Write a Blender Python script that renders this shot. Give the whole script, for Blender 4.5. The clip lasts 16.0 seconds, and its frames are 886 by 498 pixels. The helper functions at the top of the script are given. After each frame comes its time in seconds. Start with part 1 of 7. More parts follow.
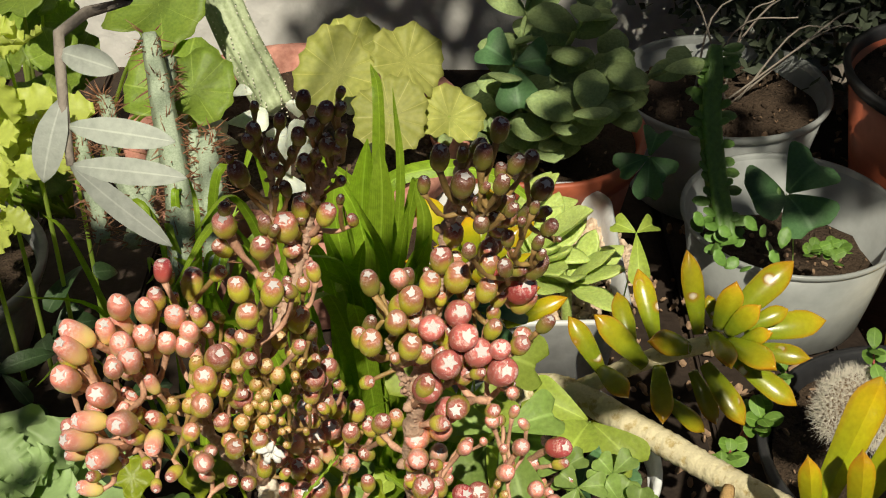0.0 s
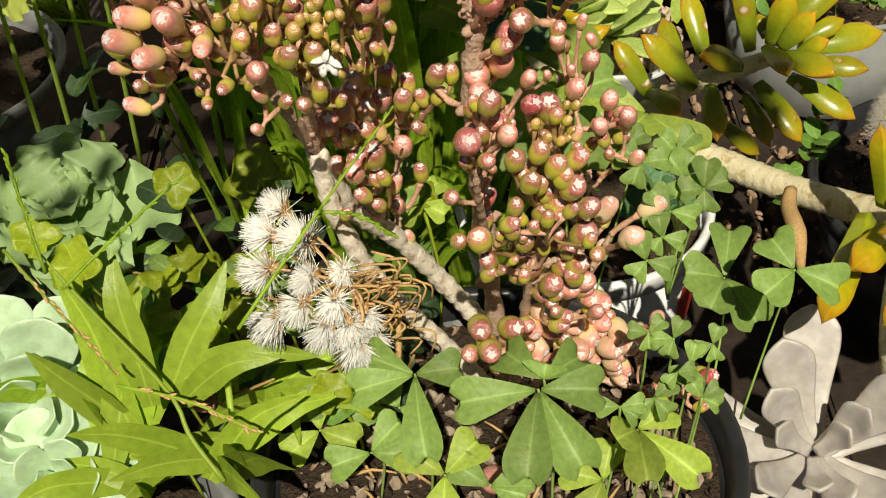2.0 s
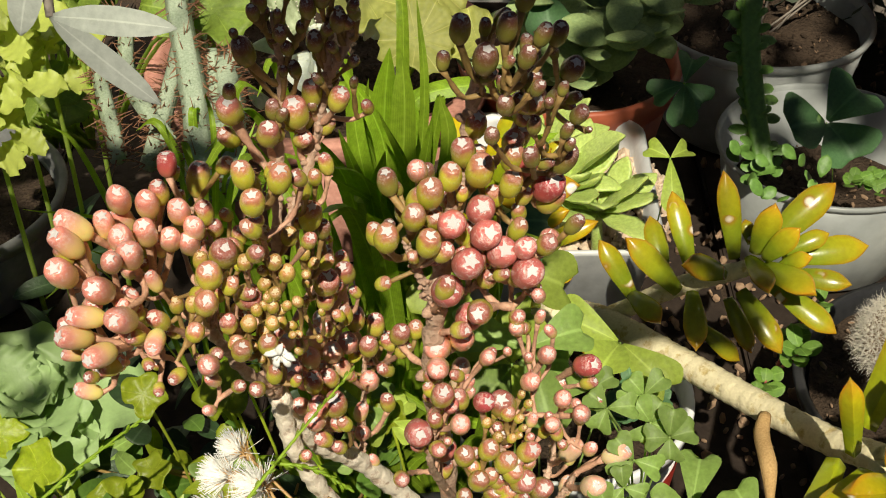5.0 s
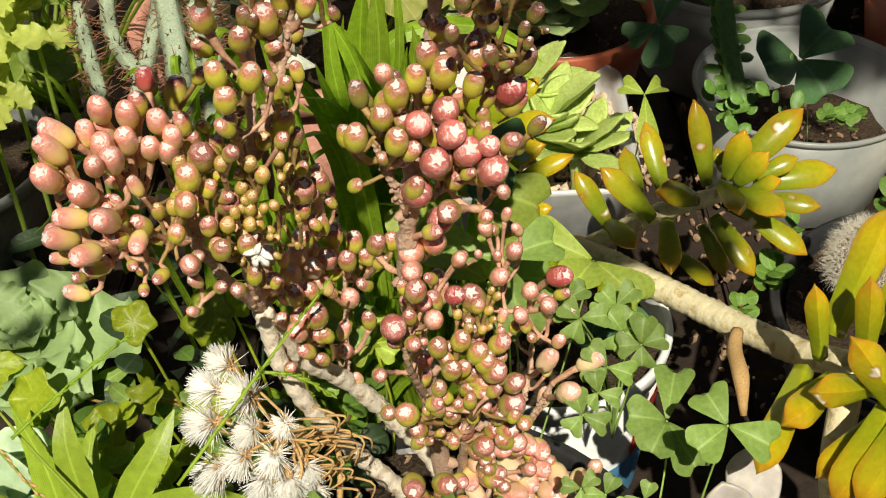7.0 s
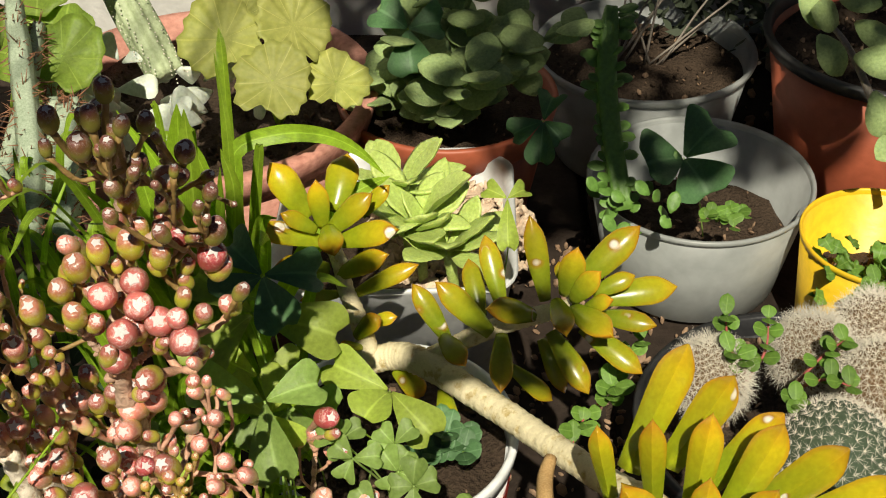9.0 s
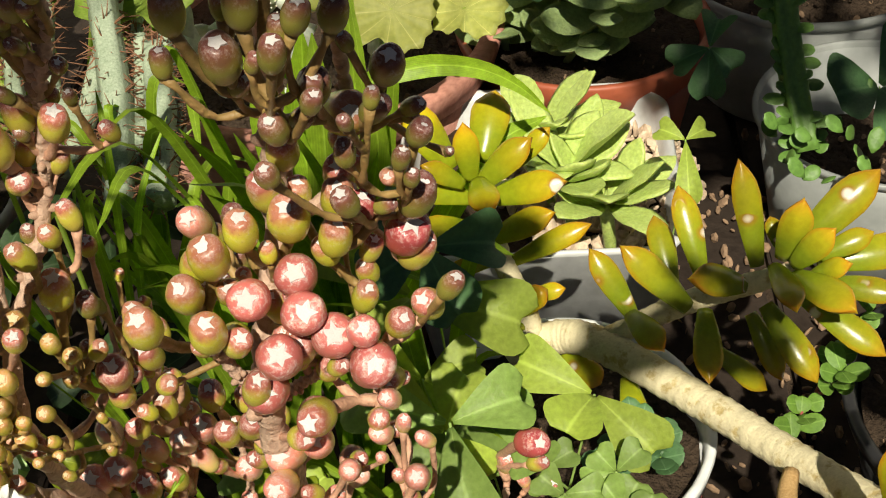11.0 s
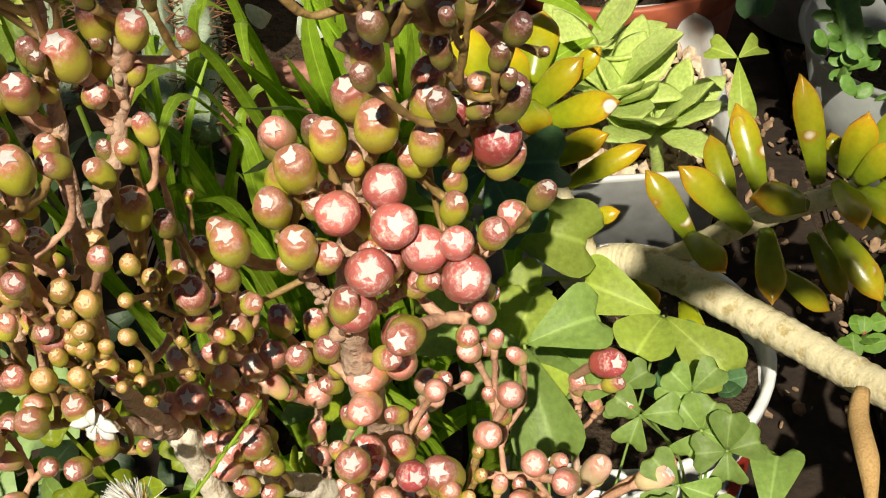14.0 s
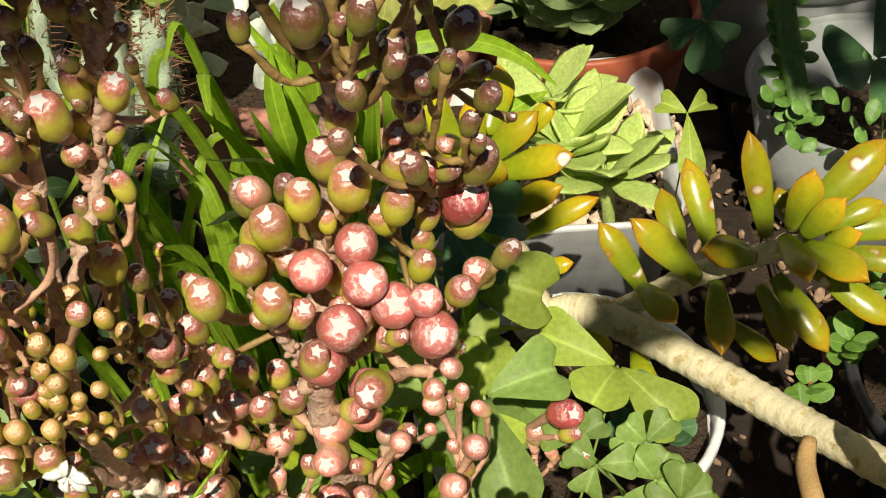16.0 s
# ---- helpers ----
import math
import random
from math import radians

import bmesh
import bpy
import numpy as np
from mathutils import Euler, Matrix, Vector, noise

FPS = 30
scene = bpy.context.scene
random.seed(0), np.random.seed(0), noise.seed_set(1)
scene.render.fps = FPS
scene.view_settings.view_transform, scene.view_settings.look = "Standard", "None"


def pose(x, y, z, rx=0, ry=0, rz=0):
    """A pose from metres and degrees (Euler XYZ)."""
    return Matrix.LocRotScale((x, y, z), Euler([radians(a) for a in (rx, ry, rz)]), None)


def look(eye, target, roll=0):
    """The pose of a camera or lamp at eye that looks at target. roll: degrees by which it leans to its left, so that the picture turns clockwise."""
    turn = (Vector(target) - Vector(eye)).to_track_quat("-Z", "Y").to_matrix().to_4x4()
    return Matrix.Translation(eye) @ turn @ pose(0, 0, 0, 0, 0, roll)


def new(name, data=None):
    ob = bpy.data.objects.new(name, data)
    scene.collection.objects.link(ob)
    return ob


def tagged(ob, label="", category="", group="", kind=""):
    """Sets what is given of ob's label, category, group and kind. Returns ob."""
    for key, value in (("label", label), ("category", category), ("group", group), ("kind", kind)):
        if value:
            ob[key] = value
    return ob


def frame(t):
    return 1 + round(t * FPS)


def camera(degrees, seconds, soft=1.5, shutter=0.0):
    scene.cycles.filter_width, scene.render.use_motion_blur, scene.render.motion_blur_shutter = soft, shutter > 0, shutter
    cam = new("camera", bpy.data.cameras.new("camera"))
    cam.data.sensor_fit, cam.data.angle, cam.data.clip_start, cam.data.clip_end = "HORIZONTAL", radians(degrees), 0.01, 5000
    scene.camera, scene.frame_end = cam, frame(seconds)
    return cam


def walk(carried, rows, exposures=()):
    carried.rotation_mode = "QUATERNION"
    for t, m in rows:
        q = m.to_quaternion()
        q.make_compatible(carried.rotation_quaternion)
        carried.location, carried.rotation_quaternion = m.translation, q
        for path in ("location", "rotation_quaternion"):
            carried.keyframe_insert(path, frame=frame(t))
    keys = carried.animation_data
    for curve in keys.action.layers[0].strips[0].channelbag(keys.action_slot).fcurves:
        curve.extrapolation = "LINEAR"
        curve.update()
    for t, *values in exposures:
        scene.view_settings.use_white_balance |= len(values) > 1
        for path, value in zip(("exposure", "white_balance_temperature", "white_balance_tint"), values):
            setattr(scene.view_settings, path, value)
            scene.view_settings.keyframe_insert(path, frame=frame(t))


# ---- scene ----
cam = camera(39.0, 16.0, soft=1.1)
# eye, target and roll at each time, in metres and degrees
PATH = [
    (0, (-0.00208, 0.00018, 0.61087), (0.00203, 1.61635, -0.56725), 0.32),
    (0.5, (-0.01029, -0.00455, 0.59695), (-0.04739, 1.61364, -0.57781), -1.83),
    (1, (-0.01201, -0.01781, 0.58169), (-0.04121, 1.57539, -0.62698), -1.85),
    (1.5, (-0.01473, -0.02463, 0.55962), (-0.04221, 1.5163, -0.71506), -2.45),
    (2, (-0.01513, -0.02612, 0.54477), (-0.04326, 1.47001, -0.78218), -3.29),
    (2.5, (-0.00724, -0.02589, 0.5511), (-0.03662, 1.46009, -0.78719), -3.42),
    (3, (0.00042, -0.01684, 0.57585), (-0.00853, 1.51547, -0.70944), -1.07),
    (3.5, (0.00115, -0.00718, 0.58866), (-0.01914, 1.55755, -0.65681), -0.25),
    (3.7, (0.00101, -0.00352, 0.5941), (-0.02643, 1.5698, -0.64037), 0.09),
    (6, (-0.00215, 0.00991, 0.57563), (-0.072, 1.56161, -0.68427), -1.41),
    (6.5, (-0.00726, 0.00025, 0.57227), (-0.07511, 1.52885, -0.71565), -2.28),
    (7, (0.00659, -0.0148, 0.58036), (-0.02729, 1.5308, -0.68849), -1.92),
    (7.5, (0.05181, -0.01785, 0.58348), (0.05409, 1.53414, -0.678), -0.78),
    (8, (0.0859, 0.02216, 0.58287), (0.08239, 1.58483, -0.66535), -0.29),
    (8.5, (0.10038, 0.03659, 0.58441), (0.05834, 1.61066, -0.6487), -0.35),
    (9, (0.08711, 0.00926, 0.60321), (0.04224, 1.5948, -0.615), -1.10),
    (9.2, (0.07161, 0.00543, 0.60338), (0.03535, 1.58388, -0.62429), -1.03),
    (11.5, (0.04242, 0.11393, 0.52654), (-0.1514, 1.63391, -0.75881), -6.31),
    (12, (0.04173, 0.11245, 0.5256), (-0.15884, 1.61929, -0.7741), -6.97),
    (12.5, (0.03993, 0.11004, 0.53193), (-0.1786, 1.60599, -0.77741), -7.16),
    (13, (0.03586, 0.10588, 0.52957), (-0.19339, 1.58537, -0.79653), -7.65),
    (13.5, (0.03324, 0.10397, 0.53027), (-0.18947, 1.56759, -0.81444), -7.81),
    (14, (0.03106, 0.1038, 0.5295), (-0.17302, 1.56738, -0.8182), -7.67),
    (14.5, (0.02631, 0.10376, 0.53595), (-0.15679, 1.58617, -0.79406), -6.82),
    (15, (0.0248, 0.10286, 0.53375), (-0.1449, 1.5936, -0.78871), -6.65),
    (15.5, (0.02455, 0.10254, 0.53737), (-0.11866, 1.60782, -0.77169), -5.31),
    (16, (0.02828, 0.10037, 0.53569), (-0.08954, 1.61338, -0.76697), -4.92),
]
walk(cam, [(t, look(eye, target, roll)) for t, eye, target, roll in PATH], [(0, -0.22), (3.7, -0.22), (6.0, -0.12), (9.2, -0.1), (11.5, -0.02), (16, -0.02)])

# ---- daylight ----
SUN_FROM = Vector((0.0, -0.643, 0.766)).normalized()
world = bpy.data.worlds.new("sky")
scene.world = world
world.use_nodes = True
sky = world.node_tree.nodes.new("ShaderNodeTexSky")
sky.sky_type, sky.sun_disc = "NISHITA", False
sky.sun_elevation = math.asin(SUN_FROM.z)
sky.sun_rotation = math.atan2(SUN_FROM.x, SUN_FROM.y)
ground_light = world.node_tree.nodes["Background"]
ground_light.inputs["Strength"].default_value = 0.0150
world.node_tree.links.new(sky.outputs["Color"], ground_light.inputs["Color"])
sun_data = bpy.data.lights.new("sun", "SUN")
sun_data.energy, sun_data.angle, sun_data.color = 5.8, radians(0.55), (1.0, 0.93, 0.74)
sun = new("sun", sun_data)
sun.matrix_world = look((0, 0, 0), -SUN_FROM)

GROUND = 0.03
rng = random.Random(7)


# ---- materials ----
def shader(name):
    m = bpy.data.materials.new(name)
    m.use_nodes = True
    t = m.node_tree
    b = t.nodes["Principled BSDF"]
    return m, t, b, t.nodes["Material Output"]


def add(t, kind, **values):
    n = t.nodes.new(kind)
    for key, value in values.items():
        n.inputs[key.replace("_", " ")].default_value = value
    return n


def ramp(t, fac, stops):
    r = t.nodes.new("ShaderNodeValToRGB")
    e = r.color_ramp.elements
    while len(e) < len(stops):
        e.new(0.5)
    for el, (p, c) in zip(e, stops):
        el.position, el.color = p, (*c, 1)
    t.links.new(fac, r.inputs["Fac"])
    return r.outputs["Color"]


def mixed(t, fac, a, b, mode="MIX"):
    n = t.nodes.new("ShaderNodeMix")
    n.data_type, n.blend_type = "RGBA", mode
    for socket, v in ((n.inputs[0], fac), (n.inputs[6], a), (n.inputs[7], b)):
        if isinstance(v, (int, float)):
            socket.default_value = v
        elif isinstance(v, tuple):
            socket.default_value = (*v, 1)
        else:
            t.links.new(v, socket)
    return n.outputs[2]


def noisy(t, scale, detail=4.0, vec="Object", rough=0.55):
    c = t.nodes.new("ShaderNodeTexCoord")
    n = add(t, "ShaderNodeTexNoise", Scale=scale, Detail=detail, Roughness=rough)
    t.links.new(c.outputs[vec], n.inputs["Vector"])
    return n.outputs["Fac"]


def bumped(t, b, height, strength, distance):
    n = add(t, "ShaderNodeBump", Strength=strength, Distance=distance)
    t.links.new(height, n.inputs["Height"])
    t.links.new(n.outputs["Normal"], b.inputs["Normal"])


def per_object(t, amount):
    """A brightness factor that differs from piece to piece."""
    o = t.nodes.new("ShaderNodeObjectInfo")
    m = add(t, "ShaderNodeMapRange")
    m.inputs[3].default_value, m.inputs[4].default_value = 1 - amount, 1 + amount
    t.links.new(o.outputs["Random"], m.inputs[0])
    c = t.nodes.new("ShaderNodeCombineColor")
    for i in range(3):
        t.links.new(m.outputs[0], c.inputs[i])
    return c.outputs[0]


def glow_through(t, b, out, color, amount):
    """Thin leaves let some light through."""
    tr = t.nodes.new("ShaderNodeBsdfTranslucent")
    if isinstance(color, tuple):
        tr.inputs["Color"].default_value = (*color, 1)
    else:
        t.links.new(color, tr.inputs["Color"])
    mx = t.nodes.new("ShaderNodeMixShader")
    mx.inputs[0].default_value = amount
    t.links.new(b.outputs[0], mx.inputs[1])
    t.links.new(tr.outputs[0], mx.inputs[2])
    t.links.new(mx.outputs[0], out.inputs["Surface"])


def plain(name, a, b_, scale, rough, bump=0.3, fine=6.0, depth=0.001, vary=0.12, sss=0.0):
    """Two tones in large and fine patches, with relief of the grain."""
    m, t, b, out = shader(name)
    big, small = noisy(t, scale), noisy(t, scale * fine, 6.0)
    c = mixed(t, big, a, b_)
    c = mixed(t, 0.35, c, ramp(t, small, [(0.3, tuple(v * 0.55 for v in a)), (0.7, tuple(min(1, v * 1.35) for v in b_))]))
    c = mixed(t, 1.0, c, per_object(t, vary), "MULTIPLY")
    t.links.new(c, b.inputs["Base Color"])
    b.inputs["Roughness"].default_value = rough
    b.inputs["Specular IOR Level"].default_value = 0.5 if rough < 0.7 else 0.15
    if sss:
        b.inputs["Subsurface Weight"].default_value = sss
        b.inputs["Subsurface Radius"].default_value = (0.004, 0.003, 0.001)
        b.inputs["Subsurface Scale"].default_value = 1.0
    bumped(t, b, small, bump, depth)
    return m


def leafy(name, a, b_, through_=0.35, rough=0.5, scale=60.0, vein=0.0, light=None, rib=0.5, rays=0.0):
    """A thin leaf: two greens, veins along the blade, light shining through."""
    m, t, b, out = shader(name)
    c = mixed(t, noisy(t, scale), a, b_)
    fine = noisy(t, scale * 9, 5.0)
    c = mixed(t, 0.3, c, ramp(t, fine, [(0.3, tuple(v * 0.6 for v in a)), (0.72, tuple(min(1, v * 1.3) for v in b_))]))
    if vein:
        uv = t.nodes.new("ShaderNodeUVMap")
        sep = t.nodes.new("ShaderNodeSeparateXYZ")
        t.links.new(uv.outputs[0], sep.inputs[0])
        w = t.nodes.new("ShaderNodeMath")
        w.operation = "SINE"
        k = t.nodes.new("ShaderNodeMath")
        k.operation, k.inputs[1].default_value = "MULTIPLY", vein
        t.links.new(sep.outputs[0], k.inputs[0])
        t.links.new(k.outputs[0], w.inputs[0])
        pale = ramp(t, w.outputs[0], [(0.80, (0, 0, 0)), (0.99, (0.3, 0.3, 0.3))])
        c = mixed(t, pale, c, tuple(min(1, v * 1.5 + 0.02) for v in b_))
    uv2 = t.nodes.new("ShaderNodeUVMap")
    sep2 = t.nodes.new("ShaderNodeSeparateXYZ")
    t.links.new(uv2.outputs[0], sep2.inputs[0])
    line = t.nodes.new("ShaderNodeMath")
    if rays:
        k2 = t.nodes.new("ShaderNodeMath")
        k2.operation, k2.inputs[1].default_value = "MULTIPLY", rays / 2
        t.links.new(sep2.outputs[0], k2.inputs[0])
        line.operation = "SINE"
        t.links.new(k2.outputs[0], line.inputs[0])
        line2 = t.nodes.new("ShaderNodeMath")
        line2.operation = "ABSOLUTE"
        t.links.new(line.outputs[0], line2.inputs[0])
        line = line2
    else:
        line.operation = "ABSOLUTE"
        t.links.new(sep2.outputs[0], line.inputs[0])
    mid = ramp(t, line.outputs[0], [(0.03, (rib, rib, rib)), (0.10, (0, 0, 0))])
    c = mixed(t, mid, c, tuple(min(1, v * 1.35 + 0.05) for v in b_))
    c = mixed(t, 1.0, c, per_object(t, 0.22), "MULTIPLY")
    t.links.new(c, b.inputs["Base Color"])
    b.inputs["Roughness"].default_value = rough
    bumped(t, b, fine, 0.4, 0.0008)
    if through_:
        glow_through(t, b, out, mixed(t, 1.0, c, light or (1.5, 1.6, 0.5), "MULTIPLY"), through_)
    return m


def bud_skin(name, stops, bloom, spots=0.25):
    """Fleshy bud: colours run from its foot to its end, with a pale bloom in flakes and dark specks."""
    m, t, b, out = shader(name)
    tc = t.nodes.new("ShaderNodeTexCoord")
    sep = t.nodes.new("ShaderNodeSeparateXYZ")
    t.links.new(tc.outputs["Object"], sep.inputs[0])
    n = noisy(t, 3.2, 3.0)
    off = add(t, "ShaderNodeMath")
    off.operation = "MULTIPLY_ADD"
    off.inputs[1].default_value = 0.28
    t.links.new(n, off.inputs[0])
    t.links.new(sep.outputs[2], off.inputs[2])
    sub = t.nodes.new("ShaderNodeMath")
    sub.operation, sub.inputs[1].default_value = "SUBTRACT", 0.14
    t.links.new(off.outputs[0], sub.inputs[0])
    c = ramp(t, sub.outputs[0], stops)
    speck = noisy(t, 26.0, 2.0)
    c = mixed(t, mixed(t, 1.0, ramp(t, speck, [(0.62, (0, 0, 0)), (0.72, (1, 1, 1))]), (spots, spots, spots), "MULTIPLY"), c, (0.10, 0.02, 0.02))
    flake = noisy(t, 5.5, 9.0, rough=0.75)
    fac = ramp(t, flake, [(0.5, (0, 0, 0)), (0.66, (1, 1, 1))])
    high = ramp(t, sep.outputs[2], [(0.5, (0, 0, 0)), (0.95, (bloom, bloom, bloom))])
    c = mixed(t, mixed(t, 1.0, fac, high, "MULTIPLY"), c, (0.90, 0.76, 0.70))
    c = mixed(t, 1.0, c, per_object(t, 0.22), "MULTIPLY")
    t.links.new(c, b.inputs["Base Color"])
    b.inputs["Roughness"].default_value = 0.24
    b.inputs["Subsurface Weight"].default_value = 0.25
    b.inputs["Subsurface Radius"].default_value = (0.0012, 0.0006, 0.0003)
    b.inputs["Subsurface Scale"].default_value = 1.0
    bumped(t, b, flake, 0.3, 0.0004)
    return m


BUD = {
    "g": bud_skin("green bud skin", [(0.0, (0.50, 0.42, 0.07)), (0.25, (0.56, 0.55, 0.06)), (0.76, (0.62, 0.58, 0.06)), (0.87, (0.56, 0.36, 0.09)), (0.96, (0.44, 0.17, 0.10)), (1.0, (0.44, 0.18, 0.12))], 0.35),
    "p": bud_skin("peach pink bud skin", [(0.0, (0.86, 0.74, 0.20)), (0.35, (0.88, 0.70, 0.24)), (0.58, (0.86, 0.58, 0.27)), (0.78, (0.80, 0.40, 0.28)), (0.93, (0.68, 0.25, 0.20)), (1.0, (0.66, 0.25, 0.20))], 0.6, 0.05),
    "q": bud_skin("rosy pink bud skin", [(0.0, (0.58, 0.26, 0.14)), (0.3, (0.63, 0.25, 0.18)), (0.6, (0.61, 0.20, 0.16)), (1.0, (0.54, 0.14, 0.13))], 0.85, 0.08),
    "m": bud_skin("mauve bud skin", [(0.0, (0.50, 0.38, 0.09)), (0.66, (0.58, 0.53, 0.07)), (0.80, (0.54, 0.34, 0.10)), (0.92, (0.42, 0.14, 0.10)), (1.0, (0.42, 0.14, 0.12))], 0.5),
    "r": bud_skin("red bud skin", [(0.0, (0.52, 0.19, 0.12)), (0.5, (0.50, 0.10, 0.09)), (1.0, (0.40, 0.07, 0.08))], 0.7, 0.12),
    # olive of the upper buds, darkened because they stand in shade
    "d": bud_skin("shade-darkened olive bud skin", [(0.0, (0.26, 0.25, 0.05)), (0.6, (0.28, 0.26, 0.05)), (0.82, (0.26, 0.14, 0.06)), (1.0, (0.20, 0.07, 0.06))], 0.35),
    "t": bud_skin("golden bud skin", [(0.0, (0.44, 0.34, 0.06)), (0.6, (0.56, 0.52, 0.06)), (0.85, (0.54, 0.38, 0.08)), (1.0, (0.46, 0.22, 0.09))], 0.25),
    "o": bud_skin("peach bud skin", [(0.0, (0.84, 0.66, 0.34)), (0.5, (0.86, 0.66, 0.40)), (0.85, (0.82, 0.52, 0.36)), (1.0, (0.70, 0.34, 0.26))], 0.5, 0.05),
}
SCAR = plain("white leaf scar", (0.82, 0.80, 0.80), (0.72, 0.66, 0.66), 300.0, 0.8, 0.4)
TAN_SCAR = plain("tan leaf scar", (0.86, 0.74, 0.50), (0.74, 0.56, 0.32), 300.0, 0.8, 0.4)
PEDICEL = plain("reddish stalk skin", (0.56, 0.26, 0.19), (0.64, 0.40, 0.26), 160.0, 0.5, 0.5)
GREEN_STALK = plain("olive brown stalk skin", (0.30, 0.24, 0.06), (0.38, 0.20, 0.09), 120.0, 0.5, 0.5)
SCARRED = plain("pinkish brown leaf scar", (0.36, 0.20, 0.13), (0.52, 0.36, 0.27), 1.2, 0.7, 0.2)
BRANCH = plain("knobbly pinkish branch skin", (0.50, 0.28, 0.20), (0.68, 0.50, 0.38), 170.0, 0.65, 1.0, 4.0)


def flaking(name, pale, dark, scale):
    m, t, b, out = shader(name)
    n = noisy(t, scale, 7.0, rough=0.65)
    c = ramp(t, n, [(0.36, dark), (0.42, tuple(0.5 * (a + d) for a, d in zip(pale, dark))), (0.47, pale)])
    c = mixed(t, 0.2, c, ramp(t, noisy(t, scale * 6, 5.0), [(0.3, tuple(v * 0.5 for v in dark)), (0.7, pale)]))
    t.links.new(c, b.inputs["Base Color"])
    b.inputs["Roughness"].default_value = 0.8
    bumped(t, b, n, 1.0, 0.0012)
    return m


BARK = flaking("pale flaking bark", (0.88, 0.79, 0.66), (0.52, 0.36, 0.26), 260.0)
SEDUM_BARK = flaking("ringed yellowish bark", (0.80, 0.71, 0.47), (0.50, 0.37, 0.14), 150.0)
SOIL = plain("dark potting soil", (0.035, 0.024, 0.017), (0.085, 0.058, 0.040), 60.0, 0.95, 1.0, 7.0, 0.004)
CHIP = plain("bark and grit chips", (0.28, 0.18, 0.11), (0.66, 0.54, 0.42), 40.0, 0.9, 0.6, vary=0.6)
LITTER = plain("brown bark crumbs", (0.09, 0.055, 0.035), (0.30, 0.20, 0.13), 40.0, 0.9, 0.6, vary=0.6)
WALL = plain("pale rendered wall", (0.72, 0.71, 0.69), (0.60, 0.58, 0.56), 5.0, 0.9, 0.6, 12.0, 0.003)
PLANK = plain("weathered dark plank", (0.022, 0.016, 0.013), (0.045, 0.032, 0.025), 14.0, 0.85, 0.8, 9.0, 0.002, 0.3)
WHITE_PLASTIC = plain("white plastic", (0.78, 0.79, 0.80), (0.70, 0.71, 0.72), 20.0, 0.4, 0.15)
BLACK_PLASTIC = plain("black plastic", (0.016, 0.016, 0.018), (0.03, 0.03, 0.032), 30.0, 0.35, 0.2)
GREY_PLASTIC = plain("grey plastic", (0.16, 0.165, 0.17), (0.24, 0.24, 0.24), 20.0, 0.5, 0.3)
TERRACOTTA = plain("terracotta plastic", (0.40, 0.10, 0.045), (0.34, 0.085, 0.045), 20.0, 0.5, 0.25)
CLAY = plain("worn pinkish red clay", (0.45, 0.16, 0.12), (0.55, 0.30, 0.24), 22.0, 0.85, 0.5, 10.0)
YELLOW = plain("yellow plastic", (0.85, 0.56, 0.02), (0.80, 0.48, 0.02), 20.0, 0.4, 0.2)
RED_PRINT = plain("red label print", (0.62, 0.05, 0.03), (0.55, 0.05, 0.03), 30.0, 0.5, 0.1)
BLUE_PRINT = plain("blue label print", (0.12, 0.35, 0.62), (0.10, 0.30, 0.55), 30.0, 0.5, 0.1)

CLOVER = leafy("clover leaf", (0.22, 0.34, 0.07), (0.34, 0.46, 0.13), 0.4)
# green darkened well below WEED, standing in for shade among the low leaves
SHADED_WEED = leafy("weed leaf darkened for shade", (0.02, 0.045, 0.015), (0.04, 0.08, 0.025), 0.2)
CLOVER_PALE = leafy("pale clover leaf", (0.36, 0.46, 0.07), (0.48, 0.56, 0.11), 0.45)
CLOVER_BLUE = leafy("bluish clover leaf", (0.08, 0.18, 0.07), (0.12, 0.25, 0.10), 0.3)
GRASS = leafy("grass blade", (0.20, 0.33, 0.02), (0.38, 0.50, 0.04), 0.5, 0.45, 40.0, 40.0)
BROAD = leafy("broad grass leaf", (0.28, 0.41, 0.03), (0.42, 0.52, 0.06), 0.4, 0.4, 30.0, 60.0)
IVY = leafy("yellow green lobed leaf", (0.26, 0.36, 0.025), (0.42, 0.46, 0.03), 0.45, 0.4, rays=5.0)
GERANIUM = leafy("scalloped geranium leaf", (0.38, 0.43, 0.09), (0.48, 0.46, 0.14), 0.35, 0.6, 30.0, rays=9.0, rib=0.55)
BUSH_LEAF = leafy("bright rounded leaf", (0.16, 0.28, 0.04), (0.34, 0.42, 0.07), 0.45, 0.5, rays=7.0)
FRILLED = leafy("frilled yellow green leaf", (0.13, 0.22, 0.025), (0.42, 0.46, 0.09), 0.35, 0.5, 45.0)
CRINKLE = leafy("dull green crinkled leaf", (0.09, 0.17, 0.06), (0.26, 0.37, 0.14), 0.15, 0.55, 45.0)
WEED = leafy("small green weed leaf", (0.12, 0.26, 0.04), (0.22, 0.36, 0.06), 0.4)
# near-black green: the shade at the back is mixed into the leaf colour
SHADED_LEAF = leafy("shrub leaf darkened for shade", (0.018, 0.03, 0.014), (0.035, 0.05, 0.02), 0.15, 0.6)
GREY_LEAF = leafy("silvery grey leaf", (0.46, 0.50, 0.46), (0.56, 0.58, 0.55), 0.45, 0.6, light=(1.1, 1.15, 1.0))
KALANCHOE = plain("felted grey green leaf", (0.20, 0.28, 0.11), (0.29, 0.37, 0.16), 80.0, 0.75, 0.5, sss=0.1, vary=0.25)
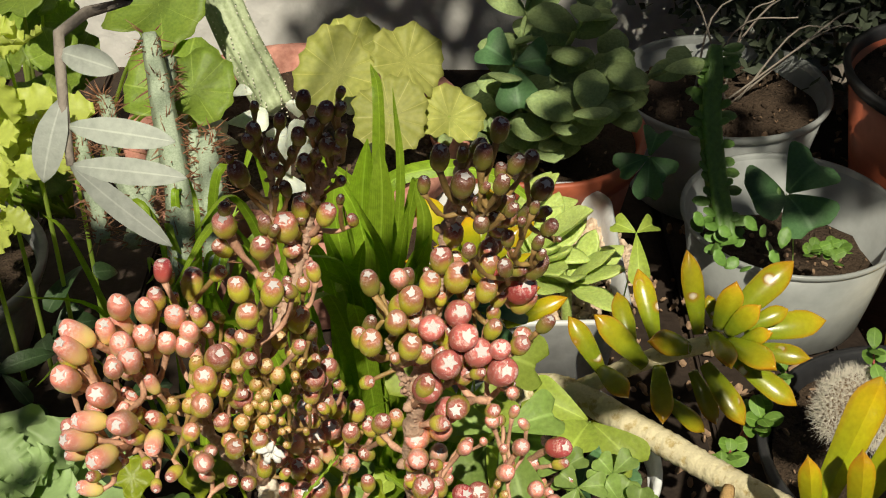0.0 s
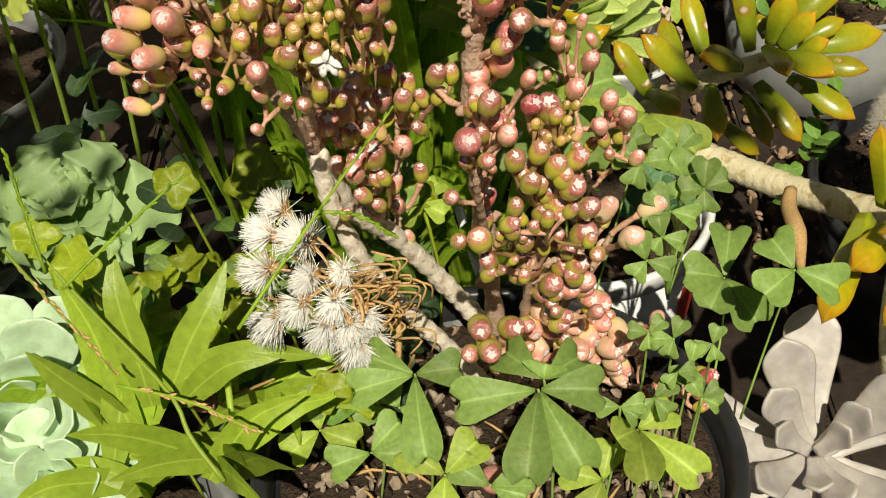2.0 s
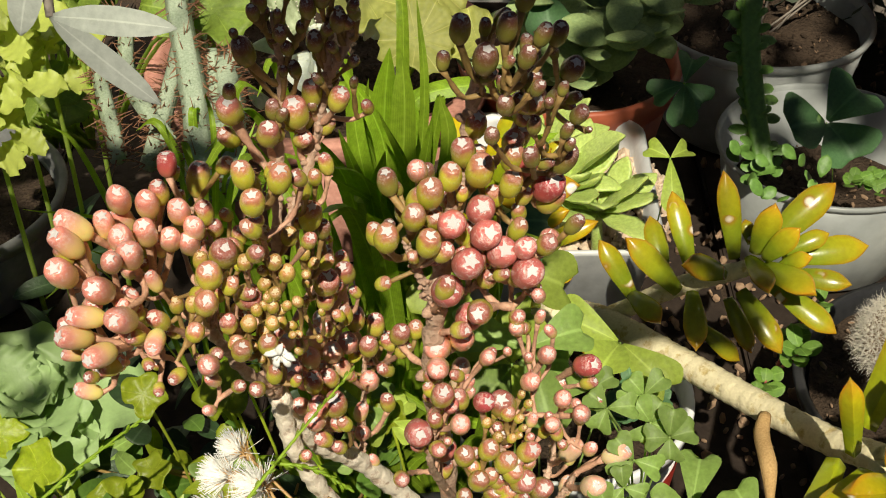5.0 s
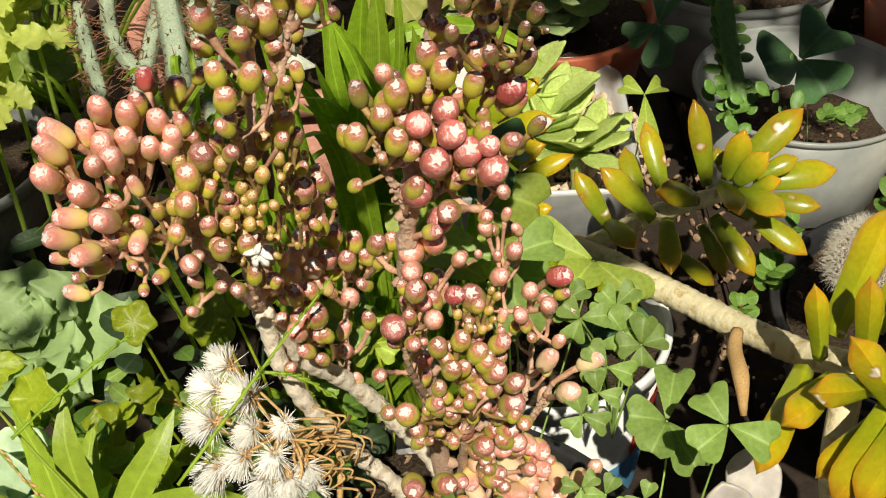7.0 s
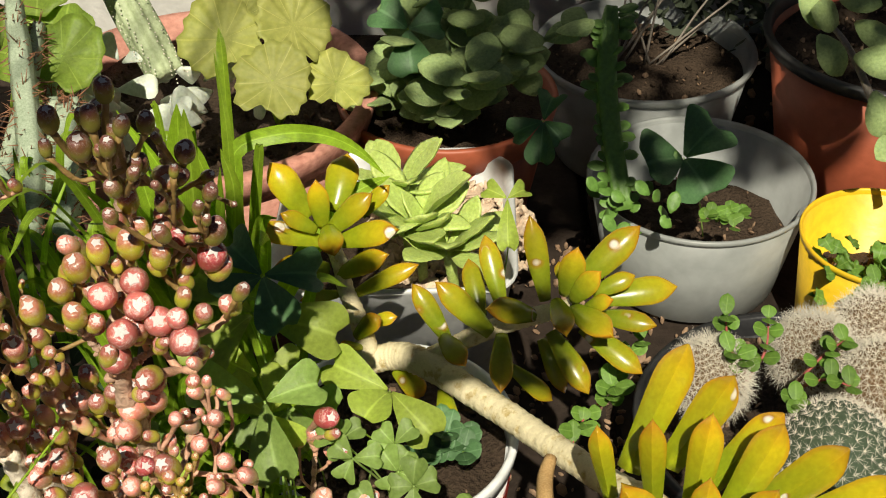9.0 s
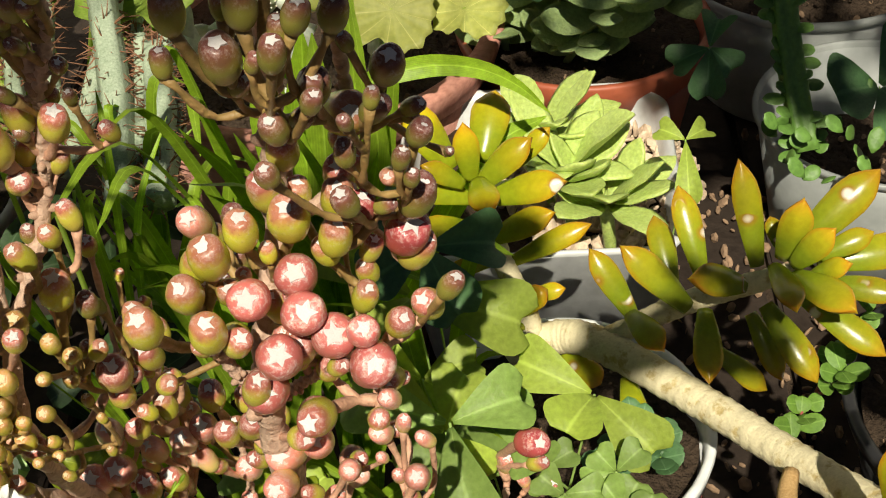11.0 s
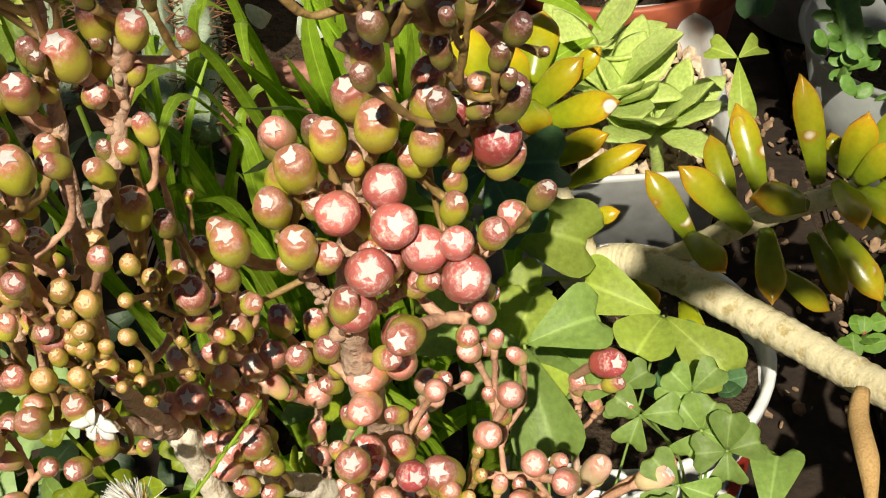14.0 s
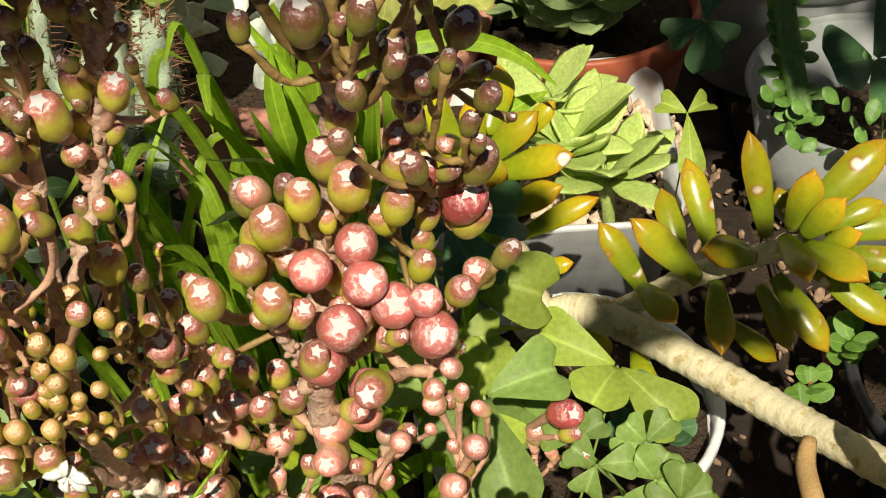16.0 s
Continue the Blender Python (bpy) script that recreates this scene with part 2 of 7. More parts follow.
STAPELIA = plain("bright green ribbed stem", (0.09, 0.20, 0.035), (0.15, 0.28, 0.055), 60.0, 0.5, 0.4)
COLUMN = plain("grey green ribbed stem", (0.34, 0.42, 0.22), (0.50, 0.56, 0.36), 70.0, 0.6, 0.5)
SPINY = plain("pale mottled green stem", (0.20, 0.28, 0.17), (0.46, 0.52, 0.40), 160.0, 0.6, 0.5)
THORN = plain("reddish brown thorn", (0.24, 0.09, 0.05), (0.34, 0.17, 0.09), 200.0, 0.6, 0.2)
PALE_LEAF = plain("chalky white green leaf", (0.56, 0.62, 0.52), (0.68, 0.72, 0.64), 50.0, 0.6, 0.3, sss=0.1)
HAWORTHIA = plain("pale green fleshy leaf", (0.32, 0.44, 0.08), (0.56, 0.66, 0.22), 90.0, 0.4, 0.4, sss=0.2)
ECHEVERIA = plain("waxy blue green rosette leaf", (0.44, 0.60, 0.36), (0.58, 0.72, 0.52), 25.0, 0.5, 0.05, sss=0.3)
GHOST = plain("mauve grey rosette leaf", (0.42, 0.375, 0.365), (0.54, 0.51, 0.47), 25.0, 0.42, 0.05, sss=0.3)
MOUND = plain("grey green cactus body", (0.05, 0.075, 0.05), (0.09, 0.12, 0.075), 90.0, 0.7, 0.6)
MOUND_TAN = plain("tan woolly cactus body", (0.10, 0.085, 0.05), (0.26, 0.15, 0.08), 90.0, 0.8, 0.6)
SPINE = plain("white cactus spine", (0.80, 0.76, 0.68), (0.68, 0.62, 0.52), 200.0, 0.6, 0.0)
FLUFF = plain("white seed fluff", (0.90, 0.89, 0.85), (0.85, 0.82, 0.75), 200.0, 0.8, 0.1)
DRY = plain("dry tan stalk", (0.50, 0.28, 0.10), (0.62, 0.42, 0.20), 200.0, 0.8, 0.4)
TWIG = plain("grey brown twig", (0.24, 0.20, 0.17), (0.34, 0.30, 0.26), 90.0, 0.85, 0.6)
RED_STEM = plain("red weed stem", (0.34, 0.06, 0.06), (0.42, 0.12, 0.10), 90.0, 0.5, 0.3)


def golden(name, low, high, end):
    """Fleshy golden sedum leaf: yellow green flanks, orange ridges towards the end, corky pits."""
    m, t, b, out = shader(name)
    uv = t.nodes.new("ShaderNodeUVMap")
    sep = t.nodes.new("ShaderNodeSeparateXYZ")
    t.links.new(uv.outputs[0], sep.inputs[0])
    n = noisy(t, 32.0, 2.0)
    green = mixed(t, n, low, high)
    tip = ramp(t, sep.outputs[1], [(0.35, (0, 0, 0)), (0.95, (1, 1, 1))])
    c = mixed(t, mixed(t, 1.0, tip, n, "MULTIPLY"), green, end)
    edge = t.nodes.new("ShaderNodeMath")
    edge.operation = "ABSOLUTE"
    t.links.new(sep.outputs[0], edge.inputs[0])
    rim = ramp(t, edge.outputs[0], [(0.70, (0, 0, 0)), (1.0, (0.7, 0.7, 0.7))])
    c = mixed(t, mixed(t, 1.0, rim, tip, "MULTIPLY"), c, (0.56, 0.20, 0.014))
    end_spot = ramp(t, sep.outputs[1], [(0.80, (0, 0, 0)), (0.98, (1.0, 1.0, 1.0))])
    c = mixed(t, mixed(t, 1.0, end_spot, noisy(t, 60.0, 2.0), "MULTIPLY"), c, (0.50, 0.19, 0.014))
    tc = t.nodes.new("ShaderNodeTexCoord")
    cell = add(t, "ShaderNodeTexVoronoi", Scale=62.0)
    t.links.new(tc.outputs["Object"], cell.inputs["Vector"])
    few = ramp(t, noisy(t, 45.0, 2.0), [(0.51, (0, 0, 0)), (0.53, (1, 1, 1))])
    pit = ramp(t, cell.outputs["Distance"], [(0.14, (1, 1, 1)), (0.19, (0, 0, 0))])
    ring = ramp(t, cell.outputs["Distance"], [(0.19, (0.7, 0.7, 0.7)), (0.27, (0, 0, 0))])
    c = mixed(t, mixed(t, 1.0, ring, few, "MULTIPLY"), c, (0.34, 0.15, 0.02))
    c = mixed(t, mixed(t, 1.0, pit, few, "MULTIPLY"), c, (0.76, 0.70, 0.60))
    streak = ramp(t, noisy(t, 420.0, 6.0), [(0.35, (0.90, 0.90, 0.90)), (0.65, (1.05, 1.05, 1.05))])
    c = mixed(t, 1.0, c, streak, "MULTIPLY")
    c = mixed(t, 1.0, c, per_object(t, 0.15), "MULTIPLY")
    t.links.new(c, b.inputs["Base Color"])
    b.inputs["Roughness"].default_value = 0.26
    b.inputs["Specular IOR Level"].default_value = 0.45
    b.inputs["Subsurface Weight"].default_value = 0.3
    b.inputs["Subsurface Radius"].default_value = (0.006, 0.004, 0.001)
    b.inputs["Subsurface Scale"].default_value = 1.0
    bumped(t, b, noisy(t, 160.0), 0.15, 0.001)
    return m


GOLDEN = golden("golden sedum leaf", (0.17, 0.25, 0.012), (0.38, 0.39, 0.012), (0.80, 0.50, 0.010))
OLIVE = golden("olive yellow sedum leaf", (0.14, 0.20, 0.012), (0.28, 0.32, 0.014), (0.62, 0.44, 0.012))


def clear_plastic():
    m, t, b, out = shader("cloudy translucent plastic")
    n = noisy(t, 25.0, 5.0)
    c = mixed(t, n, (0.60, 0.62, 0.62), (0.40, 0.43, 0.43))
    t.links.new(c, b.inputs["Base Color"])
    b.inputs["Roughness"].default_value = 0.35
    glow_through(t, b, out, (0.66, 0.67, 0.64), 0.4)
    last = out.inputs["Surface"].links[0].from_socket
    clear = t.nodes.new("ShaderNodeBsdfTransparent")
    clear.inputs["Color"].default_value = (0.85, 0.85, 0.84, 1)
    haze = t.nodes.new("ShaderNodeMixShader")
    patch = ramp(t, noisy(t, 60.0, 6.0), [(0.3, (0.06, 0.06, 0.06)), (0.7, (0.26, 0.26, 0.26))])
    t.links.new(patch, haze.inputs[0])
    t.links.new(last, haze.inputs[1])
    t.links.new(clear.outputs[0], haze.inputs[2])
    t.links.new(haze.outputs[0], out.inputs["Surface"])
    bumped(t, b, n, 0.15, 0.001)
    return m


CLOUDY = clear_plastic()


# ---- building blocks ----
PLACE = {}


def thing(name, at, label, category, group="", kind=""):
    ob = new(name)
    ob.empty_display_size = 0.01
    ob.location = at
    PLACE[ob.name] = Matrix.Translation(at)
    return tagged(ob, label, category, group, kind)


def mesh_of(bm, name, material, smooth=True):
    me = bpy.data.meshes.new(name)
    bmesh.ops.recalc_face_normals(bm, faces=bm.faces)
    bm.to_mesh(me)
    bm.free()
    me.materials.append(material)
    if smooth:
        me.polygons.foreach_set("use_smooth", [True] * len(me.polygons))
    return me


def part(name, bm, material, parent, label="", m=None, smooth=True):
    """One mesh under a thing or a part; m is its pose in the world."""
    me = bm if isinstance(bm, bpy.types.Mesh) else mesh_of(bm, name, material, smooth)
    ob = new(name, me)
    m = m or Matrix()
    ob.parent = parent
    ob.matrix_basis = PLACE[parent.name].inverted() @ m
    PLACE[ob.name] = m
    return tagged(ob, label) if label else ob


def turned(z, hint=(0.13, -0.9, 0.3)):
    """A turn whose z axis is z and whose y axis lies near hint."""
    z = Vector(z).normalized()
    x = Vector(hint).cross(z)
    if x.length < 1e-4:
        x = Vector((1, 0, 0)).cross(z)
    x.normalize()
    return Matrix((x, z.cross(x), z)).transposed()


def placed(at, z, size=1.0, hint=(0.13, -0.9, 0.3)):
    return Matrix.LocRotScale(Vector(at), turned(z, hint).to_quaternion(), (size, size, size))


def smooth_line(pts, n):
    """n points on a smooth curve through pts (Catmull-Rom)."""
    p = [Vector(v) for v in pts]
    p = [p[0] * 2 - p[1]] + p + [p[-1] * 2 - p[-2]]
    out = []
    for i in range(n):
        s = i / (n - 1) * (len(p) - 3)
        k = min(int(s), len(p) - 4)
        u = s - k
        a, b, c, d = p[k : k + 4]
        out.append(0.5 * (2 * b + (c - a) * u + (2 * a - 5 * b + 4 * c - d) * u * u + (3 * b - a - 3 * c + d) * u ** 3))
    return out


def tube(bm, pts, radii, n=8, knobs=0.0, seed=0, ribs=0, rib=0.0):
    """A round rod along pts, with uneven knobs or ribs."""
    if isinstance(radii, (int, float)):
        radii = [radii] * len(pts)
    pts = [Vector(p) for p in pts]
    r = random.Random(seed)
    side = None
    rings = []
    for i, p in enumerate(pts):
        d = (pts[min(i + 1, len(pts) - 1)] - pts[max(i - 1, 0)]).normalized()
        side = d.orthogonal() if side is None else side - d * side.dot(d)
        side.normalize()
        up = d.cross(side)
        ring = []
        for k in range(n):
            a = 2 * math.pi * k / n
            q = radii[i] * (1 + knobs * r.uniform(-1, 1))
            if ribs:
                q *= 1 + rib * math.cos(ribs * a)
            ring.append(bm.verts.new(p + q * (math.cos(a) * side + math.sin(a) * up)))
        rings.append(ring)
    for a, b in zip(rings, rings[1:]):
        for k in range(n):
            bm.faces.new((a[k], a[(k + 1) % n], b[(k + 1) % n], b[k]))
    bm.faces.new(rings[0][::-1])
    bm.faces.new(rings[-1])


def lathe(bm, profile, n=48, wobble=0.0, seed=0):
    """A turned shell through (radius, height) pairs; radius 0 closes it."""
    r = random.Random(seed)
    phase = r.uniform(0, 6)
    rings = []
    for q, z in profile:
        if q <= 0:
            rings.append([bm.verts.new((0, 0, z))])
            continue
        rings.append([bm.verts.new((q * (1 + wobble * math.sin(2 * a + phase)) * math.cos(a), q * (1 + wobble * math.cos(3 * a + phase)) * math.sin(a), z))
                      for a in (2 * math.pi * k / n for k in range(n))])
    for a, b in zip(rings, rings[1:]):
        for k in range(n):
            j = (k + 1) % n
            if len(a) == 1 and len(b) == 1:
                continue
            if len(a) == 1:
                bm.faces.new((a[0], b[j], b[k]))
            elif len(b) == 1:
                bm.faces.new((a[k], a[j], b[0]))
            else:
                bm.faces.new((a[k], a[j], b[j], b[k]))


def along(points, s):
    return float(np.interp(s, [p[0] for p in points], [p[1] for p in points]))


SHAPES = {
    "golden": ((0, 0.5), (0.18, 0.68), (0.45, 0.93), (0.66, 1.0), (0.78, 0.90), (0.88, 0.62), (0.95, 0.30), (1, 0.04)),
    "blunt": ((0, 0.5), (0.25, 0.70), (0.55, 0.92), (0.78, 1.0), (0.89, 0.88), (0.96, 0.60), (1, 0.22)),
    "edged": ((0, 0.62), (0.3, 0.76), (0.55, 0.90), (0.72, 0.96), (0.80, 0.92), (0.87, 0.78), (0.94, 0.48), (1, 0.08)),
    "oval": ((0, 0.15), (0.12, 0.5), (0.35, 0.9), (0.55, 1.0), (0.75, 0.88), (0.9, 0.58), (1, 0.06)),
    "heart": ((0, 0.08), (0.2, 0.34), (0.5, 0.72), (0.74, 0.97), (0.86, 1.0), (0.94, 0.86), (1, 0.52)),
    "grass": ((0, 0.6), (0.2, 0.9), (0.5, 1.0), (0.75, 0.75), (0.92, 0.35), (1, 0.03)),
    "broad": ((0, 0.5), (0.15, 0.85), (0.4, 1.0), (0.65, 0.82), (0.88, 0.36), (1, 0.03)),
    "spoon": ((0, 0.40), (0.2, 0.47), (0.4, 0.63), (0.58, 0.84), (0.7, 0.96), (0.78, 1.0), (0.85, 0.95), (0.91, 0.78), (0.95, 0.56), (0.98, 0.30), (1, 0.05)),
    "wedge": ((0, 0.3), (0.4, 0.8), (0.7, 1.0), (0.88, 0.7), (1, 0.05)),
}


def leaf(bm, base, tip, width, thick, shape="oval", face=(0, -0.5, 0.8), bend=0.0, fold=0.0, notch=0.0, wave=0.0, keel=1.0, ridge=0.0, n=10, k=10, seed=0):
    """A leaf from base to tip with its upper side towards face: half width, half thickness, bend, fold along the middle, ridged faces, notch at the tip, waves at the edge."""
    base, tip = Vector(base), Vector(tip)
    d = tip - base
    length = d.length
    d.normalize()
    side = d.cross(Vector(face))
    side.normalize()
    up = side.cross(d)
    uv = bm.loops.layers.uv.verify()
    spot = {}
    r = random.Random(seed)
    phase = r.uniform(0, 6)
    rings = []
    for i in range(n + 1):
        s = 1 - (1 - i / n) ** 1.25
        q = along(SHAPES[shape], s)
        ring = []
        for j in range(k):
            a = 2 * math.pi * j / k
            u, v = math.cos(a), math.sin(a)
            v += ridge * (math.copysign(1 - abs(u), v) - v)
            y = s * length * (1 - notch * (1 - abs(u)) ** 1.2 * s ** 4)
            v = v * (2 - keel if v > 0 else keel)
            z = bend * length * (4 * s * (1 - s) * 0.6 - s * s * 0.4) + fold * width * q * abs(u) + thick * (0.35 + 0.65 * q) * v
            z += wave * width * u * math.sin(s * 14 + phase + (1.5 if u > 0 else 0)) * q
            w = bm.verts.new(base + d * y + side * (width * q * u) + up * z)
            spot[w] = (u if v >= 0 else u, s)
            ring.append(w)
        rings.append(ring)
    faces = []
    for a, b in zip(rings, rings[1:]):
        for j in range(k):
            faces.append(bm.faces.new((a[j], a[(j + 1) % k], b[(j + 1) % k], b[j])))
    faces += [bm.faces.new(rings[0][::-1]), bm.faces.new(rings[-1])]
    if thick < 0.2 * width or keel > 1.3:
        for a, b in zip(rings, rings[1:]):
            for j in (0, k // 2):
                bm.edges.get((a[j], b[j])).smooth = False
    if ridge > 0.5:
        for a, b in zip(rings[1:], rings[2:]):
            for j in (0, k // 4, k // 2):
                bm.edges.get((a[j], b[j])).smooth = False
    for f in faces:
        for l in f.loops:
            l[uv].uv = spot[l.vert]


def blade(bm, pts, width, shape="grass", fold=0.3, n=16, face=(-0.2, -0.7, 0.6)):
    """A grass blade along a curve, folded a little along its middle."""
    uv = bm.loops.layers.uv.verify()
    line = smooth_line(pts, n + 1)
    side = None
    spot, rings = {}, []
    for i, p in enumerate(line):
        s = i / n
        d = (line[min(i + 1, n)] - line[max(i - 1, 0)]).normalized()
        side = d.cross(Vector(face)) if side is None else side - d * side.dot(d)
        side.normalize()
        up = side.cross(d)
        w = width * along(SHAPES[shape], s)
        ring = []
        for u, lift in ((-1, fold), (-0.5, fold * 0.35), (0, 0), (0.5, fold * 0.35), (1, fold), (0, -0.06)):
            v = bm.verts.new(p + side * (w * u) + up * (w * lift))
            spot[v] = (u, s)
            ring.append(v)
        rings.append(ring)
    faces = [bm.faces.new((a[j], a[(j + 1) % 6], b[(j + 1) % 6], b[j])) for a, b in zip(rings, rings[1:]) for j in range(6)]
    for a, b in zip(rings, rings[1:]):
        for j in (0, 4):
            bm.edges.get((a[j], b[j])).smooth = False
    for f in faces:
        for l in f.loops:
            l[uv].uv = spot[l.vert]


def one_leaf(name, material, parent, *args, label="", **keys):
    bm = bmesh.new()
    leaf(bm, *args, **keys)
    return part(name, bm, material, parent, label)


def rod(name, material, parent, pts, radii, n=8, steps=10, label="", ringed=0.0, **keys):
    bm = bmesh.new()
    line = smooth_line(pts, steps)
    if not isinstance(radii, (int, float)):
        radii = [float(np.interp(i / (steps - 1) * (len(radii) - 1), range(len(radii)), radii)) for i in range(steps)]
        radii = [q * (1 + ringed * (math.sin(i * 1.9) + 0.6 * math.sin(i * 0.7 + 1))) for i, q in enumerate(radii)]
    tube(bm, line, radii, n, **keys)
    return part(name, bm, material, parent, label)


def scatter_chips(name, parent, center, radius, z, count, material, size=0.004, seed=0, label=""):
    """Loose crumbs on a round bed of soil, one piece of stuff."""
    r = random.Random(seed)
    bm = bmesh.new()
    for _ in range(count):
        a, q = r.uniform(0, 6.283), radius * math.sqrt(r.random()) * 0.97
        s = size * r.uniform(0.4, 1.5)
        m = Matrix.Translation((center[0] + q * math.cos(a), center[1] + q * math.sin(a), z + r.uniform(-0.1, 0.35) * s))
        m = m @ Euler((r.uniform(0, 6), r.uniform(0, 6), r.uniform(0, 6))).to_matrix().to_4x4() @ Matrix.Diagonal((s, s * r.uniform(0.4, 0.9), s * r.uniform(0.2, 0.5), 1))
        bmesh.ops.create_icosphere(bm, subdivisions=1, radius=0.6, matrix=m)
    ob = part(name, bm, material, parent, label, smooth=False)
    return tagged(ob, kind="stuff")


def soil_bed(parent, center, radius, z, seed=0, chips=120, chip=LITTER, size=0.004):
    bm = bmesh.new()
    rings = 9
    r = random.Random(seed)
    prof = [(radius * (1 - i / rings), z) for i in range(rings)] + [(0, z)]
    lathe(bm, prof, 40)
    for v in bm.verts:
        v.co.z += 0.006 * (noise.noise(v.co * 60 + Vector((seed, 0, 0))) + 0.5 * noise.noise(v.co * 160))
        v.co.x += center[0]
        v.co.y += center[1]
    part("soil", bm, SOIL, parent)
    scatter_chips("soil_litter", parent, center, radius, z, chips, SOIL, size, seed + 1)
    scatter_chips("grit", parent, center, radius, z + 0.001, chips // 2, chip, size, seed + 2)


def pot(name, center, radius, top, material, label, bottom=GROUND, taper=0.75, rim=0.004, lip=0.012, wall=0.0022, soil=None, rim_material=None, wobble=0.006, seed=0, chips=120, group=""):
    """A round pot standing on the ground, with a rolled rim, an inside and soil."""
    ob = thing(name, (center[0], center[1], bottom), label, "pot", group)
    h = top - bottom
    rb = radius * taper
    at = lambda z: rb + (radius - rb) * z / h
    bm = bmesh.new()
    prof = [(0, 0), (rb * 0.94, 0), (rb, 0.003), (at(h - lip) , h - lip), (at(h - lip) - wall, h - lip), (rb - wall, 0.006), (0, 0.006)]
    lathe(bm, prof, 56, wobble, seed)
    part("body", bm, material, ob, m=Matrix.Translation((center[0], center[1], bottom)))
    bm = bmesh.new()
    prof = [(at(h - lip) - wall, h - lip - 0.001), (at(h - lip) + rim * 0.8, h - lip), (radius + rim, h - 0.002), (radius + rim * 0.7, h), (radius - wall * 0.4, h), (radius - wall, h - 0.0015), (at(h - lip) - wall, h - lip - 0.001)]
    lathe(bm, prof, 56, wobble, seed)
    part("rim", bm, rim_material or material, ob, m=Matrix.Translation((center[0], center[1], bottom)))
    if soil is not None:
        soil_bed(ob, center, at(soil - bottom) - wall - 0.001, soil, seed, chips)
    return ob


# ---- ground and wall ----
def sheet(name, x0, x1, y0, y1, z, material, cuts, rough, label, category):
    bm = bmesh.new()
    bmesh.ops.create_grid(bm, x_segments=cuts, y_segments=cuts, size=0.5)
    for v in bm.verts:
        v.co = Vector((x0 + (v.co.x + 0.5) * (x1 - x0), y0 + (v.co.y + 0.5) * (y1 - y0), z))
        v.co.z += rough * noise.noise(v.co * 18)
    ob = new(name, mesh_of(bm, name, material))
    PLACE[ob.name] = Matrix()
    return tagged(ob, label, category, kind="structure")


ground = sheet("ground", -6, 6, -5, 7, GROUND - 0.012, SOIL, 90, 0.004, "dark damp soil floor under the pots", "ground")


def box(name, x0, x1, y0, y1, z0, z1, material, bevel=0.003):
    bm = bmesh.new()
    bmesh.ops.create_cube(bm, size=1, matrix=Matrix.Translation(((x0 + x1) / 2, (y0 + y1) / 2, (z0 + z1) / 2)) @ Matrix.Diagonal((x1 - x0, y1 - y0, z1 - z0, 1)))
    if bevel:
        bmesh.ops.bevel(bm, geom=list(bm.edges), offset=bevel, segments=2, affect="EDGES")
    return bm


wall = new("wall_back", mesh_of(box("wall_back", -3, 3, 1.12, 1.27, 0, 0.75, WALL, 0.01), "wall_back", WALL, False))
tagged(wall, "pale rendered garden wall behind the pots", "wall", kind="structure")

deck = thing("planking", (0, 0.6, 0), "weathered dark wooden boards under the pots", "planking", kind="structure")
for i in range(14):
    x = -0.62 + i * 0.1
    part("plank", box("plank", x, x + 0.094, 0.1, 1.1, GROUND - 0.02, GROUND - 0.002 - 0.001 * (i % 3), PLANK, 0.002), PLANK, deck, smooth=False)

# ---- the budding succulent ----
main_pot = pot("plant_pot", (-0.005, 0.262), 0.085, 0.19, BLACK_PLASTIC, "black plastic plant pot full of weeds and the budding succulent", soil=0.178, chips=260, seed=3)

scatter_chips("grit", main_pot, (-0.005, 0.25), 0.075, 0.182, 520, CHIP, 0.0048, 91)
for i in range(48):
    a = rng.uniform(0, 6.28)
    p = Vector((-0.005 + rng.uniform(-0.06, 0.06), 0.22 + rng.uniform(-0.03, 0.05), 0.184))
    q = p + Vector((math.cos(a) * 0.018, math.sin(a) * 0.012, rng.uniform(0, 0.012)))
    rod("straw", DRY, main_pot, [p, p.lerp(q, 0.5) + Vector((0, 0, 0.003)), q], [0.0007, 0.0006, 0.0004], 5, 5)

plant = thing("budding_succulent", (0.0, 0.262, 0.176), "branching succulent with swollen pink and green bud-like leaves", "succulent")


def bud_mesh(name, kind, seed):
    """A barrel of a bud: rounded foot, widest below the middle, a blunt dome with a ring round the scar."""
    bm = bmesh.new()
    prof = [(0, 0), (0.12, 0.0), (0.21, 0.045), (0.285, 0.12), (0.340, 0.22), (0.374, 0.34), (0.386, 0.48), (0.380, 0.62), (0.362, 0.75), (0.336, 0.85), (0.302, 0.92), (0.255, 0.963), (0.205, 0.98), (0.160, 0.984), (0.08, 0.968), (0, 0.96)]
    lathe(bm, prof, 22)
    off = Vector((ord(kind), seed * 7.3, 0))
    for v in bm.verts:
        v.co *= 1 + 0.06 * noise.noise(v.co * 2.6 + off) + 0.014 * noise.noise(v.co * 11 + off)
    return mesh_of(bm, name, BUD[kind])


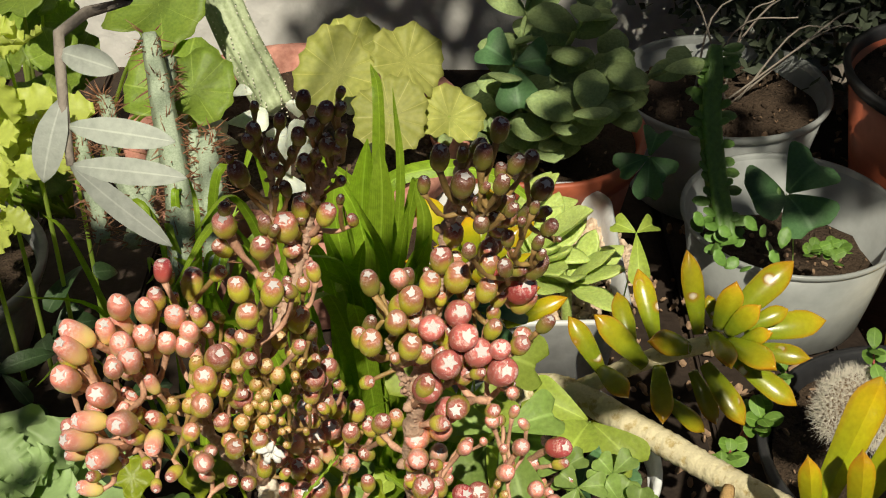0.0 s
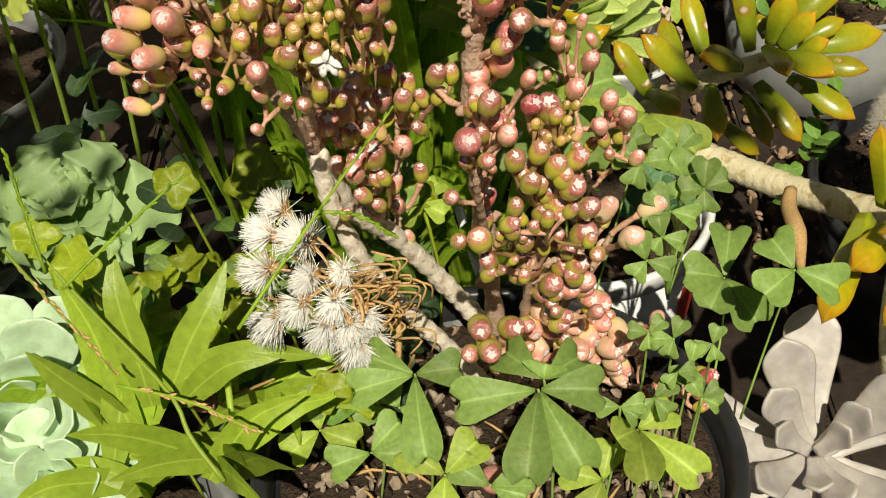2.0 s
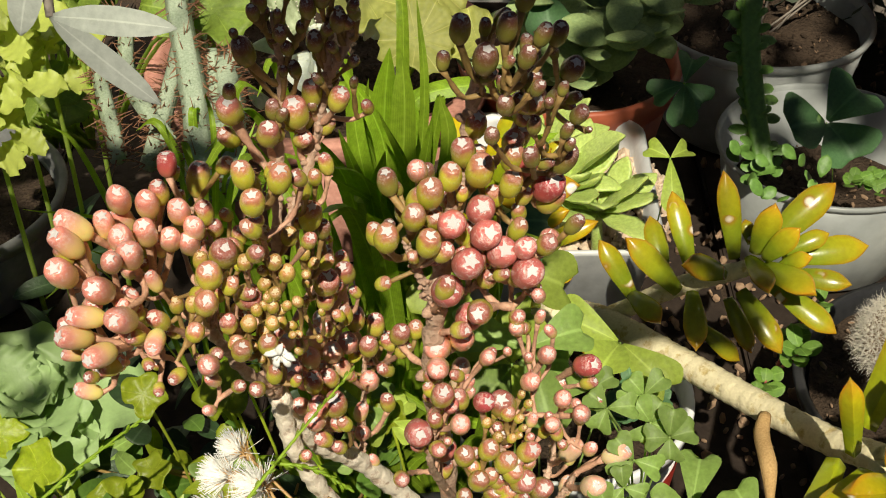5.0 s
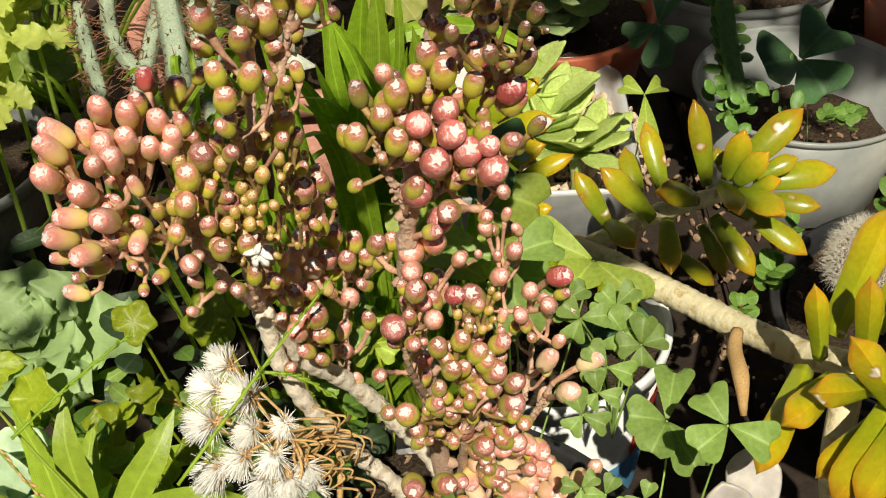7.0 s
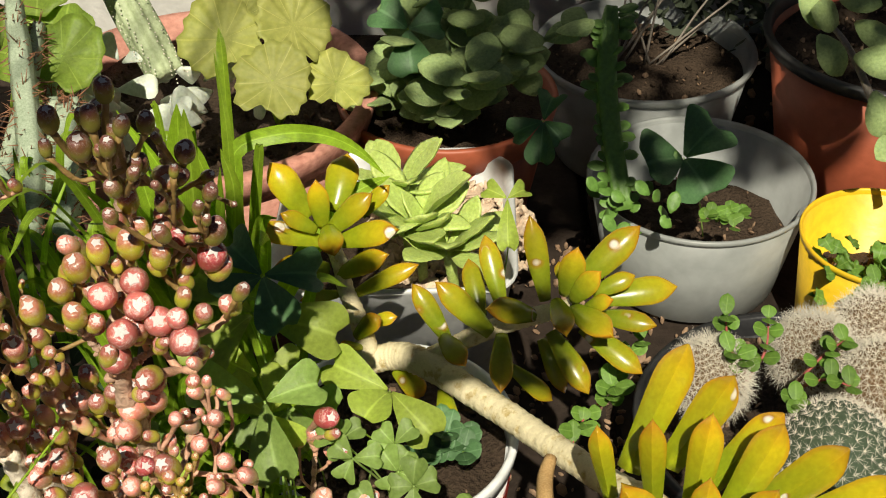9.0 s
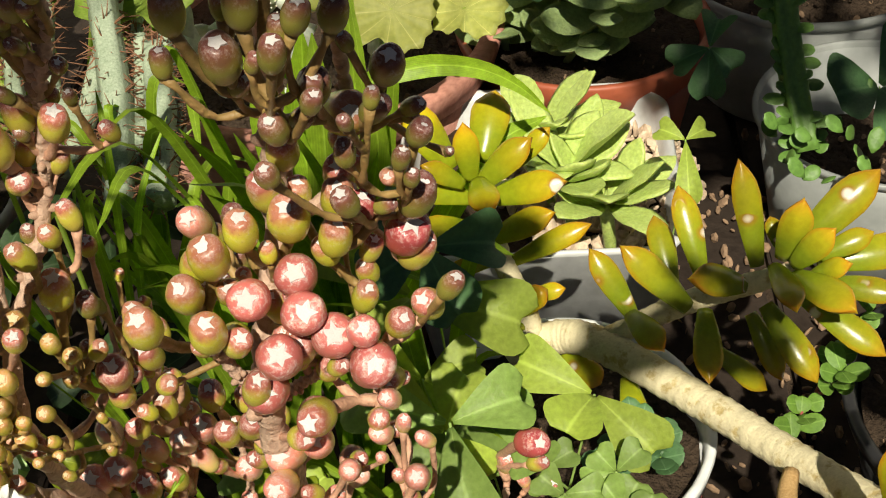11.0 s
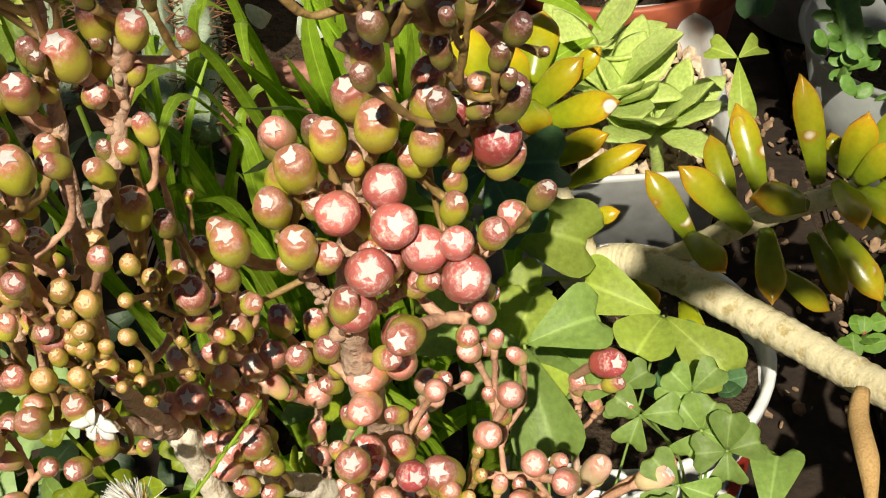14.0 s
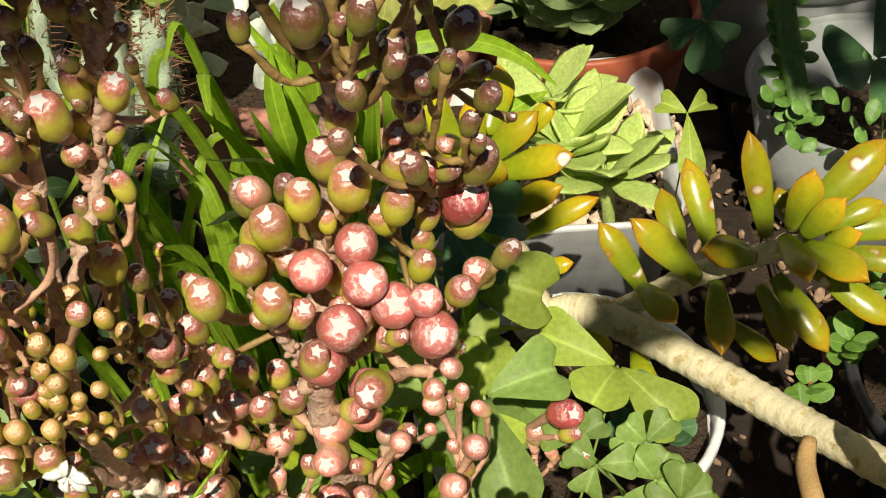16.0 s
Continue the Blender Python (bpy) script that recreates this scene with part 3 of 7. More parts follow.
def star_mesh(seed, material):
    """Five-pointed scar lying on the rounded end of a bud."""
    bm = bmesh.new()
    r = random.Random(seed)
    top = lambda q: 0.978 - 0.7 * max(0.0, q - 0.16) ** 2
    c = bm.verts.new((0, 0, 0.992))
    mid, ring = [], []
    for k in range(10):
        a = 2 * math.pi * k / 10 + r.uniform(-0.14, 0.14)
        q = (0.205 if k % 2 == 0 else 0.115) * r.uniform(0.8, 1.2)
        mid.append(bm.verts.new((0.55 * q * math.cos(a), 0.55 * q * math.sin(a), top(0.55 * q) + 0.02)))
        ring.append(bm.verts.new((q * math.cos(a), q * math.sin(a), top(q) + 0.010)))
    low = [bm.verts.new(v.co - Vector((0, 0, 0.05))) for v in ring]
    for k in range(10):
        j = (k + 1) % 10
        bm.faces.new((c, mid[k], mid[j]))
        bm.faces.new((mid[k], ring[k], ring[j], mid[j]))
        bm.faces.new((ring[k], low[k], low[j], ring[j]))
    return mesh_of(bm, "star", material, False)


BUD_MESH = {k: [bud_mesh("bud", k, i) for i in range(3)] for k in BUD}
STARS = [star_mesh(i, SCAR) for i in range(7)]
TAN_STARS = [star_mesh(i + 7, TAN_SCAR) for i in range(7)]
BRANCHES = []
ASPECT = {"g": 1.55, "d": 1.6, "p": 1.8, "o": 1.75, "q": 1.2, "t": 1.4, "m": 1.55, "r": 1.3}


def stub_mesh():
    bm = bmesh.new()
    tube(bm, [(0, 0, 0), (0, 0, 1.5), (0, 0, 2.0)], [0.75, 0.6, 0.25], 8, knobs=0.08, seed=3)
    return mesh_of(bm, "leaf_scar", SCARRED)


STUB = stub_mesh()


def branch(pts, r0, r1, material=BRANCH, name="branch", steps=14, label=""):
    """A limb of the plant; twigs swell at each old leaf scar and carry stubs there."""
    line = smooth_line(pts, steps * 4)
    n = len(line)
    BRANCHES.extend(line[::2])
    bm = bmesh.new()
    rr = random.Random(n + int(1e5 * abs(pts[0][0])))
    radii, stubs = [], []
    for i in range(n):
        q = (r0 + (r1 - r0) * i / (n - 1)) * (0.66 if material is BRANCH else 1.0)
        radii.append(q * ((0.86, 1.0, 1.2, 1.05)[i % 4] * rr.uniform(0.85, 1.15) if material is BRANCH else 1 + 0.08 * math.sin(i * 1.7) + 0.05 * math.sin(i * 0.6)))
        if material is BRANCH and rr.random() < 0.3:
            stubs.append((line[i], Vector((rr.uniform(-1, 1), rr.uniform(-1, 0.3), rr.uniform(-0.2, 0.8))).normalized(), q))
    tube(bm, line, radii, 12, knobs=0.09, seed=len(BRANCHES))
    limb = part(name, bm, material, plant, label)
    for p, d, q in stubs:
        part("leaf_scar", STUB, None, limb, m=placed(p, d, q))


def root_of(foot, d):
    """The place on the limbs from which a stalk reaches this foot: near, lower and rather behind."""
    want = foot - d * 0.004

    def cost(b):
        aside = math.hypot(b.x - want.x, b.y - want.y)
        return math.hypot(1.6 * (b.x - want.x), b.y - want.y, 0.7 * (b.z - want.z)) + 2.5 * max(0.0, b.z - foot.z + 0.8 * aside + 0.003) + 0.5 * max(0.0, foot.y - 0.002 - b.y)

    return min(BRANCHES, key=cost)



def one_bud(tip, d, r, kind):
    """A bud with its end at tip, pointing along d, on a jointed stalk from the nearest limb."""
    size = r / 0.385
    long = 2 * r * ASPECT[kind]
    foot = tip - d * long * 0.97
    m = Matrix.LocRotScale(foot, turned(d, (rng.uniform(-1, 1), rng.uniform(-1, 1), 0.3)).to_quaternion(), (size * rng.uniform(0.95, 1.04), size, long))
    ob = part("bud", BUD_MESH[kind][rng.randrange(3)], None, plant, m=m)
    part("star", (TAN_STARS if kind == "t" else STARS)[rng.randrange(7)], None, ob, m=m)
    q = root_of(foot, d)
    if (foot - q).length > 0.024:
        q = min(BRANCHES, key=lambda b: (b - foot).length + 0.6 * max(0.0, b.z - foot.z))
    gap = (foot - q).length
    mid = q.lerp(foot, 0.5) - d * gap * 0.28
    n = max(7, int(gap / 0.0016))
    line = smooth_line([q, mid, foot + d * long * 0.05], n)
    thin = max(0.0005, r * 0.29)
    step = max(3, int(0.0065 / max(gap / n, 1e-5)))
    radii = [thin * (0.92 + (0.5 if kind in "dm" else 0.28) * abs(math.sin(math.pi * i / step)) + (0.45 if i in (0, n - 1) else 0)) for i in range(n)]
    bm = bmesh.new()
    tube(bm, line, radii, 8, knobs=0.06, seed=int(tip.x * 1e5))
    part("stalk", bm, GREEN_STALK if kind in "gdt" else PEDICEL, plant)
    BRANCHES.extend(line[n // 3 : -2])


def grow_buds(rows, fill=0.7):
    """Buds by the place of their ends, their direction, their radius in millimetres and their colour. Some smaller ones sit behind them."""
    rows = sorted(rows, key=lambda v: v[2])
    for x, y, z, dx, dy, dz, r, kind in rows:
        one_bud(Vector((x, y, z)), Vector((dx, dy - (0.38 if kind == "p" else 0.10) * max(0.0, dz), dz)).normalized(), r * 0.001, kind)
    for x, y, z, dx, dy, dz, r, kind in rows:
        for drop in (0.006, 0.012, 0.019):
            if rng.random() < fill and r > 1.4:
                d = (Vector((dx, dy, dz)) + Vector((rng.uniform(-1, 1), rng.uniform(-1, 0.3), rng.uniform(-0.5, 1))) * 0.5).normalized()
                back = Vector((x, y, z)) + Vector((rng.uniform(-0.005, 0.005), rng.uniform(0.002, 0.008), -drop - rng.uniform(-0.002, 0.004)))
                one_bud(back, d, r * 0.001 * rng.uniform(0.55, 0.85), {"p": "pm"[rng.randrange(2)], "q": "m", "r": "m", "o": "op"[rng.randrange(2)], "g": "gm"[rng.randrange(2)], "m": "mg"[rng.randrange(2)]}.get(kind, kind))


# two flaking trunks, then the limbs of each tuft
TRUNK = [(0.004, 0.312, 0.17), (-0.008, 0.319, 0.198), (-0.022, 0.3165, 0.224), (-0.037, 0.306, 0.256), (-0.050, 0.290, 0.284), (-0.0575, 0.277, 0.318)]
branch(TRUNK, 0.0040, 0.0031, BARK, "trunk", 22, "pale flaking bark")
branch([(-0.004, 0.300, 0.178), (-0.018, 0.296, 0.205), (-0.033, 0.291, 0.232), (-0.046, 0.284, 0.262), (-0.0545, 0.279, 0.292), (-0.0575, 0.277, 0.318)], 0.0036, 0.0028, BARK, "trunk", 20, "pale flaking bark")
branch([(-0.0575, 0.277, 0.318), (-0.061, 0.258, 0.345), (-0.067, 0.248, 0.370), (-0.074, 0.243, 0.386), (-0.080, 0.240, 0.396)], 0.0029, 0.0014)
branch([(-0.067, 0.248, 0.370), (-0.068, 0.258, 0.385), (-0.070, 0.264, 0.398)], 0.0020, 0.0012)
branch([(-0.0575, 0.277, 0.318), (-0.056, 0.262, 0.345), (-0.051, 0.249, 0.372), (-0.0475, 0.248, 0.395), (-0.0455, 0.251, 0.418), (-0.0430, 0.254, 0.440), (-0.0425, 0.250, 0.460)], 0.0029, 0.0013)
branch([(-0.0475, 0.248, 0.395), (-0.039, 0.258, 0.415), (-0.0335, 0.258, 0.438), (-0.0305, 0.252, 0.460)], 0.0022, 0.0012)
branch([(-0.0335, 0.258, 0.438), (-0.027, 0.254, 0.452), (-0.0245, 0.250, 0.464)], 0.0017, 0.0011)
branch([(0.0, 0.306, 0.178), (-0.005, 0.290, 0.245), (-0.0085, 0.277, 0.300), (-0.010, 0.264, 0.345), (-0.0085, 0.258, 0.370), (-0.006, 0.259, 0.390), (-0.002, 0.264, 0.408), (0.0005, 0.264, 0.430), (0.0030, 0.259, 0.446), (0.0045, 0.250, 0.456)], 0.0054, 0.0020, steps=20)
branch([(-0.002, 0.264, 0.408), (0.008, 0.268, 0.412), (0.0125, 0.265, 0.428), (0.0140, 0.256, 0.446), (0.0145, 0.248, 0.456)], 0.0021, 0.0012)
branch([(-0.0085, 0.258, 0.370), (-0.013, 0.254, 0.385), (-0.016, 0.252, 0.397)], 0.0019, 0.0012)
branch([(-0.0085, 0.258, 0.370), (-0.001, 0.258, 0.376), (0.006, 0.257, 0.382)], 0.0018, 0.0012)
branch([(0.002, 0.300, 0.178), (0.004, 0.270, 0.245), (0.006, 0.246, 0.295), (0.008, 0.231, 0.328), (0.009, 0.229, 0.352)], 0.0026, 0.0010)
branch([(-0.004, 0.285, 0.262), (-0.008, 0.255, 0.305), (-0.010, 0.236, 0.335), (-0.009, 0.235, 0.352)], 0.0018, 0.0010)
branch([(0.006, 0.246, 0.295), (0.015, 0.245, 0.300), (0.020, 0.244, 0.312)], 0.0018, 0.0010)
branch([(-0.037, 0.306, 0.256), (-0.036, 0.310, 0.275), (-0.0345, 0.308, 0.297), (-0.0335, 0.306, 0.312)], 0.0017, 0.0011)
branch([(-0.045, 0.296, 0.272), (-0.0455, 0.290, 0.290), (-0.0445, 0.293, 0.305)], 0.0016, 0.0010)
branch([(0.010, 0.300, 0.182), (0.022, 0.304, 0.222), (0.029, 0.309, 0.252), (0.031, 0.318, 0.272)], 0.0022, 0.0013)
branch([(0.022, 0.304, 0.222), (0.031, 0.299, 0.245), (0.037, 0.297, 0.262)], 0.0019, 0.0013)
branch([(0.006, 0.290, 0.19), (0.020, 0.288, 0.203), (0.042, 0.287, 0.196), (0.066, 0.282, 0.193)], 0.0024, 0.0015)
branch([(0.002, 0.280, 0.205), (0.001, 0.255, 0.238), (-0.002, 0.238, 0.262)], 0.0024, 0.0014)

# left tuft
grow_buds([
    (-0.0828, 0.2450, 0.4158, 0.15, -0.24, 0.96, 3.0, "p"),
    (-0.0773, 0.2484, 0.4123, 0.11, -0.12, 0.99, 2.8, "p"),
    (-0.0853, 0.2395, 0.4131, 0.15, -0.04, 0.99, 2.7, "p"),
    (-0.0928, 0.2330, 0.4173, -0.51, -0.08, 0.86, 2.9, "p"),
    (-0.0931, 0.2289, 0.4159, -0.34, -0.08, 0.94, 3.0, "p"),
    (-0.0807, 0.2354, 0.4112, 0.19, -0.28, 0.94, 3.1, "p"),
    (-0.0766, 0.2409, 0.4096, 0.12, -0.16, 0.98, 2.9, "p"),
    (-0.0776, 0.2299, 0.4109, 0.17, -0.30, 0.94, 3.1, "p"),
    (-0.0801, 0.2245, 0.4125, 0.21, -0.34, 0.92, 2.4, "p"),
    (-0.0927, 0.2231, 0.4107, -0.04, -0.35, 0.94, 3.3, "p"),
    (-0.0839, 0.2200, 0.4076, -0.02, -0.50, 0.87, 3.3, "p"),
    (-0.0881, 0.2145, 0.4042, -0.70, -0.37, 0.61, 2.6, "p"),
])
grow_buds([
    (-0.0786, 0.2146, 0.4031, -0.11, -0.56, 0.82, 3.1, "p"),
    (-0.0914, 0.2132, 0.3990, -0.59, -0.46, 0.67, 2.8, "p"),
    (-0.0842, 0.2091, 0.3959, -0.36, -0.76, 0.54, 2.8, "p"),
    (-0.0718, 0.2158, 0.3930, 0.03, -0.98, 0.22, 2.3, "p"),
    (-0.0752, 0.2309, 0.3900, -0.19, -0.39, 0.90, 2.5, "m"),
    (-0.0765, 0.2682, 0.4112, -0.01, 0.29, 0.96, 2.5, "r"),
    (-0.0685, 0.2682, 0.4080, 0.11, 0.29, 0.95, 3.0, "m"),
    (-0.0755, 0.2535, 0.4122, 0.08, -0.28, 0.96, 2.6, "m"),
    (-0.0702, 0.2494, 0.4091, 0.14, -0.24, 0.96, 2.8, "p"),
    (-0.0665, 0.2584, 0.4025, 0.07, -0.25, 0.97, 2.6, "m"),
    (-0.0723, 0.2453, 0.4035, 0.15, -0.27, 0.95, 2.7, "p"),
    (-0.0666, 0.2477, 0.4051, 0.15, -0.21, 0.97, 2.6, "p"),
])
grow_buds([
    (-0.0685, 0.2471, 0.4008, 0.09, -0.27, 0.96, 2.6, "p"),
    (-0.0647, 0.2601, 0.3955, 0.10, -0.39, 0.92, 2.1, "m"),
    (-0.0570, 0.2536, 0.3987, 0.13, -0.20, 0.97, 2.0, "m"),
    (-0.0565, 0.2343, 0.4082, 0.24, -0.45, 0.86, 3.3, "m"),
    (-0.0630, 0.2366, 0.4042, 0.12, -0.13, 0.98, 1.9, "t"),
    (-0.0593, 0.2277, 0.4071, 0.13, -0.41, 0.90, 3.1, "g"),
    (-0.0602, 0.2251, 0.4002, 0.20, -0.52, 0.83, 3.0, "g"),
    (-0.0713, 0.2377, 0.3890, 0.06, -0.24, 0.97, 1.9, "t"),
    (-0.0646, 0.2295, 0.3963, 0.14, -0.24, 0.96, 1.8, "t"),
    (-0.0528, 0.2392, 0.3897, 0.36, -0.61, 0.71, 3.4, "m"),
    (-0.0512, 0.2350, 0.3895, 0.02, -0.26, 0.97, 1.4, "t"),
    (-0.0515, 0.2309, 0.4074, 0.16, -0.47, 0.87, 1.8, "t"),
])
grow_buds([
    (-0.0448, 0.2329, 0.4059, 0.24, -0.49, 0.84, 1.9, "t"),
    (-0.0426, 0.2344, 0.4016, 0.15, -0.47, 0.87, 2.1, "t"),
    (-0.0406, 0.2485, 0.3966, 0.11, -0.34, 0.94, 1.7, "t"),
    (-0.0428, 0.2447, 0.4052, 0.19, -0.28, 0.94, 2.1, "t"),
    (-0.0471, 0.2350, 0.4128, 0.19, -0.38, 0.91, 2.0, "t"),
    (-0.0407, 0.2512, 0.3849, 0.18, -0.41, 0.89, 1.5, "t"),
    (-0.0464, 0.2368, 0.3930, 0.20, -0.48, 0.85, 1.7, "t"),
    (-0.0441, 0.2377, 0.3883, 0.17, -0.43, 0.88, 1.3, "t"),
    (-0.0394, 0.2771, 0.3743, 0.18, -0.02, 0.98, 2.6, "m"),
    (-0.0366, 0.2592, 0.3790, 0.24, -0.47, 0.85, 3.5, "m"),
    (-0.0383, 0.2532, 0.4062, 0.21, -0.19, 0.96, 2.9, "g"),
    (-0.0445, 0.2815, 0.3911, 0.19, -0.33, 0.92, 1.9, "m"),
])
grow_buds([
    (-0.0365, 0.2581, 0.3974, 0.19, -0.30, 0.94, 2.1, "d"),
    (-0.0415, 0.2565, 0.4143, 0.20, -0.23, 0.95, 1.4, "d"),
    (-0.0486, 0.2260, 0.4369, -0.03, -0.23, 0.97, 2.5, "g"),
    (-0.0402, 0.2259, 0.4360, 0.17, -0.32, 0.93, 2.8, "g"),
    (-0.0456, 0.2198, 0.4337, 0.10, -0.39, 0.92, 2.7, "g"),
    (-0.0638, 0.2249, 0.3914, 0.21, -0.44, 0.87, 2.3, "g"),
    (-0.0608, 0.2191, 0.3853, 0.12, -0.54, 0.83, 2.7, "p"),
    (-0.0530, 0.2234, 0.3874, 0.19, -0.40, 0.90, 2.5, "g"),
    (-0.0478, 0.2283, 0.3850, 0.14, -0.38, 0.91, 2.4, "g"),
    (-0.0573, 0.2743, 0.3299, 0.15, -0.30, 0.94, 3.8, "p"),
    (-0.0522, 0.2300, 0.3896, 0.13, -0.44, 0.89, 2.0, "t"),
    (-0.0468, 0.2308, 0.3889, 0.11, -0.44, 0.89, 1.7, "t"),
])
grow_buds([
    (-0.0475, 0.2369, 0.3889, 0.10, -0.37, 0.92, 1.6, "t"),
])
# upper twigs; their shade is partly in the darkened bud skin
grow_buds([
    (-0.0552, 0.2502, 0.4375, 0.03, -0.48, 0.88, 3.1, "m"),
    (-0.0450, 0.2438, 0.4353, 0.19, -0.37, 0.91, 2.6, "m"),
    (-0.0402, 0.2502, 0.4376, 0.00, -0.33, 0.94, 3.1, "m"),
    (-0.0364, 0.2562, 0.4392, 0.09, -0.16, 0.98, 2.4, "m"),
    (-0.0294, 0.2532, 0.4389, 0.28, -0.28, 0.92, 2.4, "m"),
    (-0.0498, 0.2452, 0.4556, -0.14, -0.35, 0.93, 2.5, "d"),
    (-0.0327, 0.2456, 0.4748, 0.13, -0.30, 0.95, 1.8, "d"),
    (-0.0276, 0.2447, 0.4722, 0.22, -0.36, 0.91, 2.0, "d"),
    (-0.0444, 0.2438, 0.4675, 0.05, -0.35, 0.94, 1.8, "d"),
    (-0.0441, 0.2471, 0.4714, 0.12, -0.29, 0.95, 1.1, "d"),
    (-0.0458, 0.2430, 0.4653, -0.02, -0.35, 0.94, 1.5, "d"),
    (-0.0405, 0.2436, 0.4640, 0.21, -0.45, 0.87, 0.9, "d"),
])
grow_buds([
    (-0.0405, 0.2442, 0.4594, 0.15, -0.50, 0.85, 1.6, "d"),
    (-0.0383, 0.2451, 0.4692, 0.13, -0.32, 0.94, 1.5, "d"),
    (-0.0343, 0.2440, 0.4659, 0.05, -0.41, 0.91, 1.8, "d"),
    (-0.0309, 0.2438, 0.4686, 0.15, -0.43, 0.89, 1.9, "d"),
    (-0.0242, 0.2478, 0.4749, 0.32, -0.20, 0.93, 1.1, "d"),
    (-0.0243, 0.2456, 0.4722, 0.27, -0.26, 0.93, 1.4, "d"),
    (-0.0245, 0.2463, 0.4647, 0.33, -0.41, 0.85, 1.3, "d"),
    (-0.0281, 0.2471, 0.4614, 0.16, -0.39, 0.91, 1.9, "d"),
    (-0.0344, 0.2514, 0.4541, 0.05, -0.44, 0.90, 2.0, "d"),
    (-0.0507, 0.2447, 0.4586, 0.03, -0.56, 0.83, 1.0, "d"),
])
# middle tuft
grow_buds([
    (-0.0021, 0.2338, 0.4679, 0.07, -0.13, 0.99, 2.2, "d"),
    (0.0110, 0.2340, 0.4746, 0.12, -0.22, 0.97, 2.1, "d"),
    (0.0075, 0.2323, 0.4691, 0.12, -0.15, 0.98, 2.2, "d"),
    (0.0033, 0.2331, 0.4610, 0.10, -0.41, 0.91, 2.7, "d"),
    (0.0150, 0.2297, 0.4682, 0.29, -0.20, 0.93, 1.8, "d"),
    (0.0182, 0.2354, 0.4655, 0.18, -0.24, 0.95, 2.0, "d"),
    (0.0116, 0.2275, 0.4643, 0.18, -0.24, 0.95, 1.8, "d"),
    (0.0228, 0.2458, 0.4509, 0.24, -0.49, 0.84, 2.5, "d"),
    (0.0206, 0.2491, 0.4414, 0.54, -0.38, 0.76, 2.0, "d"),
    (0.0251, 0.2572, 0.4357, 0.68, -0.41, 0.61, 1.5, "d"),
    (0.0152, 0.2539, 0.4371, 0.38, -0.68, 0.62, 3.5, "g"),
    (0.0134, 0.2398, 0.4515, 0.25, -0.50, 0.83, 2.5, "d"),
])
grow_buds([
    (0.0018, 0.2625, 0.4264, 0.18, -0.33, 0.93, 2.8, "m"),
    (0.0122, 0.2628, 0.4227, 0.04, -0.53, 0.84, 2.6, "m"),
    (-0.0020, 0.2587, 0.4214, -0.07, -0.34, 0.94, 3.1, "m"),
    (0.0145, 0.2566, 0.4189, 0.21, -0.16, 0.97, 2.4, "r"),
    (0.0241, 0.2587, 0.4198, 0.34, -0.29, 0.90, 3.1, "d"),
    (0.0210, 0.2631, 0.4079, 0.32, -0.45, 0.84, 3.9, "r"),
    (0.0106, 0.2565, 0.4211, 0.13, -0.32, 0.94, 2.8, "g"),
    (0.0027, 0.2535, 0.4197, 0.10, -0.37, 0.92, 3.4, "g"),
    (-0.0043, 0.2502, 0.4202, 0.10, -0.24, 0.96, 2.8, "g"),
    (0.0106, 0.2522, 0.4168, 0.21, -0.26, 0.94, 2.8, "g"),
    (-0.0127, 0.2515, 0.4193, -0.03, -0.43, 0.90, 2.5, "p"),
    (-0.0090, 0.2456, 0.4183, 0.09, -0.40, 0.91, 3.3, "g"),
])
grow_buds([
    (-0.0227, 0.2825, 0.3962, -0.11, -0.11, 0.99, 2.8, "d"),
    (-0.0109, 0.2689, 0.4074, 0.07, -0.24, 0.97, 2.2, "d"),
    (-0.0128, 0.2416, 0.4136, 0.10, -0.49, 0.87, 3.0, "g"),
    (-0.0189, 0.2369, 0.4113, 0.12, -0.42, 0.90, 3.1, "g"),
    (-0.0091, 0.2379, 0.4095, 0.12, -0.35, 0.93, 3.0, "g"),
    (-0.0040, 0.2442, 0.4087, 0.09, -0.67, 0.74, 3.6, "q"),
    (0.0030, 0.2496, 0.4094, 0.11, -0.61, 0.79, 3.7, "q"),
    (0.0048, 0.2446, 0.4055, 0.22, -0.62, 0.75, 3.8, "q"),
    (0.0087, 0.2458, 0.3994, 0.18, -0.62, 0.77, 3.8, "q"),
    (0.0152, 0.2431, 0.3952, 0.23, -0.60, 0.76, 3.9, "q"),
    (0.0005, 0.2407, 0.3996, 0.22, -0.61, 0.76, 3.9, "q"),
    (0.0139, 0.2444, 0.4017, 0.18, -0.56, 0.81, 2.8, "q"),
])
grow_buds([
    (0.0198, 0.2489, 0.3998, 0.27, -0.48, 0.83, 2.6, "m"),
    (-0.0049, 0.2452, 0.3870, 0.12, -0.66, 0.74, 4.1, "q"),
    (0.0010, 0.2550, 0.3704, 0.22, -0.56, 0.80, 3.7, "q"),
])
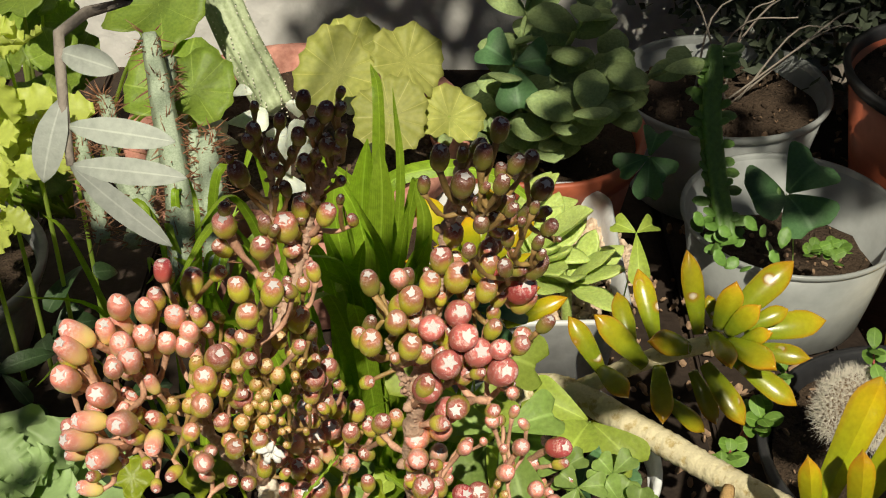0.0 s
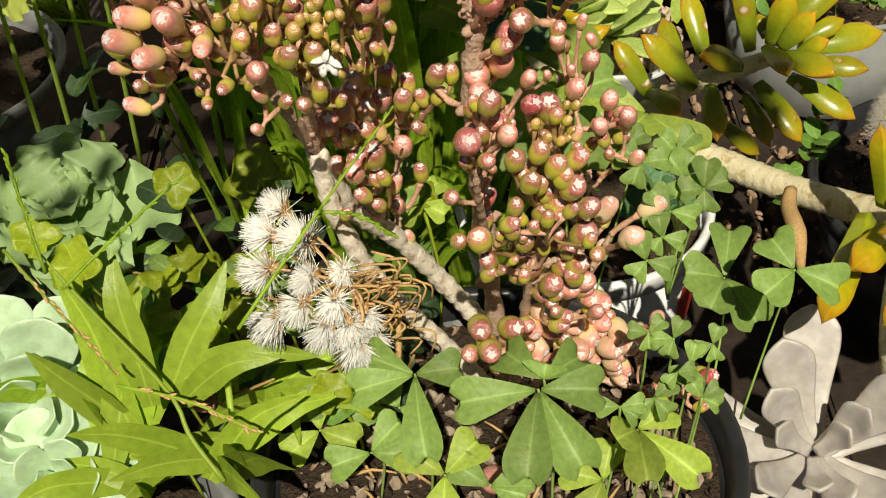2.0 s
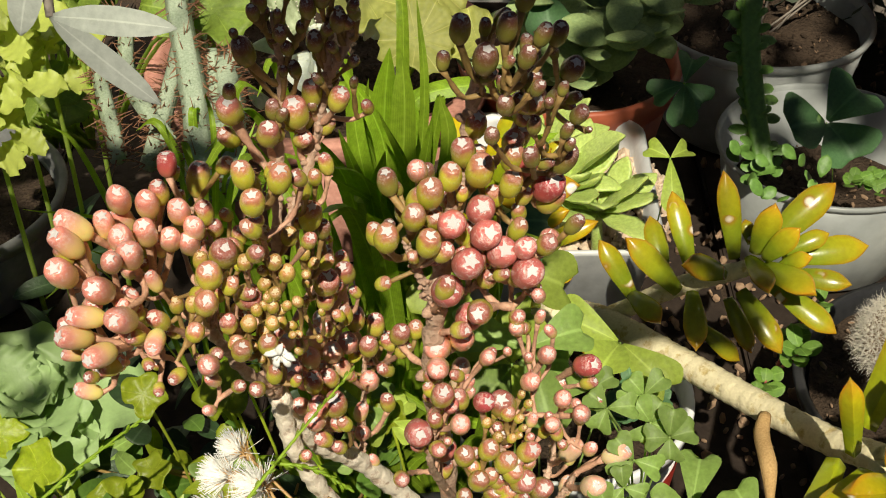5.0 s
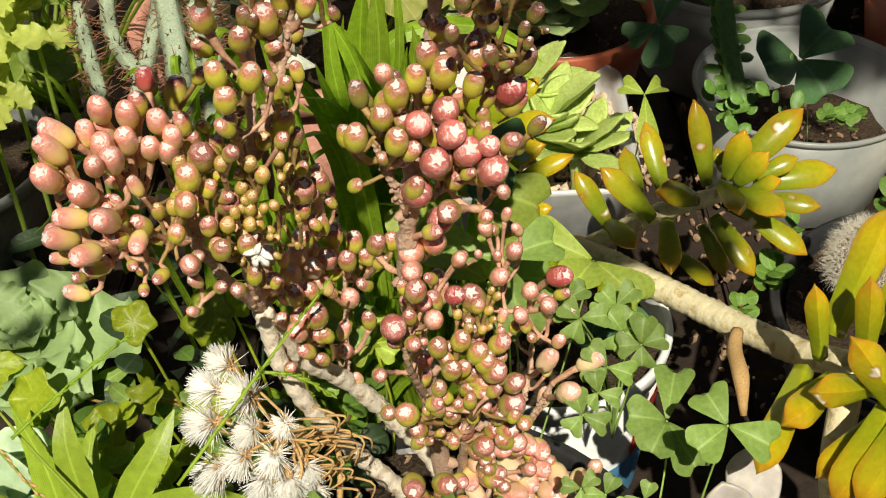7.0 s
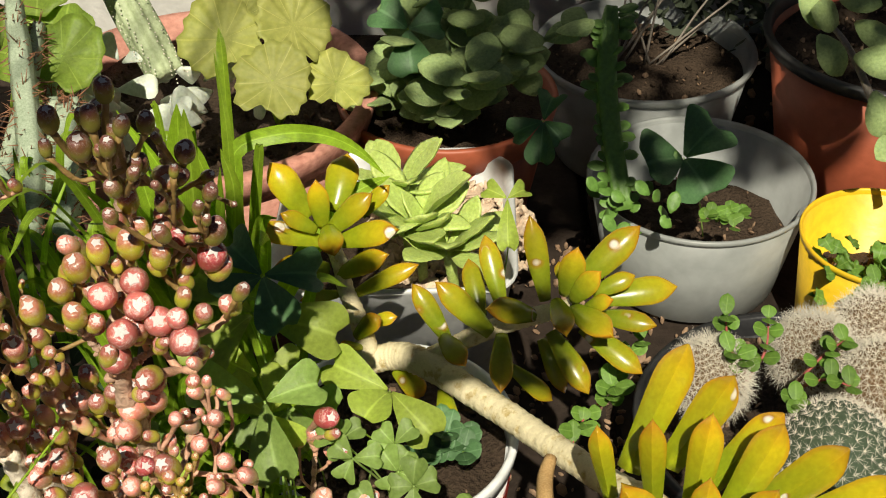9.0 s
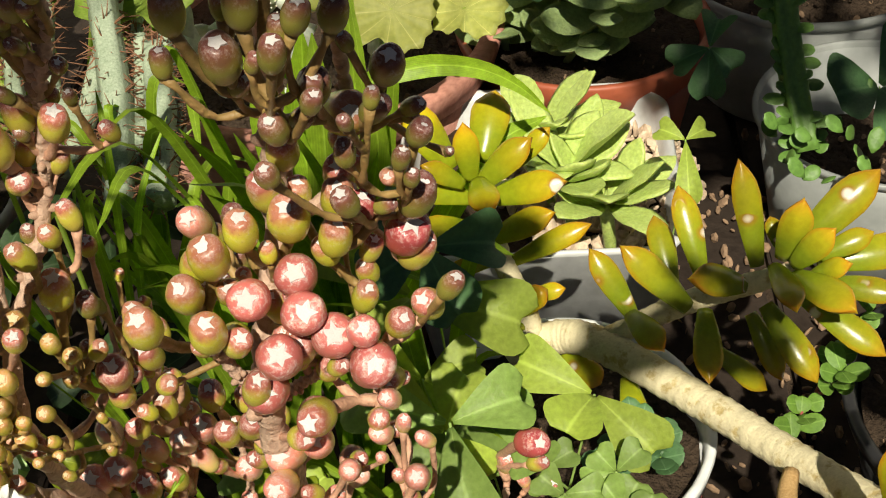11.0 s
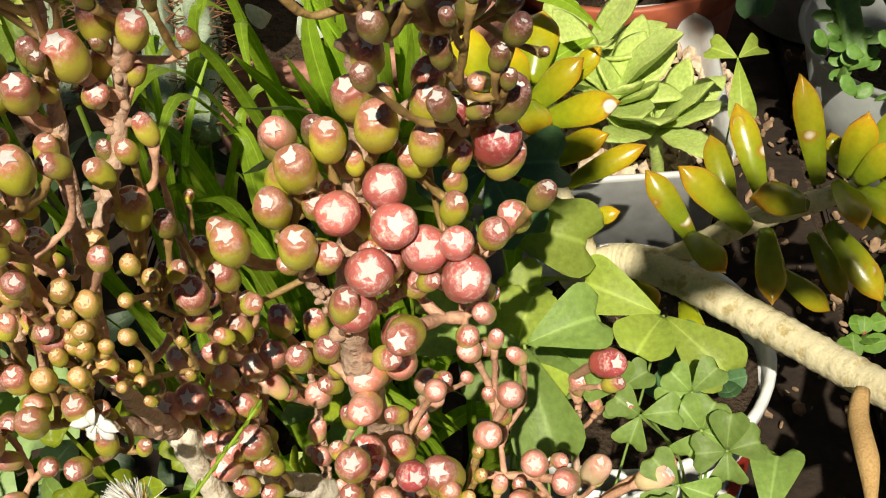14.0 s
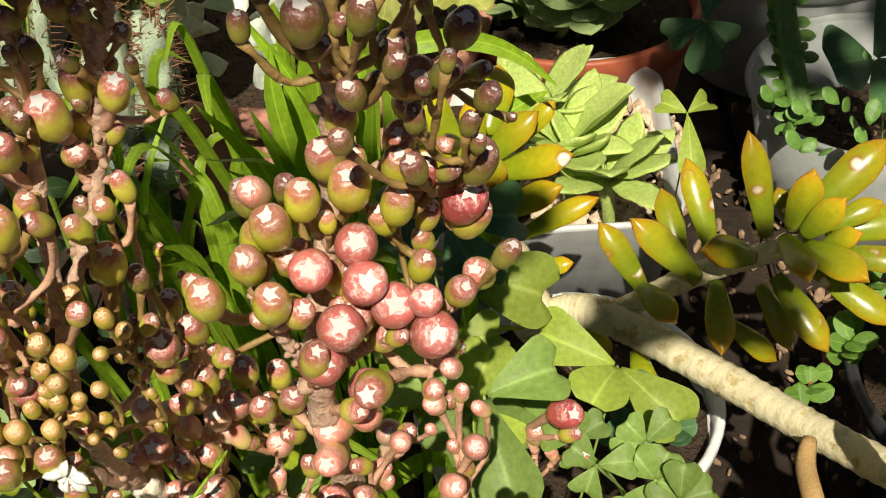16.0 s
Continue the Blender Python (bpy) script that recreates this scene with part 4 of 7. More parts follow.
# low front tuft
grow_buds([
    (-0.0059, 0.2284, 0.3682, 0.12, -0.49, 0.86, 3.1, "m"),
    (-0.0117, 0.2211, 0.3608, 0.15, -0.70, 0.70, 3.5, "q"),
    (0.0049, 0.2250, 0.3686, 0.33, -0.58, 0.74, 2.6, "r"),
    (-0.0060, 0.2682, 0.3065, 0.30, -0.23, 0.93, 3.5, "q"),
    (-0.0004, 0.2179, 0.3580, 0.09, -0.41, 0.91, 2.6, "g"),
    (0.0058, 0.2180, 0.3604, 0.16, -0.36, 0.92, 2.6, "g"),
    (0.0103, 0.2191, 0.3548, 0.19, -0.37, 0.91, 2.8, "g"),
    (0.0167, 0.2246, 0.3523, 0.36, -0.43, 0.83, 2.7, "m"),
    (0.0033, 0.2125, 0.3550, 0.15, -0.42, 0.90, 2.6, "g"),
    (0.0151, 0.2187, 0.3473, 0.25, -0.57, 0.78, 3.2, "m"),
    (0.0208, 0.2320, 0.3292, 0.20, -0.59, 0.78, 3.1, "m"),
    (0.0207, 0.2367, 0.3158, 0.20, -0.54, 0.82, 3.9, "m"),
])
grow_buds([
    (0.0135, 0.2515, 0.3012, 0.14, -0.62, 0.77, 3.8, "m"),
    (-0.0004, 0.2169, 0.3437, 0.11, -0.42, 0.90, 2.2, "g"),
    (0.0027, 0.2252, 0.3243, 0.14, -0.48, 0.87, 2.7, "g"),
    (-0.0011, 0.2183, 0.3339, 0.09, -0.45, 0.89, 2.1, "g"),
    (-0.0103, 0.2199, 0.3309, -0.08, -0.47, 0.88, 3.4, "g"),
    (0.0139, 0.2377, 0.3589, 0.18, -0.36, 0.92, 1.1, "t"),
    (0.0153, 0.2271, 0.3662, 0.29, -0.43, 0.86, 1.2, "t"),
    (0.0131, 0.2251, 0.3632, 0.34, -0.36, 0.87, 1.2, "t"),
    (0.0142, 0.2246, 0.3602, 0.46, -0.41, 0.79, 1.0, "t"),
    (0.0131, 0.2235, 0.3586, 0.46, -0.41, 0.79, 1.0, "t"),
    (0.0047, 0.2219, 0.3651, 0.07, -0.33, 0.94, 1.3, "t"),
    (0.0069, 0.2285, 0.3608, 0.09, -0.31, 0.95, 1.0, "t"),
])
grow_buds([
    (0.0076, 0.2201, 0.3619, 0.16, -0.40, 0.90, 1.4, "t"),
    (0.0113, 0.2224, 0.3591, 0.30, -0.31, 0.90, 1.2, "t"),
    (0.0102, 0.2247, 0.3655, 0.12, -0.44, 0.89, 1.9, "g"),
    (0.0121, 0.2185, 0.3513, 0.19, -0.39, 0.90, 2.5, "g"),
    (0.0075, 0.2275, 0.3328, 0.17, -0.42, 0.89, 2.6, "g"),
    (-0.0022, 0.2873, 0.3213, 0.04, -0.50, 0.86, 3.2, "o"),
    (-0.0084, 0.2495, 0.3555, -0.04, -0.63, 0.77, 3.1, "p"),
    (-0.0043, 0.2374, 0.3553, 0.11, -0.48, 0.87, 2.3, "q"),
    (-0.0090, 0.2578, 0.3559, -0.09, -0.59, 0.80, 3.8, "p"),
])
# small shoots between the tufts
grow_buds([
    (-0.0433, 0.2994, 0.3332, 0.08, -0.13, 0.99, 3.1, "m"),
    (-0.0351, 0.2986, 0.3327, 0.07, -0.21, 0.98, 3.2, "m"),
    (-0.0297, 0.3066, 0.3236, 0.03, -0.10, 0.99, 3.0, "m"),
    (-0.0486, 0.2884, 0.3248, 0.01, -0.36, 0.93, 3.0, "o"),
    (-0.0418, 0.2904, 0.3247, 0.10, -0.49, 0.86, 3.2, "o"),
    (-0.0306, 0.2894, 0.3288, 0.03, -0.34, 0.94, 3.0, "m"),
    (-0.0459, 0.2755, 0.3271, 0.10, -0.25, 0.96, 3.0, "m"),
    (-0.0441, 0.2701, 0.3210, 0.11, -0.50, 0.86, 3.5, "m"),
    (-0.0323, 0.3018, 0.3015, 0.06, -0.26, 0.96, 3.2, "p"),
    (-0.0361, 0.3041, 0.2737, 0.07, -0.34, 0.94, 2.8, "p"),
])
# buds at the foot and side shoots
grow_buds([
    (0.0407, 0.3036, 0.3067, 0.52, -0.56, 0.64, 3.8, "r"),
    (0.0319, 0.3167, 0.2867, 0.04, -0.02, 1.00, 2.8, "p"),
    (0.0364, 0.2990, 0.2746, 0.28, -0.22, 0.93, 3.5, "o"),
    (0.0526, 0.2917, 0.2801, 0.66, -0.18, 0.73, 3.3, "o"),
    (0.0420, 0.2786, 0.2774, 0.20, -0.51, 0.83, 3.8, "o"),
    (0.0017, 0.2354, 0.3134, 0.08, -0.53, 0.85, 3.2, "g"),
    (0.0060, 0.2430, 0.2981, 0.18, -0.62, 0.76, 3.5, "m"),
    (0.0120, 0.2411, 0.2927, 0.15, -0.56, 0.81, 3.5, "m"),
    (0.0157, 0.2440, 0.2970, 0.22, -0.57, 0.79, 3.1, "m"),
    (0.0172, 0.2454, 0.2993, 0.26, -0.57, 0.78, 2.6, "m"),
    (0.0181, 0.2455, 0.2866, 0.23, -0.59, 0.78, 3.9, "p"),
    (0.0222, 0.2452, 0.2890, 0.19, -0.57, 0.80, 3.4, "p"),
])
grow_buds([
    (-0.0101, 0.2311, 0.2837, 0.06, -0.85, 0.53, 3.8, "m"),
    (0.0007, 0.2384, 0.2774, 0.34, -0.65, 0.68, 3.7, "m"),
    (-0.0075, 0.2247, 0.2807, 0.09, -0.82, 0.56, 3.3, "m"),
    (0.0289, 0.2855, 0.2276, 0.33, -0.64, 0.69, 4.8, "o"),
    (0.0248, 0.2698, 0.2319, 0.18, -0.84, 0.52, 3.9, "o"),
    (0.0375, 0.2741, 0.2280, 0.35, -0.74, 0.58, 3.9, "o"),
    (0.0334, 0.2828, 0.2284, -0.02, -0.95, 0.30, 3.4, "o"),
    (0.0152, 0.2632, 0.2502, 0.32, -0.62, 0.72, 3.7, "p"),
    (0.0331, 0.2774, 0.2469, 0.27, -0.81, 0.52, 3.4, "p"),
    (0.0109, 0.2577, 0.2637, 0.23, -0.73, 0.64, 3.2, "o"),
    (0.0515, 0.2779, 0.2405, -0.02, -0.34, 0.94, 2.7, "o"),
    (0.0742, 0.2772, 0.2093, 0.56, -0.51, 0.65, 3.0, "r"),
])
grow_buds([
    (0.0529, 0.2663, 0.2159, -0.01, -0.49, 0.87, 3.2, "p"),
    (0.0481, 0.2640, 0.2181, 0.19, -0.28, 0.94, 2.7, "q"),
    (0.0427, 0.2732, 0.2301, 0.22, -0.65, 0.73, 3.1, "o"),
])
# pale buds low on the middle limb
grow_buds([
    (-0.0469, 0.2941, 0.3285, 0.08, -0.38, 0.90, 3.5, "o"),
    (-0.0371, 0.2926, 0.3262, 0.14, -0.38, 0.90, 3.5, "p"),
    (-0.0525, 0.2769, 0.3296, 0.19, -0.38, 0.90, 3.7, "p"),
    (-0.0425, 0.2803, 0.3236, -0.10, -0.38, 0.90, 2.8, "m"),
    (-0.0396, 0.2713, 0.3219, 0.04, -0.38, 0.90, 3.7, "m"),
    (-0.0076, 0.2424, 0.3541, -0.13, -0.38, 0.90, 3.3, "q"),
    (0.0082, 0.2271, 0.3673, -0.09, -0.38, 0.90, 3.4, "m"),
    (0.0056, 0.2526, 0.3578, 0.17, -0.38, 0.90, 2.2, "p"),
    (0.0201, 0.2395, 0.3714, 0.07, -0.38, 0.90, 2.4, "p"),
    (0.0163, 0.2353, 0.3660, 0.19, -0.38, 0.90, 2.4, "p"),
    (0.0237, 0.2288, 0.3665, 0.02, -0.38, 0.90, 2.3, "p"),
    (0.0282, 0.2288, 0.3613, -0.13, -0.38, 0.90, 2.4, "p"),
])
grow_buds([
    (0.0166, 0.2403, 0.3902, -0.15, -0.38, 0.90, 1.8, "p"),
    (-0.0012, 0.2576, 0.3605, 0.11, -0.38, 0.90, 3.4, "p"),
    (-0.0191, 0.2762, 0.3457, 0.23, -0.38, 0.90, 3.0, "m"),
    (-0.0338, 0.2675, 0.3757, -0.06, -0.38, 0.90, 2.8, "m"),
    (-0.0385, 0.2627, 0.3696, 0.09, -0.38, 0.90, 2.5, "m"),
    (-0.0460, 0.2968, 0.3320, -0.13, -0.38, 0.90, 3.2, "o"),
    (-0.0538, 0.2820, 0.3378, 0.18, -0.38, 0.90, 3.1, "o"),
    (0.0123, 0.2508, 0.3703, -0.07, -0.38, 0.90, 2.2, "p"),
    (-0.0016, 0.2280, 0.3578, 0.08, -0.38, 0.90, 2.6, "p"),
    (-0.0460, 0.2667, 0.3181, -0.06, -0.38, 0.90, 3.1, "p"),
    (0.0208, 0.2248, 0.3614, -0.11, -0.38, 0.90, 2.1, "p"),
    (0.0245, 0.2753, 0.2385, 0.43, -0.75, 0.28, 3.9, "o"),
])
grow_buds([
    (0.0340, 0.2799, 0.2351, 0.43, -0.75, 0.46, 3.6, "p"),
    (0.0398, 0.2752, 0.2293, 0.09, -0.75, 0.06, 4.0, "o"),
    (0.0075, 0.2534, 0.2585, 0.08, -0.75, 0.21, 2.9, "p"),
    (0.0291, 0.2785, 0.2484, 0.34, -0.75, 0.45, 3.3, "p"),
    (0.0197, 0.2690, 0.2311, 0.22, -0.75, -0.03, 2.8, "p"),
    (0.0302, 0.2759, 0.2303, 0.43, -0.75, -0.02, 3.4, "p"),
    (0.0109, 0.2585, 0.2446, 0.36, -0.75, 0.08, 3.0, "o"),
])

# a cream dried blossom between the buds
for i in range(9):
    a = i * 0.7
    p = Vector((-0.0452, 0.2285, 0.3805))
    one_leaf("petal", FLUFF, plant, p, p + Vector((math.cos(a) * 0.7, -0.4, math.sin(a))).normalized() * (0.0026 if i % 2 else 0.0042), 0.0011, 0.0003, shape="wedge", bend=0.5, n=5, k=6, label="cream dried petal")

# ---- golden sedum with three rosettes ----
white_pot = pot("white_pot", (0.047, 0.452), 0.062, 0.15, WHITE_PLASTIC, "white plastic pot with a red and blue printed band", soil=0.138, seed=11, taper=0.8, rim=0.002, chips=80)
for name, mat_, a0, a1, z0, z1 in (("red_band", RED_PRINT, -0.75, 0.25, 0.09, 0.125), ("blue_band", BLUE_PRINT, -1.2, -0.4, 0.05, 0.088)):
    bm = bmesh.new()
    cols = []
    for i in range(13):
        a = a0 + (a1 - a0) * i / 12
        col = []
        for z in (z0, z1):
            q = 0.062 * (0.8 + 0.2 * (z - GROUND) / 0.12) + 0.0012
            col.append(bm.verts.new((0.047 + q * math.cos(a), 0.452 + q * math.sin(a), z)))
        cols.append(col)
    for a, b in zip(cols, cols[1:]):
        bm.faces.new((a[0], b[0], b[1], a[1]))
    part(name, bm, mat_, white_pot, "printed band on the pot")

sedum = thing("golden_sedum", (0.0353, 0.4496, 0.1954), "golden yellow sedum with fleshy leaves on a bare ringed stem", "succulent")


def sedum_leaf(base, tip, width, shape="golden", face=(0, -0.6, 0.75), thick=0.62, bend=0.06, skin=None, ridge=0.45):
    one_leaf("leaf", skin or (OLIVE if shape == "golden" else GOLDEN), sedum, base, tip, width * 1.02, width * thick * 1.1, shape=shape, face=face, bend=bend, keel=1.1 if ridge > 0.5 else 1.35, fold=0.04, ridge=ridge, n=14, k=16)


rod("stem", SEDUM_BARK, sedum, [(0.0290, 0.4653, 0.1744), (0.0369, 0.4670, 0.1812), (0.0498, 0.4659, 0.1860), (0.0599, 0.4584, 0.1906), (0.0739, 0.4455, 0.1930), (0.0886, 0.4284, 0.1965), (0.1038, 0.4104, 0.2003), (0.1180, 0.3916, 0.2050), (0.1311, 0.3721, 0.2119), (0.1437, 0.3494, 0.2229), (0.1548, 0.3284, 0.2363)], [0.0064, 0.0068, 0.0070, 0.0070, 0.0069, 0.0066, 0.0064, 0.0062, 0.006, 0.006, 0.0058], 14, 150, knobs=0.02, seed=4, ringed=0.03)
rod("stem", SEDUM_BARK, sedum, [(0.0362, 0.4655, 0.1826), (0.0348, 0.4700, 0.1935), (0.0303, 0.4783, 0.2029), (0.0250, 0.4879, 0.2105), (0.0214, 0.4987, 0.2198), (0.0151, 0.5069, 0.2292)], [0.0060, 0.0052, 0.0046, 0.0042, 0.004, 0.0036], 12, 70, knobs=0.02, seed=5, ringed=0.03)
rod("stem", SEDUM_BARK, sedum, [(0.0599, 0.4570, 0.1904), (0.0751, 0.4572, 0.1983), (0.0887, 0.4577, 0.2066), (0.1060, 0.4566, 0.2161), (0.1206, 0.4576, 0.2201), (0.1352, 0.4604, 0.2233)], [0.004, 0.0044, 0.0046, 0.0046, 0.0042, 0.0034], 12, 70, knobs=0.02, seed=6, ringed=0.03)
rod("aerial_root", DRY, sedum, [(0.1199, 0.3671, 0.2198), (0.1170, 0.3568, 0.2184), (0.1163, 0.3389, 0.2201), (0.1169, 0.3295, 0.2087)], [0.0026, 0.0034, 0.0036, 0.0014], 8, 12)

# rosette above the white tray
for base, tip, w in (
    ((0.0048, 0.5189, 0.2320), (-0.0132, 0.5296, 0.2581), 0.0077),
    ((0.0136, 0.5081, 0.2339), (0.0119, 0.5077, 0.2614), 0.0053),
    ((0.0176, 0.5254, 0.2318), (0.0235, 0.5498, 0.2501), 0.0084),
    ((0.0164, 0.5064, 0.2317), (0.0381, 0.5104, 0.2525), 0.0061),
    ((0.0315, 0.5231, 0.2299), (0.0457, 0.5278, 0.2454), 0.0043),
    ((0.0217, 0.5021, 0.2292), (0.0512, 0.4945, 0.2428), 0.0066),
    ((0.0136, 0.5036, 0.2281), (-0.0191, 0.4975, 0.2411), 0.0058),
    ((0.0111, 0.5014, 0.2368), (-0.0046, 0.4981, 0.2495), 0.0044),
    ((0.0167, 0.5025, 0.2381), (0.0214, 0.4809, 0.2393), 0.0063),
    ((0.0217, 0.4921, 0.2161), (0.0462, 0.4869, 0.2332), 0.0058),
    ((0.0300, 0.4866, 0.2087), (0.0612, 0.4897, 0.2247), 0.0047),
    ((0.0220, 0.4880, 0.2075), (0.0037, 0.4780, 0.2116), 0.0036),
    ((0.0164, 0.4956, 0.2176), (-0.0081, 0.4866, 0.2266), 0.0058),
    ((0.0356, 0.4778, 0.1970), (0.0505, 0.4763, 0.2027), 0.0036)):
    sedum_leaf(base, tip, w, skin=GOLDEN)
for base, tip, w in (
    ((0.0307, 0.4676, 0.1971), (0.0420, 0.4659, 0.2109), 0.0049),
    ((0.0340, 0.4645, 0.1929), (0.0237, 0.4596, 0.1984), 0.0027),
    ((0.0496, 0.4639, 0.1784), (0.0633, 0.4510, 0.1743), 0.0056),
    ((0.0737, 0.4453, 0.1828), (0.0771, 0.4254, 0.1732), 0.0057)):
    sedum_leaf(base, tip, w, "blunt")
# rosette in front of the cloudy tub
for base, tip, w in (
    ((0.1219, 0.4615, 0.2252), (0.1142, 0.4749, 0.2643), 0.0053),
    ((0.1350, 0.4626, 0.2311), (0.1649, 0.4747, 0.2588), 0.0071),
    ((0.1452, 0.4637, 0.2239), (0.1844, 0.4681, 0.2282), 0.0069),
    ((0.1440, 0.4599, 0.2305), (0.1631, 0.4632, 0.2390), 0.0045),
    ((0.1311, 0.4617, 0.2284), (0.1352, 0.4587, 0.2571), 0.0060),
    ((0.1338, 0.4555, 0.2301), (0.1445, 0.4495, 0.2514), 0.0052),
    ((0.1448, 0.4561, 0.2206), (0.1724, 0.4461, 0.2230), 0.0050),
    ((0.1336, 0.4518, 0.2285), (0.1488, 0.4244, 0.2367), 0.0064),
    ((0.1390, 0.4525, 0.2161), (0.1659, 0.4325, 0.2056), 0.0058),
    ((0.1244, 0.4510, 0.2147), (0.1412, 0.4264, 0.1985), 0.0058),
    ((0.1205, 0.4565, 0.2055), (0.1314, 0.4380, 0.1877), 0.0046)):
    sedum_leaf(base, tip, w)
for base, tip, w in (
    ((0.1264, 0.4523, 0.2328), (0.1288, 0.4232, 0.2391), 0.0053),
    ((0.1164, 0.4541, 0.2224), (0.0953, 0.4391, 0.2396), 0.0062),
    ((0.1015, 0.4606, 0.2214), (0.0936, 0.4830, 0.2476), 0.0053),
    ((0.0961, 0.4517, 0.2133), (0.0712, 0.4581, 0.2390), 0.0061),
    ((0.0759, 0.4524, 0.2084), (0.0598, 0.4651, 0.2322), 0.0051),
    ((0.0920, 0.4668, 0.2102), (0.0858, 0.4902, 0.2278), 0.0052),
    ((0.1013, 0.4454, 0.2181), (0.1003, 0.4164, 0.2100), 0.0054),
    ((0.1053, 0.4406, 0.2019), (0.1254, 0.4342, 0.1862), 0.0045),
    ((0.0738, 0.4443, 0.2177), (0.0840, 0.4243, 0.2192), 0.0054),
    ((0.1321, 0.4752, 0.2229), (0.1292, 0.4822, 0.2322), 0.0033),
    ((0.1397, 0.4503, 0.2297), (0.1501, 0.4423, 0.2418), 0.0039)):
    sedum_leaf(base, tip, w)
# rosette nearest to the walk
for base, tip, w in (
    ((0.1382, 0.3194, 0.2503), (0.1313, 0.3209, 0.2838), 0.0053),
    ((0.1533, 0.3151, 0.2513), (0.1505, 0.3209, 0.2869), 0.0061),
    ((0.1663, 0.3102, 0.2500), (0.1711, 0.3208, 0.2901), 0.0073),
    ((0.1466, 0.3357, 0.2465), (0.1688, 0.3620, 0.2868), 0.0090),
    ((0.1611, 0.3340, 0.2508), (0.1842, 0.3485, 0.2829), 0.0089),
    ((0.1736, 0.3269, 0.2453), (0.2028, 0.3413, 0.2710), 0.0081),
    ((0.1770, 0.3066, 0.2504), (0.1976, 0.3238, 0.2827), 0.0085),
    ((0.1823, 0.3109, 0.2430), (0.2237, 0.3262, 0.2683), 0.0091),
    ((0.1649, 0.2905, 0.2528), (0.1671, 0.2957, 0.2845), 0.0064),
    ((0.1728, 0.2904, 0.2542), (0.1902, 0.2948, 0.2803), 0.0068),
    ((0.1594, 0.2926, 0.2521), (0.1380, 0.2928, 0.2841), 0.0078),
    ((0.1516, 0.3014, 0.2534), (0.1265, 0.2861, 0.2663), 0.0075),
    ((0.1412, 0.3098, 0.2479), (0.1183, 0.2850, 0.2523), 0.0077)):
    sedum_leaf(base, tip, w * 0.84, "edged", (-0.2, -0.72, 0.6), 0.95, 0.03, ridge=0.85)
for base, tip, w in (
    ((0.1339, 0.3211, 0.2427), (0.1113, 0.2836, 0.2283), 0.0075),
    ((0.1582, 0.2975, 0.2455), (0.1348, 0.2691, 0.2295), 0.0080),
    ((0.1639, 0.2920, 0.2482), (0.1412, 0.2632, 0.2350), 0.0085),
    ((0.1659, 0.2877, 0.2557), (0.1544, 0.2643, 0.2523), 0.0070),
    ((0.1740, 0.2883, 0.2564), (0.1766, 0.2669, 0.2523), 0.0064),
    ((0.1745, 0.2890, 0.2541), (0.1958, 0.2842, 0.2673), 0.0058),
    ((0.1801, 0.2952, 0.2474), (0.2200, 0.2949, 0.2615), 0.0080),
    ((0.1812, 0.2892, 0.2449), (0.2173, 0.2706, 0.2411), 0.0099),
    ((0.1850, 0.2946, 0.2420), (0.2253, 0.2874, 0.2459), 0.0092),
    ((0.1740, 0.2867, 0.2418), (0.1892, 0.2622, 0.2306), 0.0079),
    ((0.1678, 0.2895, 0.2388), (0.1669, 0.2637, 0.2229), 0.0080),
    ((0.1588, 0.3031, 0.2333), (0.1333, 0.2834, 0.2249), 0.0070),
    ((0.1913, 0.3095, 0.2381), (0.2462, 0.3209, 0.2555), 0.0096)):
    sedum_leaf(base, tip, w * 0.84, "edged", (-0.2, -0.72, 0.6), 0.95, 0.03, ridge=0.85)
rod("stem", SEDUM_BARK, sedum, [(0.1548, 0.3284, 0.2363), (0.1657, 0.3251, 0.2287), (0.1690, 0.2939, 0.2506)], [0.0058, 0.0055, 0.003], 10, 12)
rod("stem", SEDUM_BARK, sedum, [(0.1548, 0.3284, 0.2363), (0.1506, 0.3100, 0.1945), (0.1665, 0.3150, 0.1291)], [0.006, 0.006, 0.006], 10, 12)

# ---- white square tray with a pale rosette ----
tray = thing("square_tray", (0.045, 0.655, GROUND), "white square plastic planter tray with thin wavy rim", "planter")
TX0, TX1, TY0, TY1, TZ = -0.035, 0.113, 0.585, 0.735, 0.13


def rounded(x0, x1, y0, y1, r, z, n=6):
    out = []
    for cx, cy, a0 in ((x1 - r, y1 - r, 0), (x0 + r, y1 - r, 90), (x0 + r, y0 + r, 180), (x1 - r, y0 + r, 270)):
        for i in range(n + 1):
            a = radians(a0 + 90 * i / n)
            out.append(Vector((cx + r * math.cos(a), cy + r * math.sin(a), z)))
    return out


bm = bmesh.new()
loops = []
for grow, z in ((-0.012, GROUND), (0, TZ - 0.004), (0.003, TZ), (0.0015, TZ + 0.0015), (-0.001, TZ), (-0.0035, TZ - 0.004), (-0.015, GROUND + 0.003)):
    loops.append([bm.verts.new(p + Vector((0, 0, 0.0016 * math.sin(p.x * 160) * (z > 0.1)))) for p in rounded(TX0 - grow, TX1 + grow, TY0 - grow, TY1 + grow, 0.024, z)])
for a, b in zip(loops, loops[1:]):
    for i in range(len(a)):
        bm.faces.new((a[i], a[(i + 1) % len(a)], b[(i + 1) % len(a)], b[i]))
bm.faces.new(loops[0][::-1])
bm.faces.new(loops[-1])
part("shell", bm, WHITE_PLASTIC, tray)
bm = bmesh.new()
ring = [bm.verts.new(p) for p in rounded(TX0 + 0.003, TX1 - 0.003, TY0 + 0.003, TY1 - 0.003, 0.022, 0.108)]
bm.faces.new(ring)
